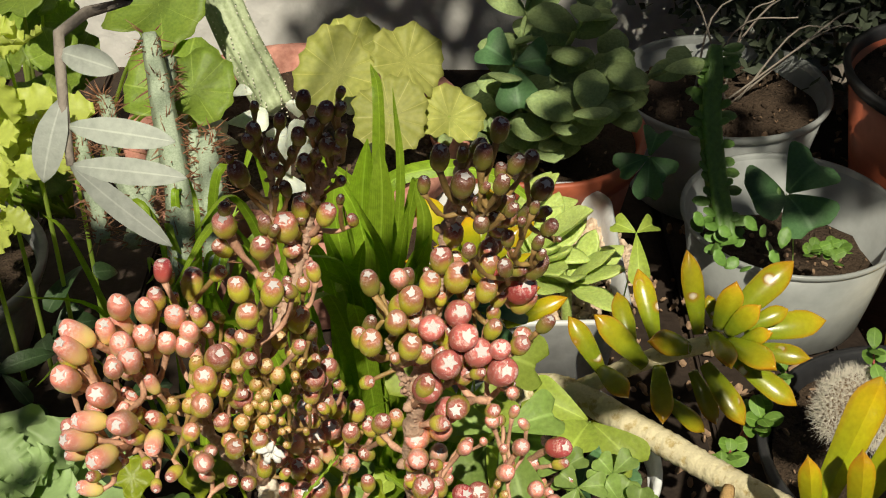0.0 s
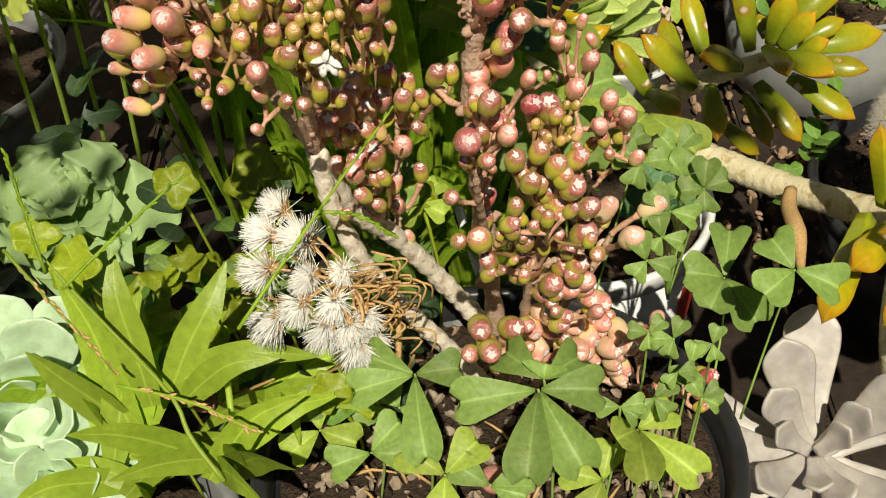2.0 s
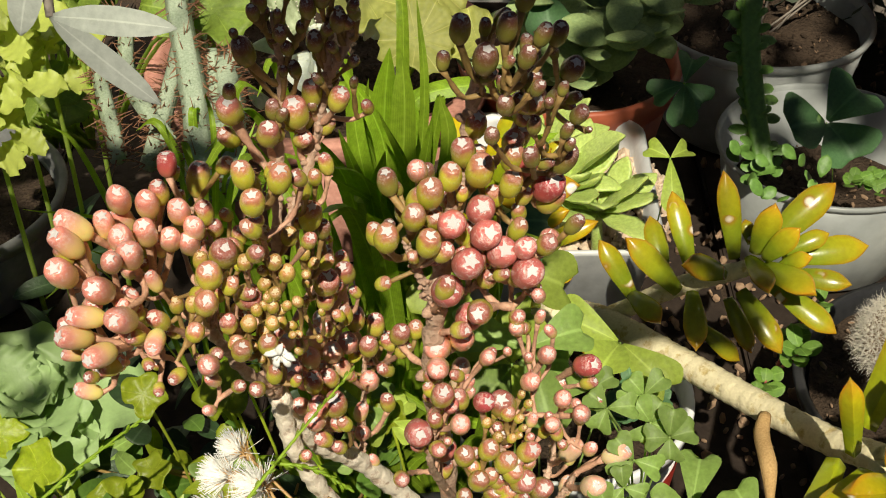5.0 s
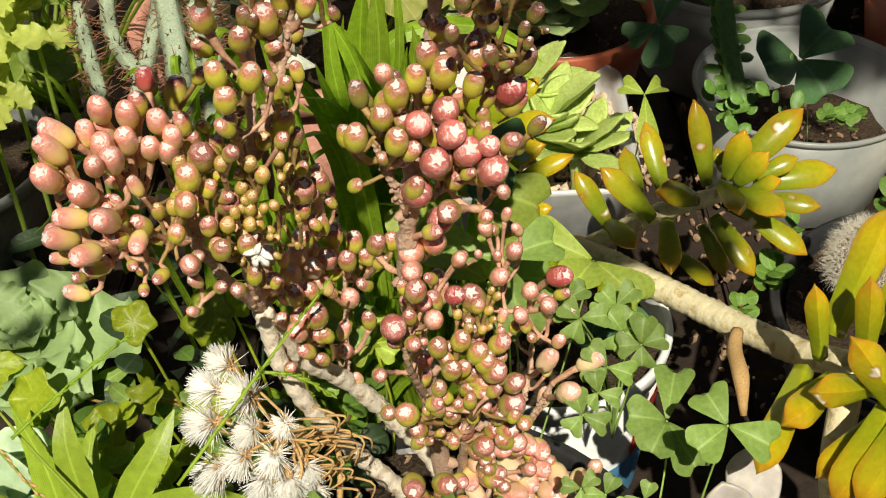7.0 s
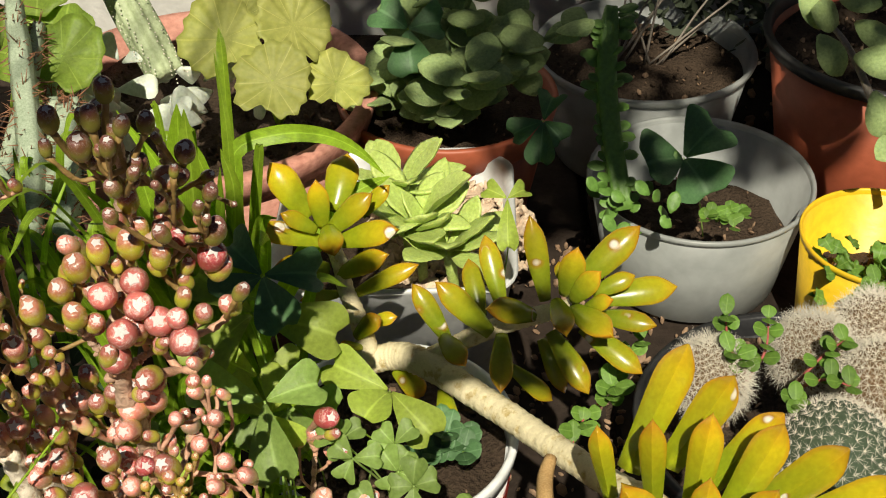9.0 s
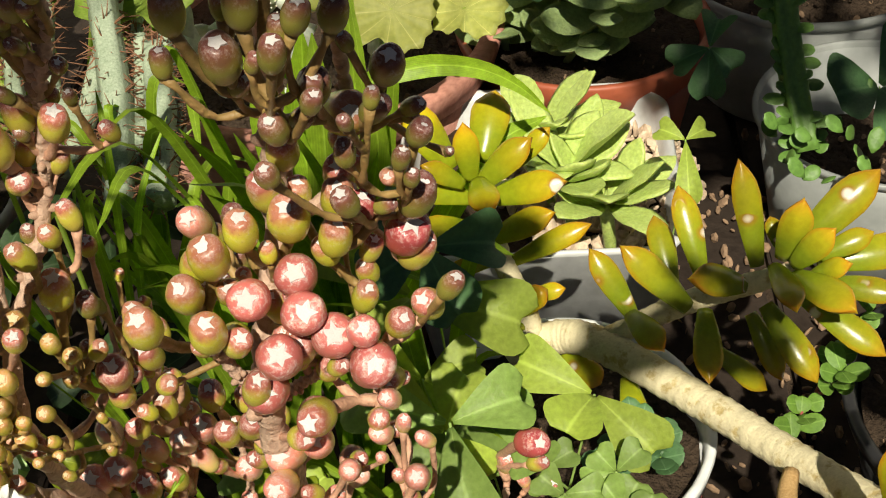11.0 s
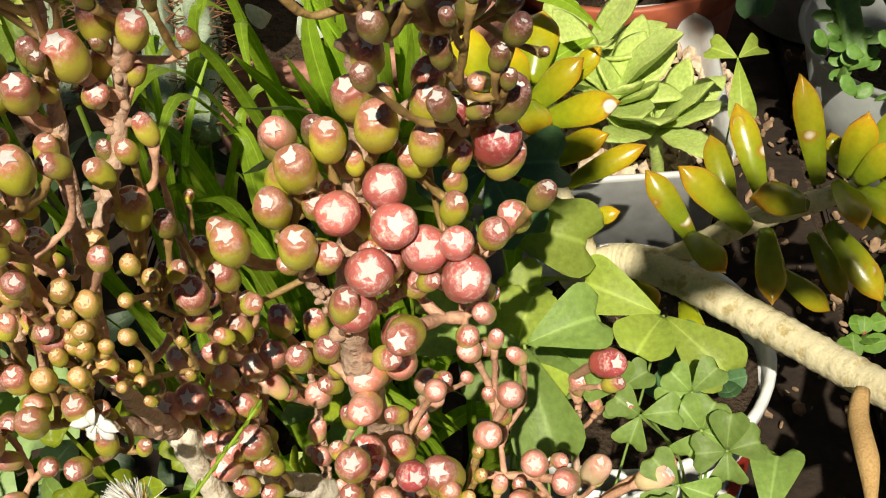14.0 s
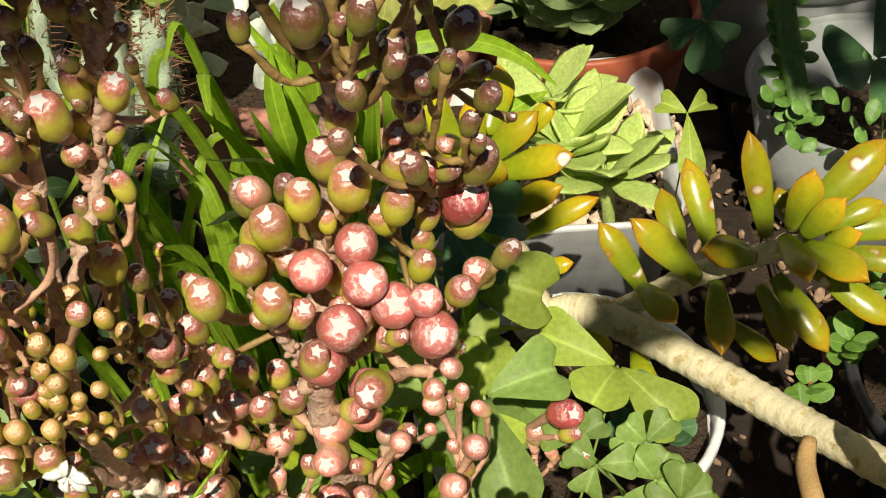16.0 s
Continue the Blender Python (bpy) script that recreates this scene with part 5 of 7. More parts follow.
bmesh.ops.subdivide_edges(bm, edges=list(bm.edges), cuts=1)
part("soil", bm, SOIL, tray)
scatter_chips("bark_litter", tray, (0.075, 0.665), 0.06, 0.11, 620, CHIP, 0.009, 21, "pale bark and grit chips")

haworthia = thing("pale_rosette", (0.055, 0.64, 0.108), "pale green rosette of pointed fleshy leaves", "succulent")
r = random.Random(5)
for (cx, cy, cz), count, size in (((0.0535, 0.6080, 0.1620), 15, 0.043), ((0.0735, 0.5980, 0.1500), 12, 0.038), ((0.0428, 0.6400, 0.1660), 9, 0.034)):
    for i in range(count):
        a = i * 2.4 + r.uniform(-0.3, 0.3)
        lift = 0.1 + 1.0 * (1 - i / count) ** 1.3
        d = Vector((math.cos(a), math.sin(a) * 0.9 - 0.15, lift)).normalized()
        b = Vector((cx, cy, cz)) + d * 0.003
        one_leaf("leaf", HAWORTHIA, haworthia, b, b + d * size * r.uniform(0.75, 1.2), size * r.uniform(0.20, 0.29), size * 0.05, shape="oval", face=(-d.x * 0.5, -d.y * 0.5, 1), fold=r.uniform(0.1, 0.5), bend=r.uniform(-0.18, 0.08), wave=0.06, n=9, k=8, seed=i)
    rod("stalk", HAWORTHIA, haworthia, [(cx, cy, cz), (cx + 0.003, cy + 0.006, cz - 0.03), (cx + 0.004, cy + 0.01, 0.106)], [0.004, 0.0035, 0.003], 7, 8)

# ---- tubs and pots at the back ----
TUB = (0.2457, 0.728)
tub = pot("cloudy_tub", TUB, 0.0765, 0.115, CLOUDY, "cloudy translucent plastic tub with soil and a ribbed stem", soil=0.068, taper=0.80, rim=0.002, lip=0.004, wall=0.0012, seed=31, chips=160)
pot("cloudy_tub", (0.225, 0.895), 0.085, 0.125, CLOUDY, "cloudy translucent plastic tub with dry twiggy plant", soil=0.105, taper=0.8, rim=0.003, lip=0.006, wall=0.0015, seed=32, chips=160)
pot("terracotta_pot", (0.40, 0.84), 0.092, 0.165, TERRACOTTA, "orange plastic pot with black rim and gritty soil", soil=0.15, taper=0.74, rim=0.004, lip=0.01, rim_material=BLACK_PLASTIC, seed=33, chips=260)
pot("terracotta_pot", (0.07, 0.80), 0.078, 0.14, TERRACOTTA, "terracotta coloured plastic pot of felted round-leaved plant", soil=0.128, taper=0.74, rim=0.003, lip=0.022, seed=34, chips=100)
yellow_pot = pot("yellow_pot", (0.352, 0.655), 0.052, 0.118, YELLOW, "bright yellow plastic pot with a small leafy weed", soil=0.07, taper=0.85, rim=0.001, lip=0.004, wall=0.001, seed=35, chips=80)
black_pot = pot("black_pot", (0.268, 0.495), 0.088, 0.112, BLACK_PLASTIC, "shallow black plastic pot of woolly cactus mounds", soil=0.1, taper=0.8, rim=0.004, seed=36, chips=220)
clay_bowl = pot("clay_bowl", (-0.105, 0.79), 0.122, 0.15, CLAY, "worn pinkish clay bowl with flaking rim", soil=0.132, taper=0.8, rim=0.005, lip=0.02, wall=0.008, seed=37, chips=260)
pot("white_pot", (-0.36, 0.68), 0.085, 0.10, GREY_PLASTIC, "pale grey plastic pot with weeds in shade", soil=0.085, taper=0.8, seed=38, chips=80)
pot("plant_pot", (-0.17, 0.235), 0.07, 0.17, GREY_PLASTIC, "grey plastic pot under a blue green rosette", soil=0.155, seed=39, chips=100)
pot("plant_pot", (0.125, 0.235), 0.06, 0.13, BLACK_PLASTIC, "black plastic pot under a mauve rosette", soil=0.118, seed=40, chips=160)

scatter_chips("bark_litter", deck, (0.16, 0.63), 0.14, GROUND, 420, LITTER, 0.006, 77, "brown bark crumbs on the boards")
scatter_chips("bark_litter", deck, (0.30, 0.98), 0.2, GROUND, 300, LITTER, 0.008, 78, "brown bark crumbs on the boards")

# ribbed stem in the tub, with small leaves along its edges
ribbed = thing("ribbed_stem_plant", (0.1806, 0.662, 0.1394), "upright bright green four-angled stem with small leaves", "succulent")
line = [(0.1842, 0.6588, 0.135), (0.1769, 0.6851, 0.1695), (0.1733, 0.7093, 0.201), (0.1751, 0.7269, 0.2239), (0.1769, 0.738, 0.2382)]
rod("stem", STAPELIA, ribbed, line, [0.0066, 0.007, 0.0068, 0.0065, 0.004], 24, 24, ribs=4, rib=0.22)
r = random.Random(9)
pts = smooth_line(line, 26)
for i, p in enumerate(pts[:-1]):
    for s in (-1, 1):
        if r.random() < 0.8:
            d = Vector((s, r.uniform(-0.9, 0.2), r.uniform(-0.1, 0.7))).normalized()
            one_leaf("leaf", STAPELIA, ribbed, p + d * 0.004, p + d * r.uniform(0.012, 0.019), 0.0042, 0.0007, shape="oval", face=(0, -0.4, 0.9), n=6, k=8)
for i in range(16):
    p = Vector((0.199, 0.6508, 0.1407)) + Vector((r.uniform(-0.035, 0.02), r.uniform(-0.03, 0.03), r.uniform(-0.004, 0.02)))
    d = Vector((r.uniform(-1, 1), r.uniform(-1, 0.4), 0.5)).normalized()
    one_leaf("leaf", STAPELIA, ribbed, p, p + d * r.uniform(0.009, 0.014), 0.0042, 0.0008, shape="oval", n=6, k=8)

# felted plant with round leaves
felted = thing("felted_leaf_plant", (0.07, 0.80, 0.125), "bushy plant with felted grey green oval leaves", "succulent")
r = random.Random(12)
for i in range(13):
    a, q = r.uniform(0, 6.28), r.uniform(0.0, 0.06)
    foot = Vector((0.07 + q * math.cos(a), 0.80 + q * math.sin(a), 0.126))
    top = foot + Vector((r.uniform(-0.06, 0.09), r.uniform(-0.08, 0.02), r.uniform(0.03, 0.13)))
    mid = foot.lerp(top, 0.5) + Vector((0, -0.005, 0.01))
    rod("stalk", KALANCHOE, felted, [foot, mid, top], [0.0026, 0.0022, 0.0016], 7, 8)
    line = smooth_line([foot, mid, top], 7)
    for j, p in enumerate(line[1:]):
        for s in (0, 3.14):
            b = j * 1.57 + s + r.uniform(-0.4, 0.4)
            d = Vector((math.cos(b), math.sin(b) - 0.15, r.uniform(0.1, 0.7))).normalized()
            size = r.uniform(0.024, 0.036)
            one_leaf("leaf", KALANCHOE, felted, p, p + d * size, size * 0.36, size * 0.07, shape="oval", face=(-0.5 * d.x, -0.4 - 0.4 * d.y, 0.7), bend=r.uniform(-0.1, 0.2), n=8, k=10)

# parsley-like weed in the yellow pot
weed = thing("leafy_weed", (0.35, 0.65, 0.07), "small bright green lobed leafy weed", "weed")
r = random.Random(14)
for i in range(80):
    p = Vector((0.35 + r.uniform(-0.038, 0.038), 0.64 + r.uniform(-0.034, 0.02), 0.075 + r.uniform(0.0, 0.04)))
    d = Vector((r.uniform(-1, 1), r.uniform(-1, 0.5), r.uniform(0.1, 0.8))).normalized()
    one_leaf("leaf", WEED, weed, p, p + d * r.uniform(0.010, 0.018), 0.006, 0.0003, shape="heart", notch=0.2, wave=0.35, n=8, k=8)

# woolly cactus mounds
def mound(center, radius, tall, material, count, spine, label, seed):
    ob = thing("cactus_mound", (center[0], center[1], 0.098), label, "cactus", "cactus mounds in the black pot")
    bm = bmesh.new()
    bmesh.ops.create_uvsphere(bm, u_segments=28, v_segments=18, radius=1, matrix=Matrix.Translation(center) @ Matrix.Diagonal((radius, radius, tall, 1)))
    for v in bm.verts:
        v.co += (v.co - Vector(center)) * 0.05 * noise.noise(v.co * 220)
    part("body", bm, material, ob)
    bm = bmesh.new()
    r = random.Random(seed)
    for i in range(count):
        zz = 1 - 1.5 * (i + 0.5) / count
        a = i * 2.39996
        q = math.sqrt(max(0, 1 - zz * zz))
        n = Vector((q * math.cos(a), q * math.sin(a), zz))
        p = Vector(center) + Vector((n.x * radius, n.y * radius, n.z * tall))
        side = n.orthogonal().normalized()
        other = n.cross(side)
        for k in range(9):
            b = k * 0.698 + r.uniform(-0.2, 0.2)
            d = (n * r.uniform(0.3, 1.6) + side * math.cos(b) + other * math.sin(b)).normalized()
            w = d.orthogonal().normalized() * 0.00017
            x = d.cross(w.normalized()) * 0.00017
            e = bm.verts.new(p + d * spine * r.uniform(0.7, 1.2))
            base = [bm.verts.new(p + o) for o in (w, -0.5 * w + 0.87 * x, -0.5 * w - 0.87 * x)]
            for u in range(3):
                bm.faces.new((base[u], base[(u + 1) % 3], e))
    tagged(part("spine_cover", bm, SPINE, ob, "dense pale spines", smooth=False), kind="stuff")


mound((0.2012, 0.4473, 0.1877), 0.0165, 0.020, MOUND_TAN, 300, 0.0085, "tan woolly cactus mound with dense pale spines", 1)
mound((0.255, 0.47, 0.1829), 0.018, 0.021, MOUND_TAN, 320, 0.0085, "tan woolly cactus mound with dense pale spines", 2)
mound((0.2909, 0.4915, 0.1771), 0.019, 0.022, MOUND_TAN, 300, 0.0085, "tan woolly cactus mound with dense pale spines", 3)
mound((0.2508, 0.4019, 0.1765), 0.027, 0.033, MOUND, 330, 0.0046, "grey green cactus mound with white star-like spines", 4)
mound((0.2846, 0.4448, 0.1822), 0.022, 0.026, MOUND_TAN, 320, 0.0085, "tan woolly cactus mound with dense pale spines", 5)


def sprig(name, base, tips, size, material, stem_material, label, seed, group=""):
    """A small weed: red stems, each set with pairs of round leaves."""
    ob = thing(name, base, label, "weed", group)
    r = random.Random(seed)
    for tip in tips:
        b, e = Vector(base), Vector(tip)
        mid = b.lerp(e, 0.5) + Vector((r.uniform(-1, 1), r.uniform(-1, 1), 1)) * 0.004
        rod("stem", stem_material, ob, [b, mid, e], [0.0009, 0.0007, 0.0005], 6, 8)
        for j, p in enumerate(smooth_line([b, mid, e], 6)[2:]):
            for s in (0, 3.14):
                a = j * 1.57 + s + r.uniform(-0.3, 0.3)
                d = Vector((math.cos(a), math.sin(a) - 0.2, 0.5)).normalized()
                one_leaf("leaf", material, ob, p, p + d * size * r.uniform(0.7, 1.2), size * 0.4, 0.0003, shape="oval", face=(0, -0.5, 0.9), n=6, k=8)


sprig("red_stemmed_weed", (0.2169, 0.4455, 0.185), [(0.2066, 0.4584, 0.2184), (0.2291, 0.4655, 0.2106), (0.2071, 0.4404, 0.2114)], 0.0095, WEED, RED_STEM, "small red-stemmed weed with round green leaves", 1, "weeds in the cactus pot")
sprig("red_stemmed_weed", (0.2359, 0.4369, 0.1896), [(0.2595, 0.4443, 0.2151), (0.2359, 0.4161, 0.1954), (0.259, 0.4243, 0.2054)], 0.0090, WEED, RED_STEM, "small red-stemmed weed with round green leaves", 2, "weeds in the cactus pot")
sprig("red_stemmed_weed", (0.1486, 0.4523, 0.1629), [(0.171, 0.4731, 0.1893), (0.1356, 0.4279, 0.1643), (0.1546, 0.4447, 0.1856)], 0.010, WEED, RED_STEM, "small red-stemmed weed with round green leaves", 3, "weeds in the cactus pot")
sprig("red_stemmed_weed", (0.2959, 0.512, 0.1708), [(0.3004, 0.523, 0.185), (0.2898, 0.5097, 0.1844)], 0.010, WEED, RED_STEM, "small red-stemmed weed with round green leaves", 4, "weeds in the cactus pot")
sprig("tub_seedling", (0.2438, 0.6552, 0.1287), [(0.2329, 0.648, 0.1361), (0.2525, 0.645, 0.1317), (0.2619, 0.6576, 0.1314)], 0.009, WEED, WEED, "tiny green seedlings in the tub's soil", 5)
sprig("pot_weed", (0.0761, 0.4133, 0.1717), [(0.0684, 0.4079, 0.1812), (0.084, 0.4065, 0.179), (0.0762, 0.4163, 0.1837), (0.0634, 0.4012, 0.1808), (0.0867, 0.4183, 0.1778)], 0.011, CLOVER_BLUE, WEED, "dark green weed leaves in the white pot", 6)

# ---- clovers ----
def clover(base, center, tips, width, material=CLOVER, label="green three-lobed clover leaf on a thin stalk", group="clovers"):
    ob = thing("clover", base, label, "clover", group)
    c = Vector(center)
    b = Vector(base)
    rod("stalk", CLOVER, ob, [b, b.lerp(c, 0.5) + Vector((0.003, 0.006, 0.004)), c], [0.0005, 0.0004, 0.0004], 6, 10)
    for i, tip in enumerate(tips):
        d = Vector(tip) - c
        one_leaf("leaflet", material, ob, c + d * 0.04, tip, width, 0.00025, shape="heart", face=(-0.15, -0.55, 0.8), fold=0.35 + 0.1 * i, notch=0.15, bend=0.12, n=12, k=14, seed=i)


clover((0.02, 0.30, 0.18), (0.0192, 0.3035, 0.3142), [(-0.0068, 0.3115, 0.3155), (0.0384, 0.3099, 0.3171), (0.0264, 0.2786, 0.3013)], 0.0085)
clover((0.03, 0.32, 0.18), (0.0562, 0.3527, 0.2715), [(0.0316, 0.3628, 0.2773), (0.0740, 0.3347, 0.2639), (0.0468, 0.3350, 0.2734)], 0.0090, CLOVER_PALE)
clover((0.01, 0.36, 0.18), (0.0089, 0.3738, 0.3107), [(-0.0078, 0.3635, 0.306), (0.0202, 0.3499, 0.304), (-0.0064, 0.3896, 0.3153), (0.031, 0.3783, 0.3077)], 0.0092, CLOVER_BLUE)
clover((0.01, 0.34, 0.18), (0.0038, 0.3728, 0.2932), [(-0.0168, 0.3474, 0.2853), (0.0392, 0.3675, 0.2853), (-0.0226, 0.3906, 0.3007)], 0.0115, CLOVER_PALE)
clover((0.03, 0.35, 0.18), (0.0178, 0.3431, 0.2706), [(0.039, 0.3434, 0.2704), (0.0046, 0.3256, 0.2646), (0.0281, 0.3225, 0.2681)], 0.0095)
clover((0.105, 0.59, 0.12), (0.107, 0.5684, 0.2084), [(0.1072, 0.5428, 0.1914), (0.0944, 0.5758, 0.2101), (0.1181, 0.5757, 0.2093)], 0.0062, CLOVER_PALE, "folded pale green clover sprig over the tray's edge")
clover((0.25, 0.715, 0.072), (0.2228, 0.6796, 0.161), [(0.2456, 0.6937, 0.1788), (0.1954, 0.6682, 0.1634), (0.2372, 0.6516, 0.1489)], 0.0205, CLOVER_BLUE, "dark green shaded clover leaf in the tub")
clover((0.07, 0.79, 0.12), (0.0459, 0.7458, 0.2192), [(0.0248, 0.7541, 0.2306), (0.07, 0.7479, 0.2213), (0.0501, 0.7175, 0.1987)], 0.0150, CLOVER_BLUE, "dark green clover among felted leaves")
clover((0.13, 0.76, 0.12), (0.1336, 0.6929, 0.1808), [(0.1119, 0.6868, 0.1735), (0.1458, 0.6804, 0.1725), (0.1304, 0.6669, 0.1635), (0.1415, 0.712, 0.1891)], 0.0100, CLOVER_BLUE, "dark green clover hanging over a pot rim")
clover((0.09, 0.29, 0.17), (0.0967, 0.2815, 0.2556), [(0.0898, 0.2939, 0.2606), (0.0838, 0.2717, 0.2527), (0.1121, 0.2743, 0.2519)], 0.0078, CLOVER, "fresh green three-lobed clover leaf")
clover((0.08, 0.30, 0.17), (0.0838, 0.3178, 0.2190), [(0.0902, 0.3420, 0.2246), (0.0668, 0.3157, 0.2248), (0.0755, 0.3024, 0.2161), (0.0943, 0.2986, 0.2110)], 0.0082)
clover((0.01, 0.22, 0.18), (0.0051, 0.212, 0.2788), [(-0.0199, 0.2097, 0.2768), (0.0242, 0.2117, 0.278), (-0.0003, 0.1844, 0.2705), (0.0171, 0.1893, 0.2681)], 0.0070, CLOVER, "large green clover leaf with narrow drooping lobes")
clover((0.01, 0.225, 0.18), (0.0077, 0.224, 0.2697), [(-0.0042, 0.2371, 0.2697), (0.0206, 0.2354, 0.2671), (0.0088, 0.2275, 0.2736)], 0.0068)
clover((-0.03, 0.235, 0.18), (-0.0304, 0.2271, 0.271), [(-0.0504, 0.2224, 0.2692), (-0.0157, 0.2268, 0.2734), (-0.0273, 0.1981, 0.264), (-0.0454, 0.2367, 0.2701)], 0.0062)
clover((0.05, 0.21, 0.17), (0.0386, 0.2332, 0.2342), [(0.0506, 0.2378, 0.2391), (0.0301, 0.2245, 0.2397), (0.0577, 0.2158, 0.2293), (0.0387, 0.2088, 0.2369)], 0.0065, CLOVER_PALE)
r = random.Random(17)
for px, (c, size) in enumerate((((0.0464, 0.3054, 0.2851), 0.0095), ((0.0617, 0.306, 0.2778), 0.0105), ((0.0548, 0.2907, 0.2759), 0.0095), ((0.0673, 0.2994, 0.2778), 0.0100), ((0.0455, 0.2763, 0.2674), 0.0090), ((0.0416, 0.3131, 0.2862), 0.0085), ((0.0508, 0.2814, 0.273), 0.0075), ((0.0601, 0.3157, 0.2812), 0.0090))):
    c = Vector(c)
    tips = []
    for k in range(3 + px % 2):
        a = k * 6.283 / (3 + px % 2) + r.uniform(-0.4, 0.4) + px
        tips.append(c + Vector((math.cos(a), math.sin(a) * 0.5, math.sin(a) * 0.75 + 0.1)) * size * r.uniform(0.85, 1.15))
    clover((0.064, 0.322, 0.205), c, tips, size * 0.5, CLOVER, "small green clover leaf beside the pink shoots", "small clovers")
for c, size in (((0.0515, 0.2522, 0.2553), 0.0075), ((0.0566, 0.2467, 0.249), 0.008), ((0.0429, 0.2331, 0.249), 0.0085), ((0.0588, 0.2361, 0.2446), 0.007), ((0.0435, 0.2536, 0.257), 0.007), ((0.065, 0.2543, 0.2498), 0.007), ((0.0495, 0.2348, 0.2584), 0.006), ((0.0317, 0.2282, 0.2513), 0.008)):
    c = Vector(c)
    tips = [c + Vector((math.cos(a), math.sin(a) * 0.5, math.sin(a) * 0.75 + 0.1)) * size for a in (r.uniform(0, 2) + k * 2.09 for k in range(3))]
    clover((c.x - 0.004, c.y + 0.004, 0.178), c, tips, size * 0.45, CLOVER, "small green clover leaf at the pot's rim", "small clovers")
for c, size in (((-0.0482, 0.2426, 0.2167), 0.016), ((-0.0234, 0.2246, 0.226), 0.017), ((-0.0091, 0.222, 0.2227), 0.014), ((-0.0662, 0.2545, 0.2153), 0.016), ((-0.0381, 0.2526, 0.2276), 0.012), ((0.0291, 0.235, 0.2064), 0.015), ((0.0151, 0.3279, 0.2834), 0.02), ((0.0071, 0.3511, 0.2803), 0.018), ((-0.0391, 0.333, 0.2578), 0.014), ((-0.029, 0.3287, 0.2527), 0.012)):
    c = Vector(c)
    tips = [c + Vector((math.cos(a), math.sin(a) * 0.7, math.sin(a) * 0.5 + 0.1)) * size for a in (r.uniform(0, 2) + k * 2.09 for k in range(3))]
    clover((c.x, c.y + 0.01, 0.175), c, tips, size * 0.42, CLOVER_PALE if r.random() < 0.5 else CLOVER, "green clover leaf among the weeds")

# ---- dry seed head ----
seed_head = thing("dry_seed_head", (-0.0505, 0.2481, 0.2755), "dry tan seed head with white fluffy tufts", "seed head")
r = random.Random(23)


def tuft(at, axis, size, seed):
    rr = random.Random(seed)
    at, axis = Vector(at), Vector(axis).normalized()
    bm = bmesh.new()
    tube(bm, [at - axis * size * 0.75, at - axis * size * 0.35, at - axis * size * 0.05], [0.0007, 0.0019, 0.0017], 8)
    for _ in range(26):
        d = (axis * rr.uniform(0.1, 1.0) + Vector((rr.uniform(-1, 1), rr.uniform(-1, 1), rr.uniform(-1, 1))) * 0.7).normalized()
        tube(bm, [at - axis * size * 0.45, at + d * size * rr.uniform(0.35, 0.8)], [0.00035, 0.0001], 4)
    husk = tagged(part("husk", bm, DRY, seed_head), kind="stuff")
    bm = bmesh.new()
    for _ in range(420):
        d = (axis * rr.uniform(0.3, 1.3) + Vector((rr.uniform(-1, 1), rr.uniform(-1, 1), rr.uniform(-1, 1))) * 0.6).normalized()
        tube(bm, [at - axis * size * 0.2, at + d * size * rr.uniform(0.5, 0.95)], [0.00019, 0.00009], 3)
    tagged(part("fluff", bm, FLUFF, husk, "white silky fluff"), kind="stuff")


hub = Vector((-0.0506, 0.2587, 0.2799))
for i, (c, size) in enumerate((((-0.0696, 0.2681, 0.3029), 0.0058), ((-0.0734, 0.2615, 0.2986), 0.0066), ((-0.0622, 0.2564, 0.3001), 0.0078), ((-0.0748, 0.2543, 0.2906), 0.0070), ((-0.0727, 0.2458, 0.2779), 0.0072), ((-0.0642, 0.2456, 0.2836), 0.0062), ((-0.0568, 0.241, 0.2781), 0.0066), ((-0.0536, 0.2439, 0.2858), 0.0062), ((-0.0479, 0.2382, 0.2719), 0.0066), ((-0.0616, 0.2527, 0.2885), 0.0058), ((-0.05, 0.2409, 0.2779), 0.0060), ((-0.0453, 0.248, 0.2753), 0.0056), ((-0.0516, 0.2567, 0.2866), 0.0052), ((-0.0432, 0.2454, 0.2678), 0.0052))):
    c = Vector(c)
    axis = (c - hub) + Vector((0, -0.012, 0.0))
    tuft(c, axis, size * 1.5, i)
    mid = hub.lerp(c, 0.5) + Vector((r.uniform(-0.004, 0.004), -0.004, 0.005))
    rod("stalk", DRY, seed_head, [hub + Vector((r.uniform(-0.003, 0.003), 0, r.uniform(-0.004, 0.004))), mid, c - axis.normalized() * size * 0.6], [0.0006, 0.0005, 0.0005], 5, 8)
for i in range(44):
    p = hub + Vector((r.uniform(-0.004, 0.016), r.uniform(-0.008, 0.002), r.uniform(-0.02, 0.012)))
    q = p + Vector((r.uniform(-0.012, 0.014), r.uniform(-0.008, 0.003), r.uniform(-0.014, 0.004)))
    rod("curl", DRY, seed_head, [p, p.lerp(q, 0.5) + Vector((0.006, -0.003, 0.006)), q], [0.0005, 0.0004, 0.0003], 5, 8)
rod("stalk", DRY, seed_head, [hub, (-0.0372, 0.2634, 0.2698), (-0.0369, 0.2558, 0.2462)], [0.0008, 0.001, 0.0012], 6, 10)

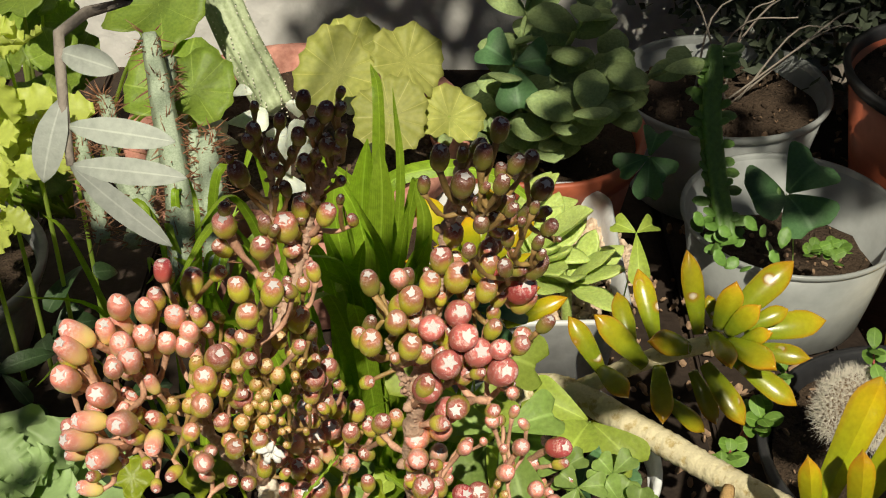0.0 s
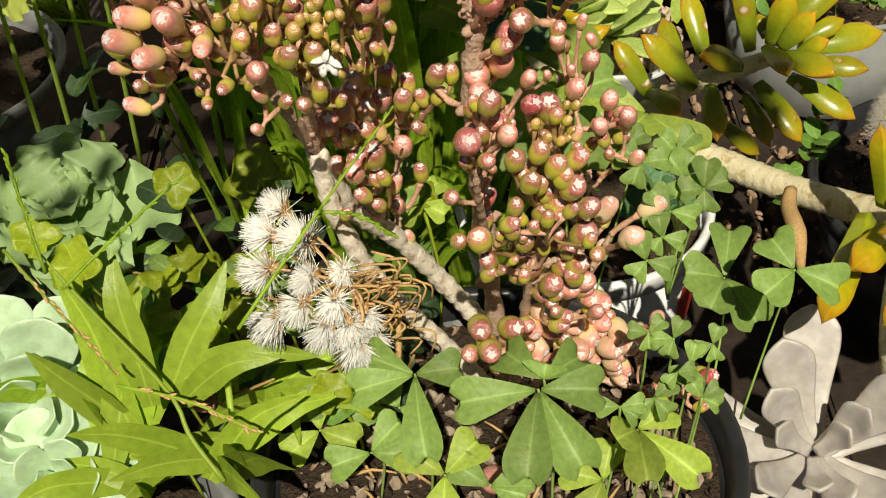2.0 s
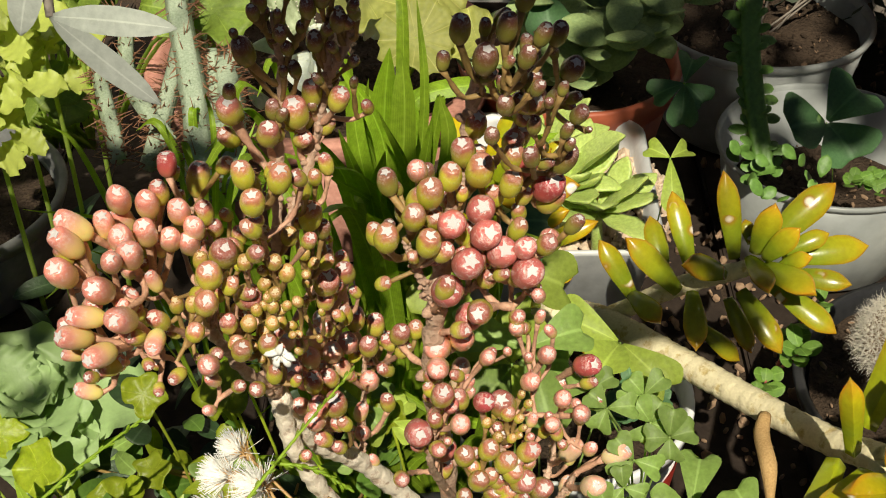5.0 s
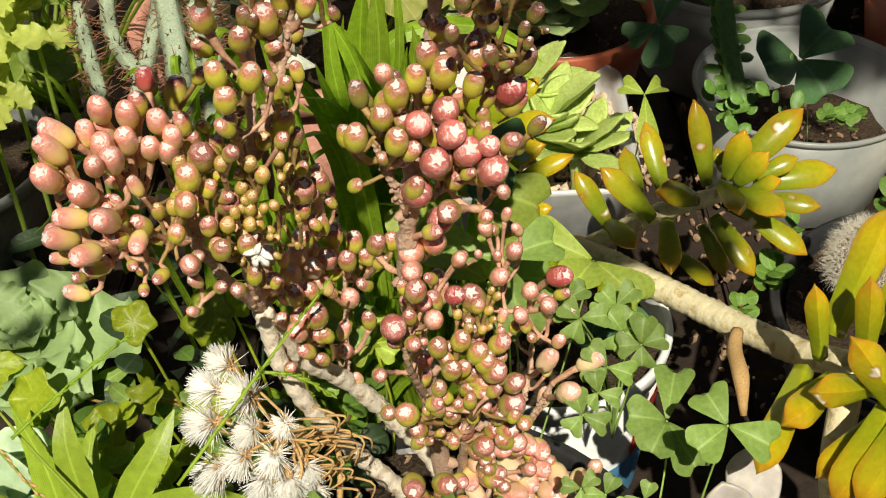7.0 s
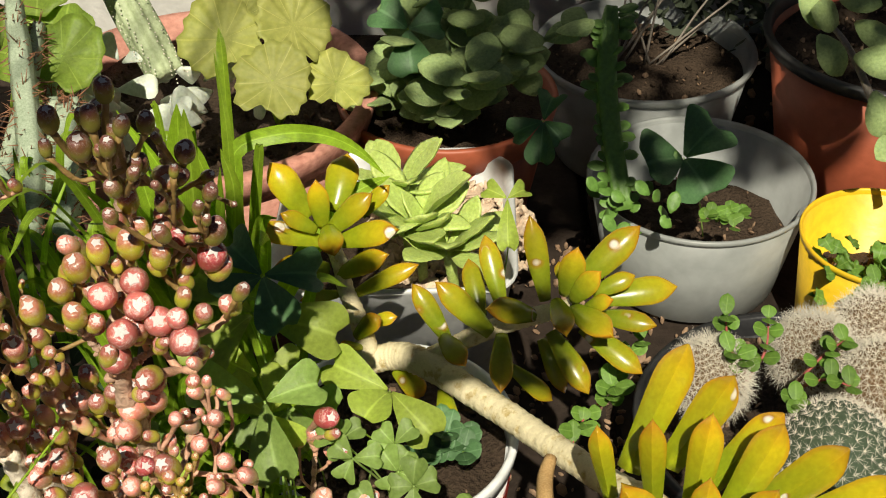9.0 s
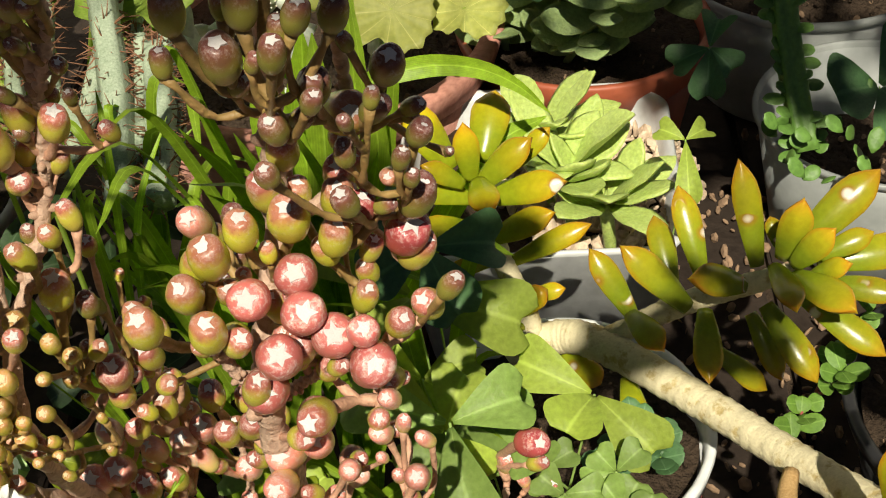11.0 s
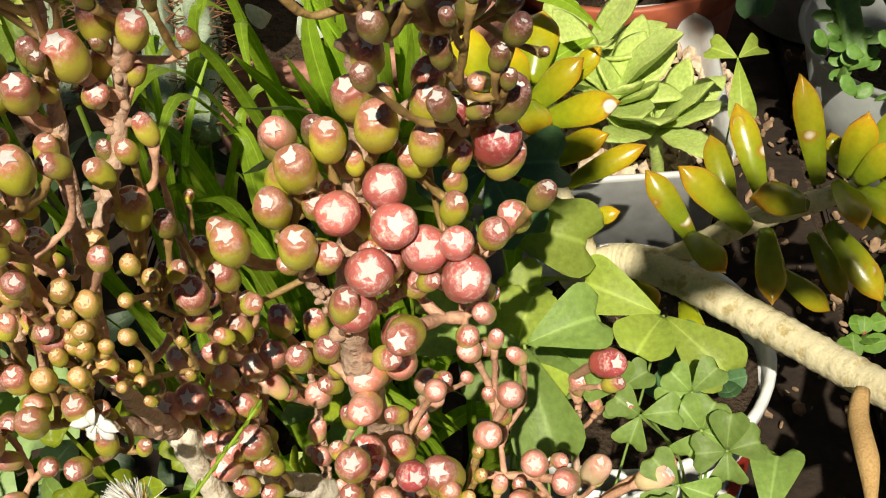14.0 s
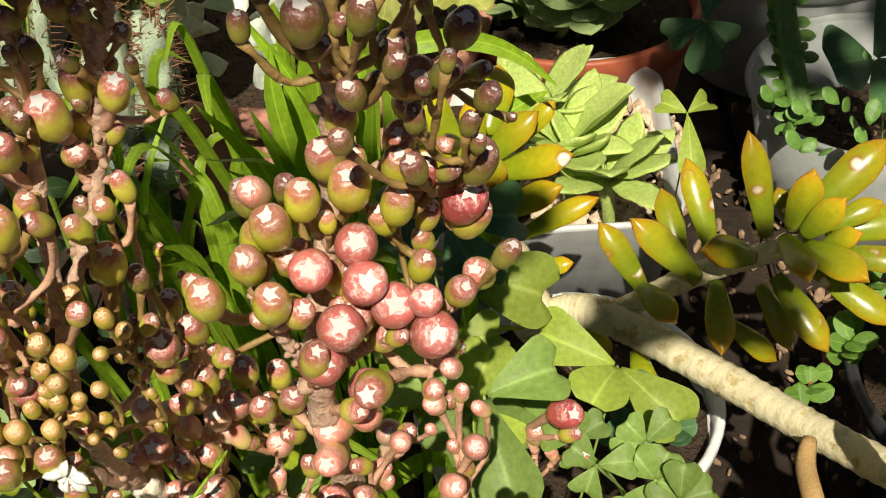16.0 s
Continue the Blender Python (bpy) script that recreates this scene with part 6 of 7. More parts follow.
# reddish stones on the soil
def stone(at, size, seed):
    ob = thing("stone", at, "small rough reddish brown stone on soil", "stone", "small stones")
    bm = bmesh.new()
    bmesh.ops.create_icosphere(bm, subdivisions=3, radius=size, matrix=Matrix.Translation(at))
    for v in bm.verts:
        o = v.co - Vector(at)
        v.co = Vector(at) + Vector((o.x * 1.2, o.y, o.z * 0.7)) * (1 + 0.35 * noise.noise(v.co * 110 + Vector((seed, 0, 0))) + 0.1 * noise.noise(v.co * 420))
    part("body", bm, CLAY, ob)


for k, at in enumerate(((-0.1167, 0.2973, 0.186), (-0.0065, 0.2533, 0.185), (0.0178, 0.265, 0.185), (-0.0193, 0.3152, 0.185))):
    stone(at, 0.006 - 0.0008 * k, k)

# ---- grasses ----
def grass_tuft(name, base, tips, width, material, label, bend=0.12, category="grass", group=""):
    ob = thing(name, base, label, category, group)
    b = Vector(base)
    rr = random.Random(int(b.x * 7919) + len(tips))
    for i, (tip, w) in enumerate(tips):
        start = b + Vector(((i * 37 % 11 - 5) * 0.0012, (i * 53 % 7 - 3) * 0.0012, 0))
        e = Vector(tip)
        long = (e - start).length
        arch = bend * rr.uniform(0.5, 1.3) + 0.06
        mid = start.lerp(e, 0.6) + Vector((rr.uniform(-0.06, 0.06) * long, -0.02 * long, arch * long))
        bm = bmesh.new()
        blade(bm, [start, start.lerp(mid, 0.5) + Vector((0, 0, 0.04 * long)), mid, e], width * w, "broad" if material is BROAD else "grass", rr.uniform(0.05, 0.2) if material is BROAD else rr.uniform(0.15, 0.5), face=(rr.uniform(-0.5, 0.3), -0.7, 0.6))
        part("blade", bm, material, ob)


# tall blades behind the tufts
grass_tuft("grass_tuft", (-0.035, 0.47, 0.15), [((-0.0326, 0.4471, 0.3416), 1.9), ((-0.0491, 0.436, 0.3264), 0.9), ((-0.0234, 0.486, 0.3442), 0.6), ((-0.0417, 0.4486, 0.3268), 0.7), ((-0.015, 0.4319, 0.3207), 1.0), ((-0.0065, 0.4073, 0.3209), 0.9), ((-0.0506, 0.4113, 0.3264), 1.0), ((-0.0306, 0.3816, 0.3366), 1.1), ((-0.0093, 0.3766, 0.3298), 0.9), ((-0.0518, 0.3766, 0.3298), 0.9), ((-0.0191, 0.357, 0.3368), 0.8), ((-0.0386, 0.3467, 0.3397), 0.8)], 0.0042, GRASS, "tuft of tall bright green grass blades")
grass_tuft("grass_tuft", (-0.03, 0.52, 0.14), [((-0.0377, 0.565, 0.3145), 0.9), ((0.0447, 0.5513, 0.2349), 1.5), ((-0.0381, 0.4252, 0.264), 1.0), ((-0.0135, 0.5134, 0.2796), 0.8), ((-0.0731, 0.5159, 0.2845), 0.8), ((-0.0055, 0.444, 0.2712), 1.0), ((-0.0025, 0.4759, 0.2633), 0.9), ((-0.0243, 0.5, 0.2625), 0.8), ((-0.0433, 0.4965, 0.2584), 1.0)], 0.0042, GRASS, "tuft of arching bright green grass blades", 0.22)
grass_tuft("grass_tuft", (-0.12, 0.44, 0.14), [((-0.1677, 0.4284, 0.316), 1.0), ((-0.1148, 0.471, 0.3066), 0.8), ((-0.1725, 0.3927, 0.3008), 0.9), ((-0.1373, 0.4802, 0.2851), 0.9), ((-0.0954, 0.4817, 0.2873), 0.9), ((-0.1019, 0.4181, 0.3017), 1.0), ((-0.1504, 0.3417, 0.2988), 0.6), ((-0.1388, 0.3604, 0.3074), 0.7)], 0.0020, GRASS, "tuft of long green grass blades", 0.2)
r = random.Random(29)
for bx, by in ((-0.03, 0.40), (-0.06, 0.43), (0.0, 0.43), (-0.09, 0.47), (-0.01, 0.37), (-0.05, 0.36), (-0.13, 0.52)):
    tips = [((bx + r.uniform(-0.045, 0.05), by + r.uniform(-0.045, 0.03), 0.16 + r.uniform(0.02, 0.11)), r.uniform(0.4, 1.0)) for _ in range(16)]
    grass_tuft("grass_tuft", (bx, by, 0.15), tips, 0.0036, GRASS, "dense low tuft of green grass", 0.3, "grass", "low grass tufts")

grass_tuft("tall_grass", (-0.03, 0.43, 0.16), [((-0.0271, 0.4362, 0.3457), 1.5), ((-0.0542, 0.4358, 0.3458), 1.0), ((-0.0451, 0.4289, 0.3369), 0.9), ((-0.0577, 0.3756, 0.3345), 1.0), ((-0.0124, 0.4265, 0.3332), 0.9), ((-0.0344, 0.4048, 0.3385), 0.9), ((-0.0637, 0.4016, 0.3353), 0.9), ((-0.0342, 0.3411, 0.3389), 1.0), ((-0.0497, 0.3409, 0.339), 1.0)], 0.0046, GRASS, "tall bright green grass blades", 0.16)
grass_tuft("tall_grass", (-0.06, 0.50, 0.15), [((-0.0904, 0.4612, 0.31), 1.0), ((-0.1066, 0.4222, 0.3074), 0.9), ((-0.0587, 0.4986, 0.3106), 1.0), ((-0.0667, 0.4236, 0.3093), 1.0), ((-0.1049, 0.3783, 0.315), 0.9), ((-0.0358, 0.4597, 0.308), 1.2), ((-0.0876, 0.3783, 0.315), 0.9)], 0.0030, GRASS, "arching bright green grass blades", 0.3)

# one long blade arching over the golden rosette
arch = thing("arching_grass", (-0.040, 0.500, 0.150), "long arching bright green grass blade", "grass")
bm = bmesh.new()
blade(bm, [(-0.040, 0.500, 0.150), (-0.0298, 0.5187, 0.2480), (-0.0273, 0.5234, 0.2701), (-0.0051, 0.5284, 0.2757), (0.0166, 0.5238, 0.2773), (0.0331, 0.5138, 0.2753), (0.0461, 0.5020, 0.2695)], 0.0046, "grass", 0.25, 28, (0, -0.6, 0.8))
part("blade", bm, GRASS, arch)

# broad blades in the foreground
grass_tuft("broad_grass", (-0.109, 0.2429, 0.2484), [((-0.1221, 0.2634, 0.2943), 1.0), ((-0.0891, 0.2675, 0.2831), 1.05), ((-0.0719, 0.2401, 0.267), 0.9), ((-0.0615, 0.2505, 0.2559), 1.0)], 0.0056, BROAD, "broad bright green grass leaves on a jointed stem", 0.1, "grass")
grass_tuft("broad_grass", (-0.0919, 0.227, 0.2302), [((-0.0646, 0.2324, 0.2581), 1.0), ((-0.134, 0.2157, 0.2636), 1.0), ((-0.0857, 0.213, 0.2594), 0.8), ((-0.0566, 0.242, 0.2463), 1.0), ((-0.0654, 0.2014, 0.261), 1.2), ((-0.125, 0.2127, 0.2449), 0.9), ((-0.0732, 0.1939, 0.2528), 1.0)], 0.0055, BROAD, "broad bright green grass leaves on a jointed stem", 0.1, "grass")
grass_tuft("broad_grass", (-0.1305, 0.2504, 0.2122), [((-0.1261, 0.2891, 0.2556), 1.1), ((-0.1168, 0.2678, 0.2464), 1.0), ((-0.1551, 0.2922, 0.2597), 1.4), ((-0.1425, 0.2765, 0.2417), 1.2), ((-0.1053, 0.281, 0.246), 1.0), ((-0.1624, 0.2673, 0.2469), 1.2)], 0.0064, BROAD, "broad bright green grass leaves on a jointed stem", 0.08, "grass")
r = random.Random(33)
for base, tops in (((-0.1514, 0.277, 0.2125), 5), ((-0.1158, 0.3025, 0.2153), 4), ((-0.0844, 0.2759, 0.2097), 6), ((-0.1271, 0.2426, 0.2034), 5)):
    b = Vector(base)
    tips = []
    for k in range(tops):
        a = k * 6.283 / tops + r.uniform(-0.4, 0.4)
        tips.append((b + Vector((math.cos(a) * 0.045, math.sin(a) * 0.022 - 0.008, r.uniform(0.004, 0.034))), r.uniform(0.7, 1.2)))
    grass_tuft("broad_grass", b, tips, 0.0054, BROAD, "low clump of broad bright green leaves", 0.12, "grass", "broad-leaved clumps")
rod_owner = thing("jointed_grass", (-0.0902, 0.2171, 0.2341), "jointed pale green grass stems", "grass")
rod("stem", BROAD, rod_owner, [(-0.0909, 0.2152, 0.2395), (-0.1007, 0.2246, 0.2503), (-0.1071, 0.234, 0.2609), (-0.1321, 0.248, 0.2923), (-0.1408, 0.2538, 0.3035)], [0.0008, 0.0008, 0.0007, 0.0005, 0.0003], 7, 16)
rod("stem", BROAD, rod_owner, [(-0.0875, 0.2183, 0.2353), (-0.09, 0.2392, 0.2514), (-0.093, 0.2523, 0.2586)], [0.0011, 0.0011, 0.0009], 7, 12)


def spike(pts, label, seed, group="grass seed spikes"):
    """A slender grass seed spike: an axis with small scales."""
    ob = thing("grass_spike", pts[0], label, "grass", group)
    rod("axis", GRASS, ob, pts, [0.0006, 0.0005, 0.0003], 5, 12)
    rr = random.Random(seed)
    line = smooth_line(pts, 30)
    bm = bmesh.new()
    for a, b in zip(line[4:], line[5:]):
        d = (b - a).normalized()
        o = Vector((rr.uniform(-1, 1), rr.uniform(-1, 1), rr.uniform(-1, 1))) * 0.4
        leaf(bm, a, a + (d + o).normalized() * 0.0030, 0.0005, 0.0003, n=4, k=6)
    tagged(part("scale_cover", bm, DRY if seed % 2 else GRASS, ob), kind="stuff")


spike([(-0.08, 0.2285, 0.2917), (-0.055, 0.251, 0.3164), (-0.0324, 0.266, 0.3403)], "slender green grass seed spike", 2)
spike([(-0.1331, 0.2444, 0.2957), (-0.1165, 0.2547, 0.3069), (-0.0955, 0.2619, 0.322)], "slender green grass seed spike", 4)
spike([(-0.1379, 0.2478, 0.2997), (-0.1427, 0.2585, 0.3193), (-0.1444, 0.2633, 0.3323)], "slender green grass seed spike", 6)
spike([(-0.1501, 0.2525, 0.3052), (-0.1358, 0.2411, 0.2921), (-0.1197, 0.2309, 0.2728)], "dry pale grass seed spike", 3)
spike([(-0.1184, 0.2252, 0.2739), (-0.0958, 0.2182, 0.273), (-0.0755, 0.2086, 0.2693)], "dry pale grass seed spike", 5)
spike([(-0.0572, 0.2543, 0.3127), (-0.0457, 0.2536, 0.3116), (-0.0347, 0.2533, 0.3035)], "slender green grass seed spike", 8)

# ---- lobed yellow-green creeper and crinkled rosette ----
def lobed(bm, at, normal, up, size, lobes, depth, cup, seed, ripple=0.0, seg=60, rings=5):
    """A round leaf with lobes or scallops, slightly cupped, with thickness."""
    rr = random.Random(seed)
    m = turned(normal, up)
    at = Vector(at)
    uv = bm.loops.layers.uv.verify()
    spot = {}
    ph = rr.uniform(0, 1)
    layers = []
    for off in (0.0002, -0.0002):
        c = bm.verts.new(at + m @ Vector((0, 0, off)))
        spot[c] = (0, 0)
        rows = []
        for i in range(1, rings + 1):
            q = i / rings
            row = []
            for k in range(seg):
                a = 2 * math.pi * k / seg
                rad = size * q * (1 - depth * q * abs(math.sin(lobes * a / 2 + 1.57)) ** 1.5 * 1.0)
                uneven = noise.noise(Vector((math.cos(a) * 1.4, math.sin(a) * 1.4, seed * 3.1)))
                rad *= 1 + 0.22 * q * uneven
                rad *= 1 - 0.35 * q * max(0, math.cos(a + 1.57)) ** 14
                z = cup * size * q * q + ripple * size * q * q * math.cos(lobes * a + ph) + off + 0.25 * size * q * q * uneven
                v = bm.verts.new(at + m @ Vector((rad * math.cos(a), rad * math.sin(a), z)))
                spot[v] = (a * 1.0, q)
                row.append(v)
            rows.append(row)
        layers.append((c, rows))
    faces = []
    for c, rows in layers:
        for k in range(seg):
            faces.append(bm.faces.new((c, rows[0][k], rows[0][(k + 1) % seg])))
            for a, b in zip(rows, rows[1:]):
                faces.append(bm.faces.new((a[k], b[k], b[(k + 1) % seg], a[(k + 1) % seg])))
    a, b = layers[0][1][-1], layers[1][1][-1]
    for k in range(seg):
        faces.append(bm.faces.new((a[k], a[(k + 1) % seg], b[(k + 1) % seg], b[k])))
    for f in faces:
        for l in f.loops:
            l[uv].uv = spot[l.vert]


creeper = thing("lobed_creeper", (-0.08, 0.33, 0.16), "yellow green creeper with lobed glossy leaves", "creeper")
r = random.Random(31)
for i, (c, s) in enumerate((((-0.0882, 0.3274, 0.2676), 0.013), ((-0.1535, 0.3082, 0.2475), 0.014), ((-0.115, 0.3149, 0.2392), 0.010), ((-0.0824, 0.3379, 0.2642), 0.009), ((-0.0411, 0.3344, 0.2594), 0.010), ((-0.0289, 0.3301, 0.2543), 0.009), ((-0.1079, 0.2898, 0.2259), 0.012), ((-0.0933, 0.295, 0.2314), 0.010), ((-0.1255, 0.301, 0.2388), 0.012), ((-0.1707, 0.3228, 0.2493), 0.012), ((-0.1151, 0.3222, 0.2719), 0.011), ((-0.086, 0.3246, 0.2752), 0.012), ((-0.0886, 0.3058, 0.2433), 0.010), ((-0.1283, 0.2555, 0.2179), 0.012), ((-0.1234, 0.271, 0.2351), 0.012), ((-0.051, 0.2687, 0.2159), 0.011), ((-0.0871, 0.264, 0.2115), 0.010), ((-0.0617, 0.2635, 0.2253), 0.010))):
    bm = bmesh.new()
    n = Vector((r.uniform(-0.4, 0.3), -0.6 + r.uniform(-0.3, 0.3), 0.8))
    lobed(bm, c, n, (r.uniform(-1, 1), r.uniform(-0.5, 0.5), 0.6), s * 0.85, 5, 0.24, 0.15, i, 0.06, 40, 4)
    part("leaf", bm, IVY, creeper)
    c = Vector(c)
    rod("stalk", IVY, creeper, [c, c.lerp(Vector((c.x * 0.9, c.y + 0.01, 0.165)), 0.5) + Vector((0.004, 0, 0)), (c.x * 0.9, c.y + 0.01, 0.165)], 0.0006, 5, 6)

undergrowth = thing("low_weed", (-0.1, 0.32, 0.17), "mixed low weeds with small yellow green leaves", "weed")
for i in range(120):
    c = Vector((r.uniform(-0.17, -0.03), r.uniform(0.26, 0.36), 0.0))
    c.z = 0.19 + r.uniform(0, 0.055) * (1 - abs(c.x + 0.1) * 4)
    d = Vector((r.uniform(-1, 1), r.uniform(-1, 0.4), r.uniform(-0.1, 0.8))).normalized()
    # one leaf in four takes the shade-darkened green, for the dark gaps
    one_leaf("leaf", (IVY, WEED, SHADED_WEED, CLOVER)[i % 4], undergrowth, c, c + d * r.uniform(0.010, 0.022), r.uniform(0.003, 0.007), 0.00025, shape=("oval", "heart", "wedge")[i % 3], face=(r.uniform(-0.4, 0.4), -0.5, 0.8), fold=r.uniform(0.05, 0.3), bend=0.15, n=7, k=8)
for i in range(14):
    c = Vector((r.uniform(-0.15, -0.04), r.uniform(0.28, 0.35), 0.18))
    rod("stalk", GREEN_STALK, undergrowth, [c, c + Vector((r.uniform(-0.02, 0.02), -0.01, 0.03)), c + Vector((r.uniform(-0.03, 0.03), -0.02, 0.055))], [0.0009, 0.0008, 0.0005], 5, 8)

# weeds added to fill the dark gap; its shade is in their colour
patch = thing("weed_patch", (-0.22, 0.48, GROUND), "low weeds on the boards, coloured dark for the shade between pots", "weed")
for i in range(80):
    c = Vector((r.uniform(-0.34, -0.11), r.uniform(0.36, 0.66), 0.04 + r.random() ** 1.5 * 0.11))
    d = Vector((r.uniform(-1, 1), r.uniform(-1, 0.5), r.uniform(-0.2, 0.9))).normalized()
    one_leaf("leaf", SHADED_WEED, patch, c, c + d * r.uniform(0.018, 0.04), r.uniform(0.004, 0.009), 0.0002, shape=("oval", "heart")[i % 2], face=(r.uniform(-0.5, 0.5), -0.5, 0.8), bend=0.15, fold=0.2, n=6, k=8)

def ruffled(name, material, parent, base, way, face, length, width, seed, frill=0.16, cup=0.32):
    """A thin leaf with a frilled, rolling margin."""
    way, face = Vector(way).normalized(), Vector(face)
    side = way.cross(face).normalized()
    up = side.cross(way).normalized()
    rr = random.Random(seed)
    a, b, q = rr.uniform(0, 6), rr.uniform(0, 6), rr.uniform(0.8, 1.2)
    bm = bmesh.new()
    n, k = 22, 12
    grid = []
    for u in range(n + 1):
        f = u / n
        w = width * (0.22 + 0.78 * math.sin(math.pi * min(1.0, f ** 1.25)) ** 0.6) * (1 if f < 0.97 else 0.8)
        row = []
        for v in range(k + 1):
            g = v / k * 2 - 1
            e = abs(g) ** 2.5 + max(0.0, f - 0.8) * 2
            ph = (a if g < 0 else b) + f * 24 * q
            lift = frill * width * e * math.sin(ph) + cup * width * g * g - length * 0.22 * f * f
            row.append(bm.verts.new(Vector(base) + way * (f * length + 0.05 * width * e * math.cos(ph)) + side * (w * g * (1 + 0.05 * math.sin(ph * 1.3))) + up * lift))
        grid.append(row)
    for u in range(n):
        for v in range(k):
            bm.faces.new((grid[u][v], grid[u + 1][v], grid[u + 1][v + 1], grid[u][v + 1]))
    return part(name, bm, material, parent)


crinkled = thing("crinkled_rosette", (-0.1662, 0.3439, 0.2499), "pale dull green rosette of frilled wavy leaves", "plant")
heart = Vector((-0.1651, 0.3439, 0.2499))
for i in range(11):
    an = i * 2.4
    f = i / 10
    way = Vector((math.cos(an), math.sin(an) * 0.8 - 0.15, 0.95 - 0.95 * f))
    ruffled("leaf", CRINKLE, crinkled, heart + Vector((0, 0, -0.012 * f)), way, Vector((-0.35 * math.cos(an), -0.35 * math.sin(an) - 0.25, 1)), (0.020 + 0.024 * f) * (0.8 + 0.35 * (i * 0.618 % 1)), 0.009 + 0.010 * f, i, 0.26, 0.25)
rod("stalk", BROAD, crinkled, [heart + Vector((0, 0, -0.01)), heart + Vector((0, 0.01, -0.05)), (heart.x, heart.y + 0.015, GROUND)], [0.004, 0.004, 0.0045], 8, 8)

# ---- rosettes in the foreground ----
def rosette(name, center, axis, radius, counts, material, label, shape, width, thick, lift, parent_seed):
    ob = thing(name, center, label, "succulent")
    c, m = Vector(center), turned(axis)
    rr = random.Random(parent_seed)
    whorls = len(counts)
    for wi, cnt in enumerate(counts):
        f = 1 - wi / whorls
        for k in range(cnt):
            a = 6.283 * (k + 0.5 * (wi % 2)) / cnt + rr.uniform(-0.12, 0.12)
            up = lift + (1 - f) * 2.0
            d = (m @ Vector((math.cos(a), math.sin(a), up))).normalized()
            b = c + m @ Vector((0, 0, 0.003 * wi)) + d * radius * 0.06
            L = radius * (0.28 + 0.75 * f) * rr.uniform(0.9, 1.08)
            one_leaf("leaf", material, ob, b, b + d * L, L * width, L * thick, shape=shape, face=m @ Vector((-math.cos(a) * 0.6, -math.sin(a) * 0.6, 1)), bend=-0.12, fold=0.35, n=18, k=16)
    rod("stem", material, ob, [c - (m @ Vector((0, 0, 0.022))), c], [0.005, 0.0045], 8, 4)


rosette("mauve_rosette", (0.1194, 0.2862, 0.1503), (-0.22, -0.56, 0.80), 0.058, (6, 5, 4, 3), GHOST, "mauve grey waxy rosette with broad pointed leaves", "spoon", 0.20, 0.05, 0.22, 3)
rosette("blue_rosette", (-0.1770, 0.2771, 0.2043), (0.33, -0.60, 0.72), 0.046, (7, 6, 4, 3), ECHEVERIA, "pale blue green waxy rosette with rounded leaves", "blunt", 0.33, 0.035, 0.30, 4)
rosette("blue_rosette", (-0.1568, 0.2516, 0.1978), (0.1, -0.6, 0.78), 0.026, (6, 5, 3), ECHEVERIA, "small pale blue green waxy rosette", "blunt", 0.34, 0.04, 0.35, 6)

# ---- clay bowl: geranium, column, thorny stems, chalky leaves ----
geranium = thing("geranium", (-0.05, 0.76, 0.13), "geranium with round scalloped yellowish leaves", "geranium")
r = random.Random(41)
for i, (c, s) in enumerate((((-0.0668, 0.7046, 0.2344), 0.028), ((-0.0238, 0.7049, 0.2419), 0.027), ((-0.0332, 0.6562, 0.228), 0.026), ((0.0035, 0.6644, 0.2212), 0.0215), ((-0.0629, 0.7175, 0.2375), 0.027))):
    bm = bmesh.new()
    c = Vector(c) + Vector((0, 0.008 * i, -0.003 * i))
    lobed(bm, c, (r.uniform(-0.5, 0.5), -0.62 + r.uniform(-0.25, 0.25), 0.72), (r.uniform(-0.6, 0.6), 0.3, 0.9), s, 15, 0.09, 0.12, i, 0.03, 90, 6)
    blade = part("leaf", bm, GERANIUM, geranium)
    c = Vector(c)
    rod("stalk", BROAD, geranium, [c, c.lerp(Vector((-0.05, 0.77, 0.13)), 0.5) + Vector((0, 0.01, 0.015)), (-0.05, 0.77, 0.13)], [0.0012, 0.0014, 0.0018], 6, 10)

column = thing("ribbed_column", (-0.1151, 0.7307, 0.2041), "leaning grey green ribbed column stem", "cactus")
rod("stem", COLUMN, column, [(-0.1114, 0.7251, 0.1967), (-0.1233, 0.7385, 0.2144), (-0.1374, 0.7541, 0.2351), (-0.1541, 0.7765, 0.2647)], [0.0112, 0.0122, 0.0122, 0.012], 36, 22, ribs=7, rib=0.16)
bm = bmesh.new()
for a, b in zip(smooth_line([(-0.1091, 0.7164, 0.2017), (-0.1208, 0.7296, 0.2192), (-0.1347, 0.745, 0.2396), (-0.1512, 0.7671, 0.2688)], 26)[:-1], range(26)):
    for k in range(6):
        an = k * 1.047
        p = a + Vector((math.cos(an) * 0.0135 + 0.001 * math.sin(b * 2.1), -abs(math.sin(an)) * 0.004, math.sin(an) * 0.004))
        bmesh.ops.create_icosphere(bm, subdivisions=1, radius=0.0006, matrix=Matrix.Translation(p))
tagged(part("wool_dotting", bm, SPINE, column, "white woolly dots along the ribs"), kind="stuff")


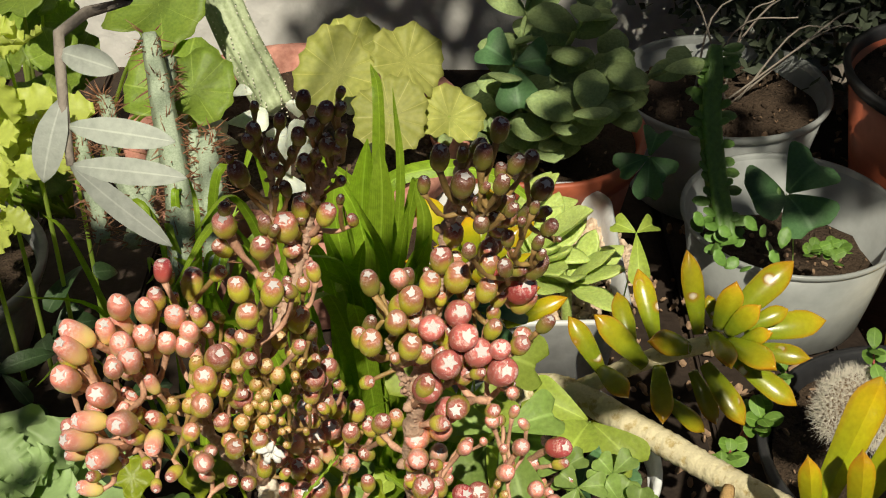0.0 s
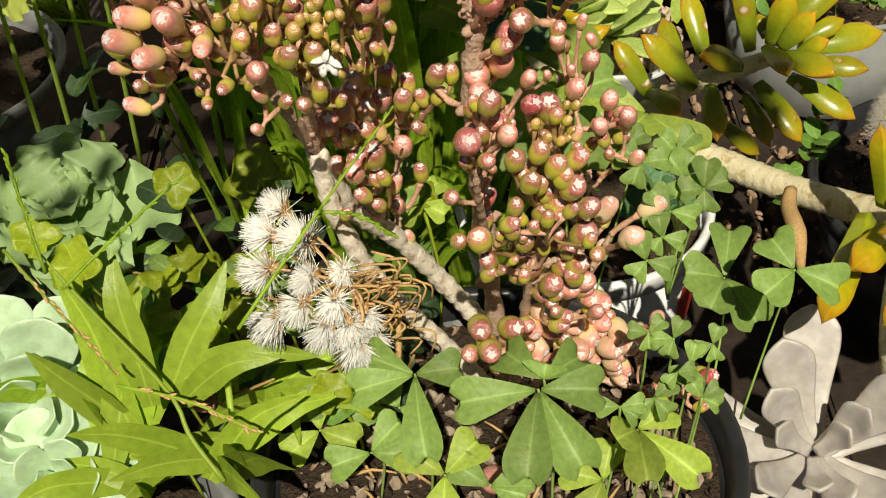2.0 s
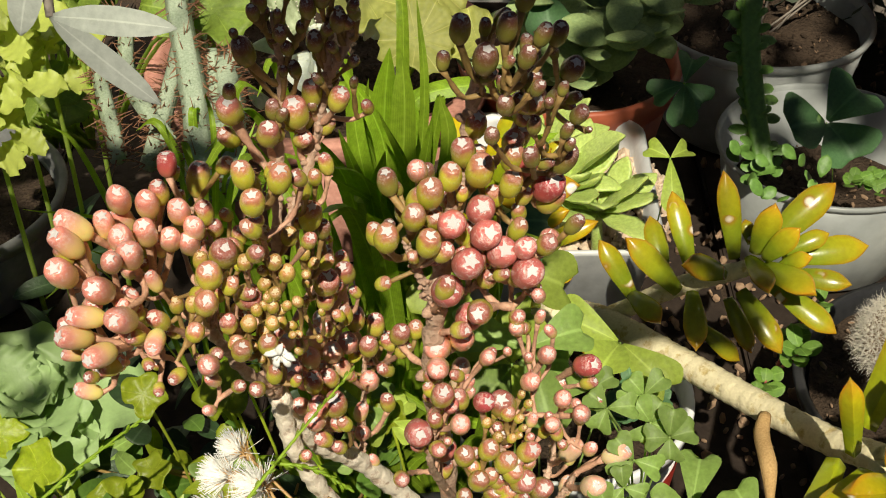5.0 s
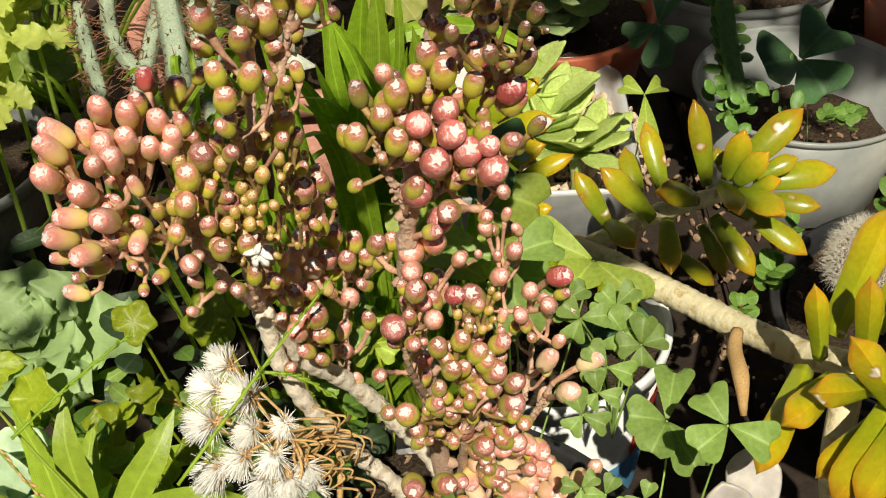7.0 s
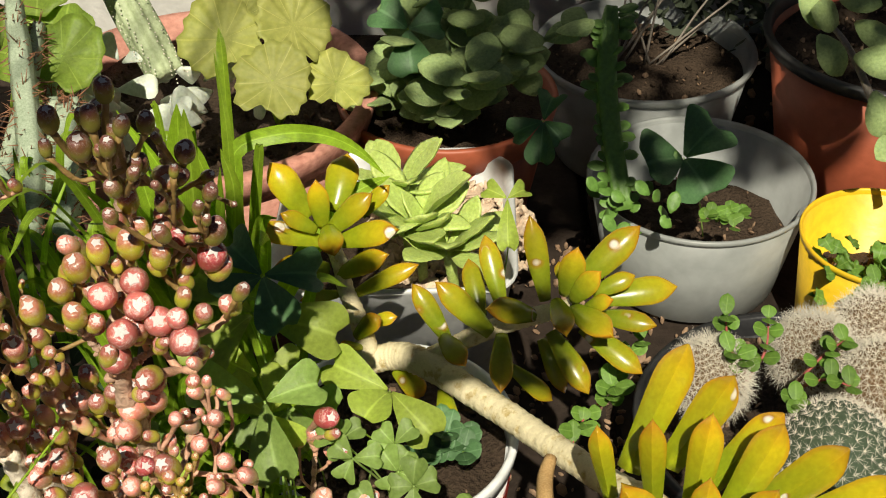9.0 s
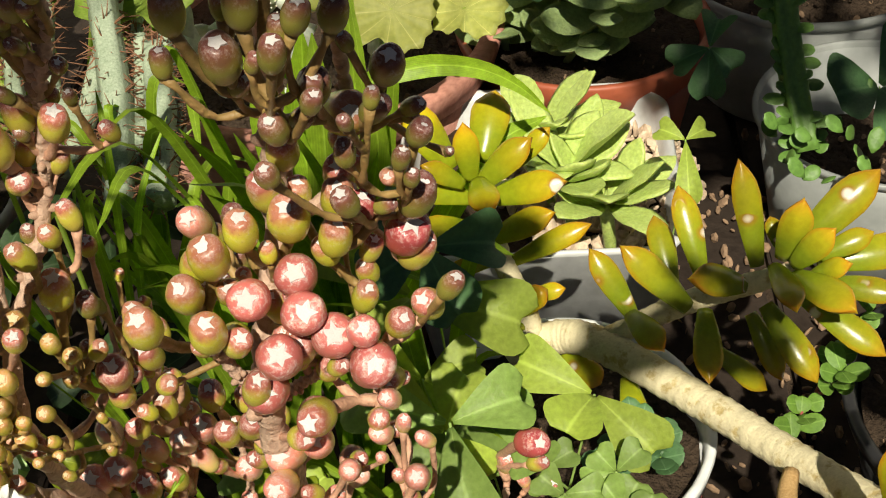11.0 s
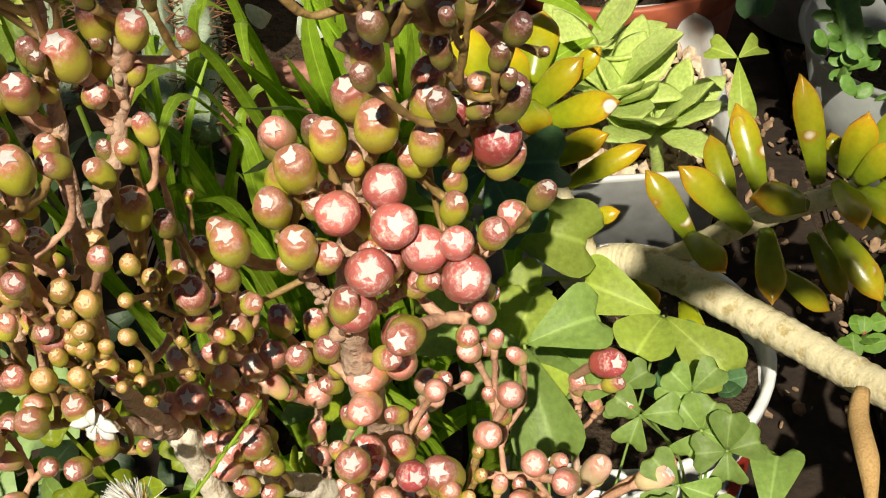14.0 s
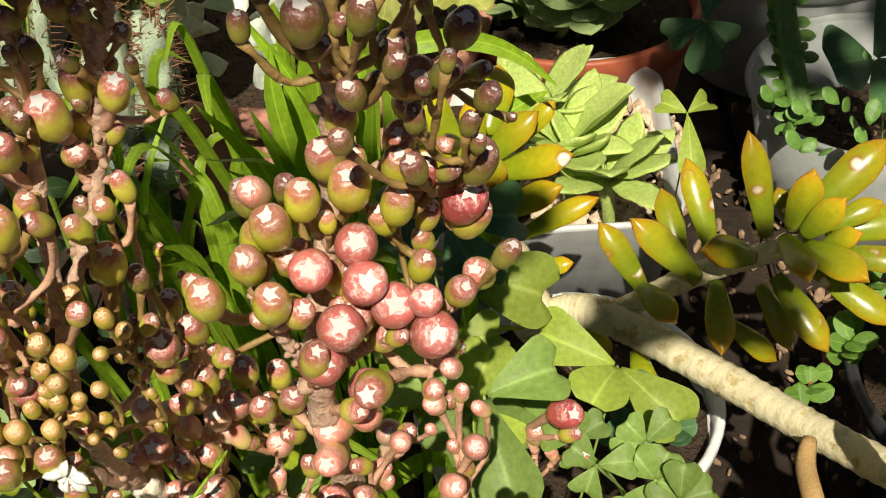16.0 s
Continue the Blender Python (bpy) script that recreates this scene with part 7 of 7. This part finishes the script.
def thorny(pts, radius, label, seed):
    ob = thing("thorny_stem", pts[0], label, "cactus", "thorny stems")
    rod("stem", SPINY, ob, pts, [radius, radius * 1.05, radius, radius * 0.8], 16, 22, knobs=0.05, seed=seed, ribs=5, rib=0.12)
    bm = bmesh.new()
    rr = random.Random(seed)
    for p in smooth_line(pts, 34):
        for k in range(5):
            d = Vector((rr.uniform(-1, 1), rr.uniform(-1, 0.6), rr.uniform(-0.5, 0.8))).normalized()
            tube(bm, [p + d * radius * 0.8, p + d * (radius + rr.uniform(0.004, 0.011))], [0.0005, 0.0001], 4)
    tagged(part("thorn_cover", bm, THORN, ob, "reddish brown thorns"), kind="stuff")


for i, pts in enumerate((
        [(-0.1315, 0.4979, 0.23), (-0.1378, 0.5402, 0.2523), (-0.1532, 0.5946, 0.2743), (-0.165, 0.6349, 0.2941)], [(-0.1147, 0.4999, 0.232), (-0.1196, 0.5334, 0.243), (-0.1259, 0.5662, 0.253), (-0.1311, 0.582, 0.2573)],
        [(-0.1652, 0.5341, 0.2233), (-0.1609, 0.5702, 0.2389), (-0.1562, 0.6111, 0.2612), (-0.1581, 0.6458, 0.2749)], [(-0.1312, 0.5162, 0.2327), (-0.1289, 0.5364, 0.2434), (-0.1329, 0.5671, 0.2517), (-0.1364, 0.5864, 0.2613)],
        [(-0.1532, 0.5411, 0.2329), (-0.1794, 0.5756, 0.2463), (-0.1878, 0.6111, 0.2612), (-0.1953, 0.6236, 0.2614)], [(-0.1204, 0.5341, 0.2233), (-0.1186, 0.5529, 0.2321), (-0.1241, 0.5756, 0.2463), (-0.1284, 0.595, 0.2561)],
        [(-0.1746, 0.5196, 0.2374), (-0.1803, 0.5364, 0.2434), (-0.1919, 0.5671, 0.2517), (-0.1978, 0.5864, 0.2613)], [(-0.1487, 0.5521, 0.214), (-0.1499, 0.5851, 0.2254), (-0.1509, 0.619, 0.238), (-0.1537, 0.6373, 0.2462)])):
    thorny(pts, (0.0062, 0.0068, 0.0046, 0.0042, 0.0040, 0.0038, 0.0040, 0.0040)[i], "pale mottled green stem with reddish thorns", i)

chalky = thing("chalky_leaf_plant", (-0.09, 0.70, 0.13), "plant with chalky white green rounded leaves", "succulent")
r = random.Random(43)
for i in range(26):
    c = Vector((-0.10 + r.uniform(-0.055, 0.06), 0.70 + r.uniform(-0.03, 0.05), 0.16 + r.uniform(0, 0.045)))
    d = Vector((r.uniform(-1, 1), r.uniform(-0.9, 0.3), r.uniform(0.1, 0.9))).normalized()
    one_leaf("leaf", PALE_LEAF, chalky, c, c + d * r.uniform(0.018, 0.028), 0.0085, 0.0015, shape="heart", face=(0, -0.7, 0.7), bend=0.1, n=8, k=10)

# ---- bright rounded leaves beyond the thorny stems ----
bush = thing("bright_leaf_bush", (-0.30, 0.80, GROUND), "leafy bush with bright rounded scalloped leaves", "bush")
r = random.Random(47)
for i in range(60):
    c = Vector((-0.36 + r.uniform(-0.14, 0.10), 0.80 + r.uniform(-0.10, 0.12), 0.13 + r.uniform(0, 0.15)))
    bm = bmesh.new()
    lobed(bm, c, (r.uniform(-0.4, 0.4), -0.6 + r.uniform(-0.3, 0.3), 0.75), (r.uniform(-1, 1), 0.2, 0.8), r.uniform(0.014, 0.028), 11, 0.06, 0.14, i, 0.02, 44, 4)
    part("leaf", bm, BUSH_LEAF, bush)
    if i % 2 == 0:
        rod("stalk", BUSH_LEAF, bush, [c, c.lerp(Vector((-0.31, 0.81, 0.05)), 0.5) + Vector((0, 0.01, 0.02)), (-0.31 + 0.02 * math.sin(i), 0.81, 0.05)], [0.0012, 0.0014, 0.002], 5, 8)
for i, (c, s) in enumerate((((-0.1611, 0.6603, 0.245), 0.032), ((-0.1444, 0.6353, 0.2604), 0.026), ((-0.173, 0.7008, 0.2826), 0.034))):
    bm = bmesh.new()
    lobed(bm, c, (r.uniform(-0.3, 0.2), -0.6, 0.75), (r.uniform(-0.6, 0.6), 0.3, 0.9), s, 13, 0.06, 0.14, i, 0.018, 60, 5)
    part("leaf", bm, BUSH_LEAF, bush)
    c = Vector(c)
    rod("stalk", BUSH_LEAF, bush, [c, c.lerp(Vector((-0.28, 0.82, 0.05)), 0.5) + Vector((0, 0.01, 0.02)), (-0.28, 0.82, 0.05)], [0.0012, 0.0014, 0.002], 5, 8)

crown = Vector((-0.2352, 0.5574, 0.252))
for i in range(64):
    c = crown + Vector((r.uniform(-0.06, 0.018), r.uniform(-0.02, 0.05), r.uniform(-0.03, 0.085)))
    ruffled("leaf", FRILLED, bush, c, (r.uniform(-1, 1), r.uniform(-0.9, 0.1), r.uniform(-0.5, 0.5)), (r.uniform(-0.3, 0.3), -0.5, 0.85), r.uniform(0.018, 0.03), r.uniform(0.007, 0.012), 100 + i, 0.22)
for i in range(4):
    c = crown + Vector((-0.03 + 0.02 * i, 0.02, 0.06 - 0.02 * (i % 2)))
    rod("stalk", BUSH_LEAF, bush, [c, c + Vector((0, 0.01, -0.08)), (c.x - 0.02, c.y + 0.06, GROUND)], [0.001, 0.0013, 0.0018], 6, 10)

# ---- shade-darkened shrub at the back, and the branch with felted leaves beside it ----
shrub = thing("shaded_shrub", (0.30, 1.02, GROUND), "dense twiggy shrub, its shade put into the leaf colour", "shrub")
r = random.Random(53)
trunk_top = Vector((0.37, 1.02, 0.24))
rod("trunk", TWIG, shrub, [(0.37, 1.03, GROUND), (0.36, 1.02, 0.15), trunk_top], [0.012, 0.010, 0.008], 8, 8)
bm = bmesh.new()
leaves = bmesh.new()
for i in range(70):
    e = Vector((0.38 + r.uniform(-0.20, 0.30), 1.03 + r.uniform(-0.08, 0.04), 0.19 + r.uniform(-0.09, 0.22)))
    tube(bm, smooth_line([trunk_top - Vector((0, 0, r.uniform(0, 0.2))), trunk_top.lerp(e, 0.5) + Vector((r.uniform(-0.03, 0.03), 0, 0.03)), e], 6), [0.003, 0.0025, 0.002, 0.0016, 0.0013, 0.001], 5)
    for j in range(110):
        p = e + Vector((r.gauss(0, 1), r.gauss(0, 1), r.gauss(0, 1))) * 0.026
        d = Vector((r.uniform(-1, 1), r.uniform(-1, 1), r.uniform(-0.4, 1))).normalized()
        s = d.orthogonal().normalized() * 0.0036
        a = [leaves.verts.new(v) for v in (p, p + d * 0.008 + s, p + d * 0.018, p + d * 0.008 - s)]
        leaves.faces.new(a)
part("limb", bm, TWIG, shrub)
tagged(part("foliage", leaves, SHADED_LEAF, shrub, "tiny green leaves darkened for shade", smooth=False), kind="stuff")

felt_branch = thing("felted_branch", (0.3485, 0.6875, 0.1678), "grey green branch with felted rounded leaves over a pot", "plant")
rod("stem", TWIG, felt_branch, [(0.363, 0.67, 0.1447), (0.3431, 0.7028, 0.1879), (0.3268, 0.7246, 0.2167), (0.3051, 0.7397, 0.237)], [0.003, 0.0028, 0.0022, 0.0015], 7, 14)
r = random.Random(59)
for c, s in (((0.3113, 0.7263, 0.2358), 0.026), ((0.3116, 0.7078, 0.2198), 0.024), ((0.3435, 0.705, 0.2153), 0.028), ((0.3401, 0.6812, 0.1927), 0.024), ((0.3023, 0.7284, 0.2387), 0.020), ((0.3431, 0.7292, 0.2223), 0.022), ((0.3309, 0.7331, 0.2441), 0.022), ((0.3454, 0.6684, 0.1758), 0.02)):
    c = Vector(c)
    d = Vector((r.uniform(-0.7, 0.7), -0.3, r.uniform(-0.9, 0.4))).normalized()
    one_leaf("leaf", KALANCHOE, felt_branch, c - d * s * 0.6, c + d * s * 0.7, s * 0.40, s * 0.05, shape="oval", face=(0, -0.8, 0.6), bend=0.12, n=10, k=10)

dry_plant = thing("dry_twigs", (0.225, 0.90, 0.105), "thin dry twigs in a cloudy tub", "plant")
for i in range(9):
    e = Vector((0.225 + r.uniform(-0.07, 0.10), 0.90 + r.uniform(-0.05, 0.04), 0.18 + r.uniform(0, 0.06)))
    b = Vector((0.225 + r.uniform(-0.03, 0.03), 0.90, 0.105))
    rod("twig", TWIG, dry_plant, [b, b.lerp(e, 0.5) + Vector((r.uniform(-0.03, 0.03), 0, 0.03)), e], [0.0011, 0.0008, 0.0005], 5, 10)

# ---- grey twig close to the lens's left ----
near_twig = thing("grey_twig", (-0.0705, 0.212, 0.5199), "hanging grey twig with silvery leaves", "twig")
rod("stem", TWIG, near_twig, [(-0.36, -0.1, 0.92), (-0.2, 0.05, 0.75), (-0.0726, 0.2155, 0.5249), (-0.071, 0.206, 0.5117), (-0.07, 0.1976, 0.5002), (-0.0685, 0.1905, 0.4903)], [0.0011, 0.0012, 0.0011, 0.0008], 8, 12)
for base, tip, w in (((-0.069, 0.1946, 0.4961), (-0.0491, 0.1888, 0.4966), 0.0028), ((-0.0685, 0.1905, 0.4903), (-0.0471, 0.1851, 0.4914), 0.0026), ((-0.0685, 0.1905, 0.4903), (-0.0496, 0.178, 0.4818), 0.0024), ((-0.07, 0.1976, 0.5002), (-0.0736, 0.1887, 0.4879), 0.0032), ((-0.0705, 0.2024, 0.5068), (-0.059, 0.1961, 0.5067), 0.0028)):
    one_leaf("leaf", GREY_LEAF, near_twig, base, tip, w * 0.95, 0.0003, shape="oval", face=(0, -0.8, 0.6), bend=0.12, fold=0.15, n=10, k=8)

# ---- unseen branch added above and behind the path, so its leaves shade the back ----
shade_caster = thing("unseen_shade_branch", (1.3, -0.9, GROUND), "unseen leafy branch added to shade the pots", "tree")
r = random.Random(61)
rod("trunk", TWIG, shade_caster, [(1.3, -0.9, GROUND), (1.25, -0.8, 0.8), (1.0, -0.5, 1.6), (0.15, -0.15, 2.0)], [0.05, 0.045, 0.035, 0.02], 12, 14)
hung = bmesh.new()
limbs = bmesh.new()
fork = Vector((0.15, -0.15, 2.0))


def spray(x0, x1, z0, z1, far, near, count, skip):
    """Leaves whose shade falls on the upright rectangle x0..x1, z0..z1 at y 0.2."""
    for i in range(count):
        x, z = r.uniform(x0, x1), r.uniform(z0, z1)
        if skip(x, z):
            continue
        p = Vector((x, 0.2, z)) + SUN_FROM * r.uniform(far, near)
        d = Vector((r.uniform(-1, 1), r.uniform(-0.4, 0.4), r.uniform(-1, 1))).normalized()
        leaf(hung, p - d * 0.013, p + d * 0.013, 0.008, 0.0003, face=SUN_FROM + Vector((r.uniform(-0.4, 0.4), 0, r.uniform(-0.4, 0.4))), n=4, k=6)
        if i % 50 == 0:
            tube(limbs, smooth_line([fork, fork.lerp(p, 0.6) + Vector((0, -0.05, 0.08)), p + Vector((0, 0, 0.01))], 6), [0.005, 0.004, 0.003, 0.002, 0.0012, 0.0008], 5)


edge = lambda x: float(np.interp(x, [-0.3, -0.15, -0.1, -0.02, 0.0, 0.03, 0.08, 0.10, 0.115, 0.15, 0.19, 0.27, 0.30, 0.4], [1.4, 1.15, 0.95, 0.90, 0.86, 0.80, 0.775, 0.765, 0.72, 0.715, 0.700, 0.700, 0.74, 0.80]))
spray(-0.29, 0.46, 0.66, 1.4, 0.55, 0.75, 3900, lambda x, z: z < edge(x) or noise.noise(Vector((x, z, 0)) * 14) > (0.34 if -0.02 < x < 0.2 else 0.18))
spray(-0.060, 0.034, 0.507, 0.570, 0.43, 0.5, 85, lambda x, z: False)
spray(-0.26, -0.14, 0.40, 0.48, 0.43, 0.6, 40, lambda x, z: noise.noise(Vector((x, z, 3)) * 14) > 0.2)
spray(-0.50, -0.28, 0.54, 0.72, 0.43, 0.6, 330, lambda x, z: noise.noise(Vector((x, z, 3)) * 14) > 0.2)
spray(-0.34, -0.19, 0.37, 0.55, 0.43, 0.6, 210, lambda x, z: noise.noise(Vector((x, z, 7)) * 14) > 0.25)
spray(-0.20, -0.108, 0.475, 0.63, 0.43, 0.6, 170, lambda x, z: noise.noise(Vector((x, z, 9)) * 14) > 0.25)
spray(0.06, 0.13, 0.478, 0.535, 0.43, 0.5, 70, lambda x, z: noise.noise(Vector((x, z, 5)) * 30) > 0.1)
part("limb", limbs, TWIG, shade_caster)
tagged(part("foliage", hung, SHADED_LEAF, shade_caster, "leaves of the unseen branch that cast the shade"), kind="stuff")
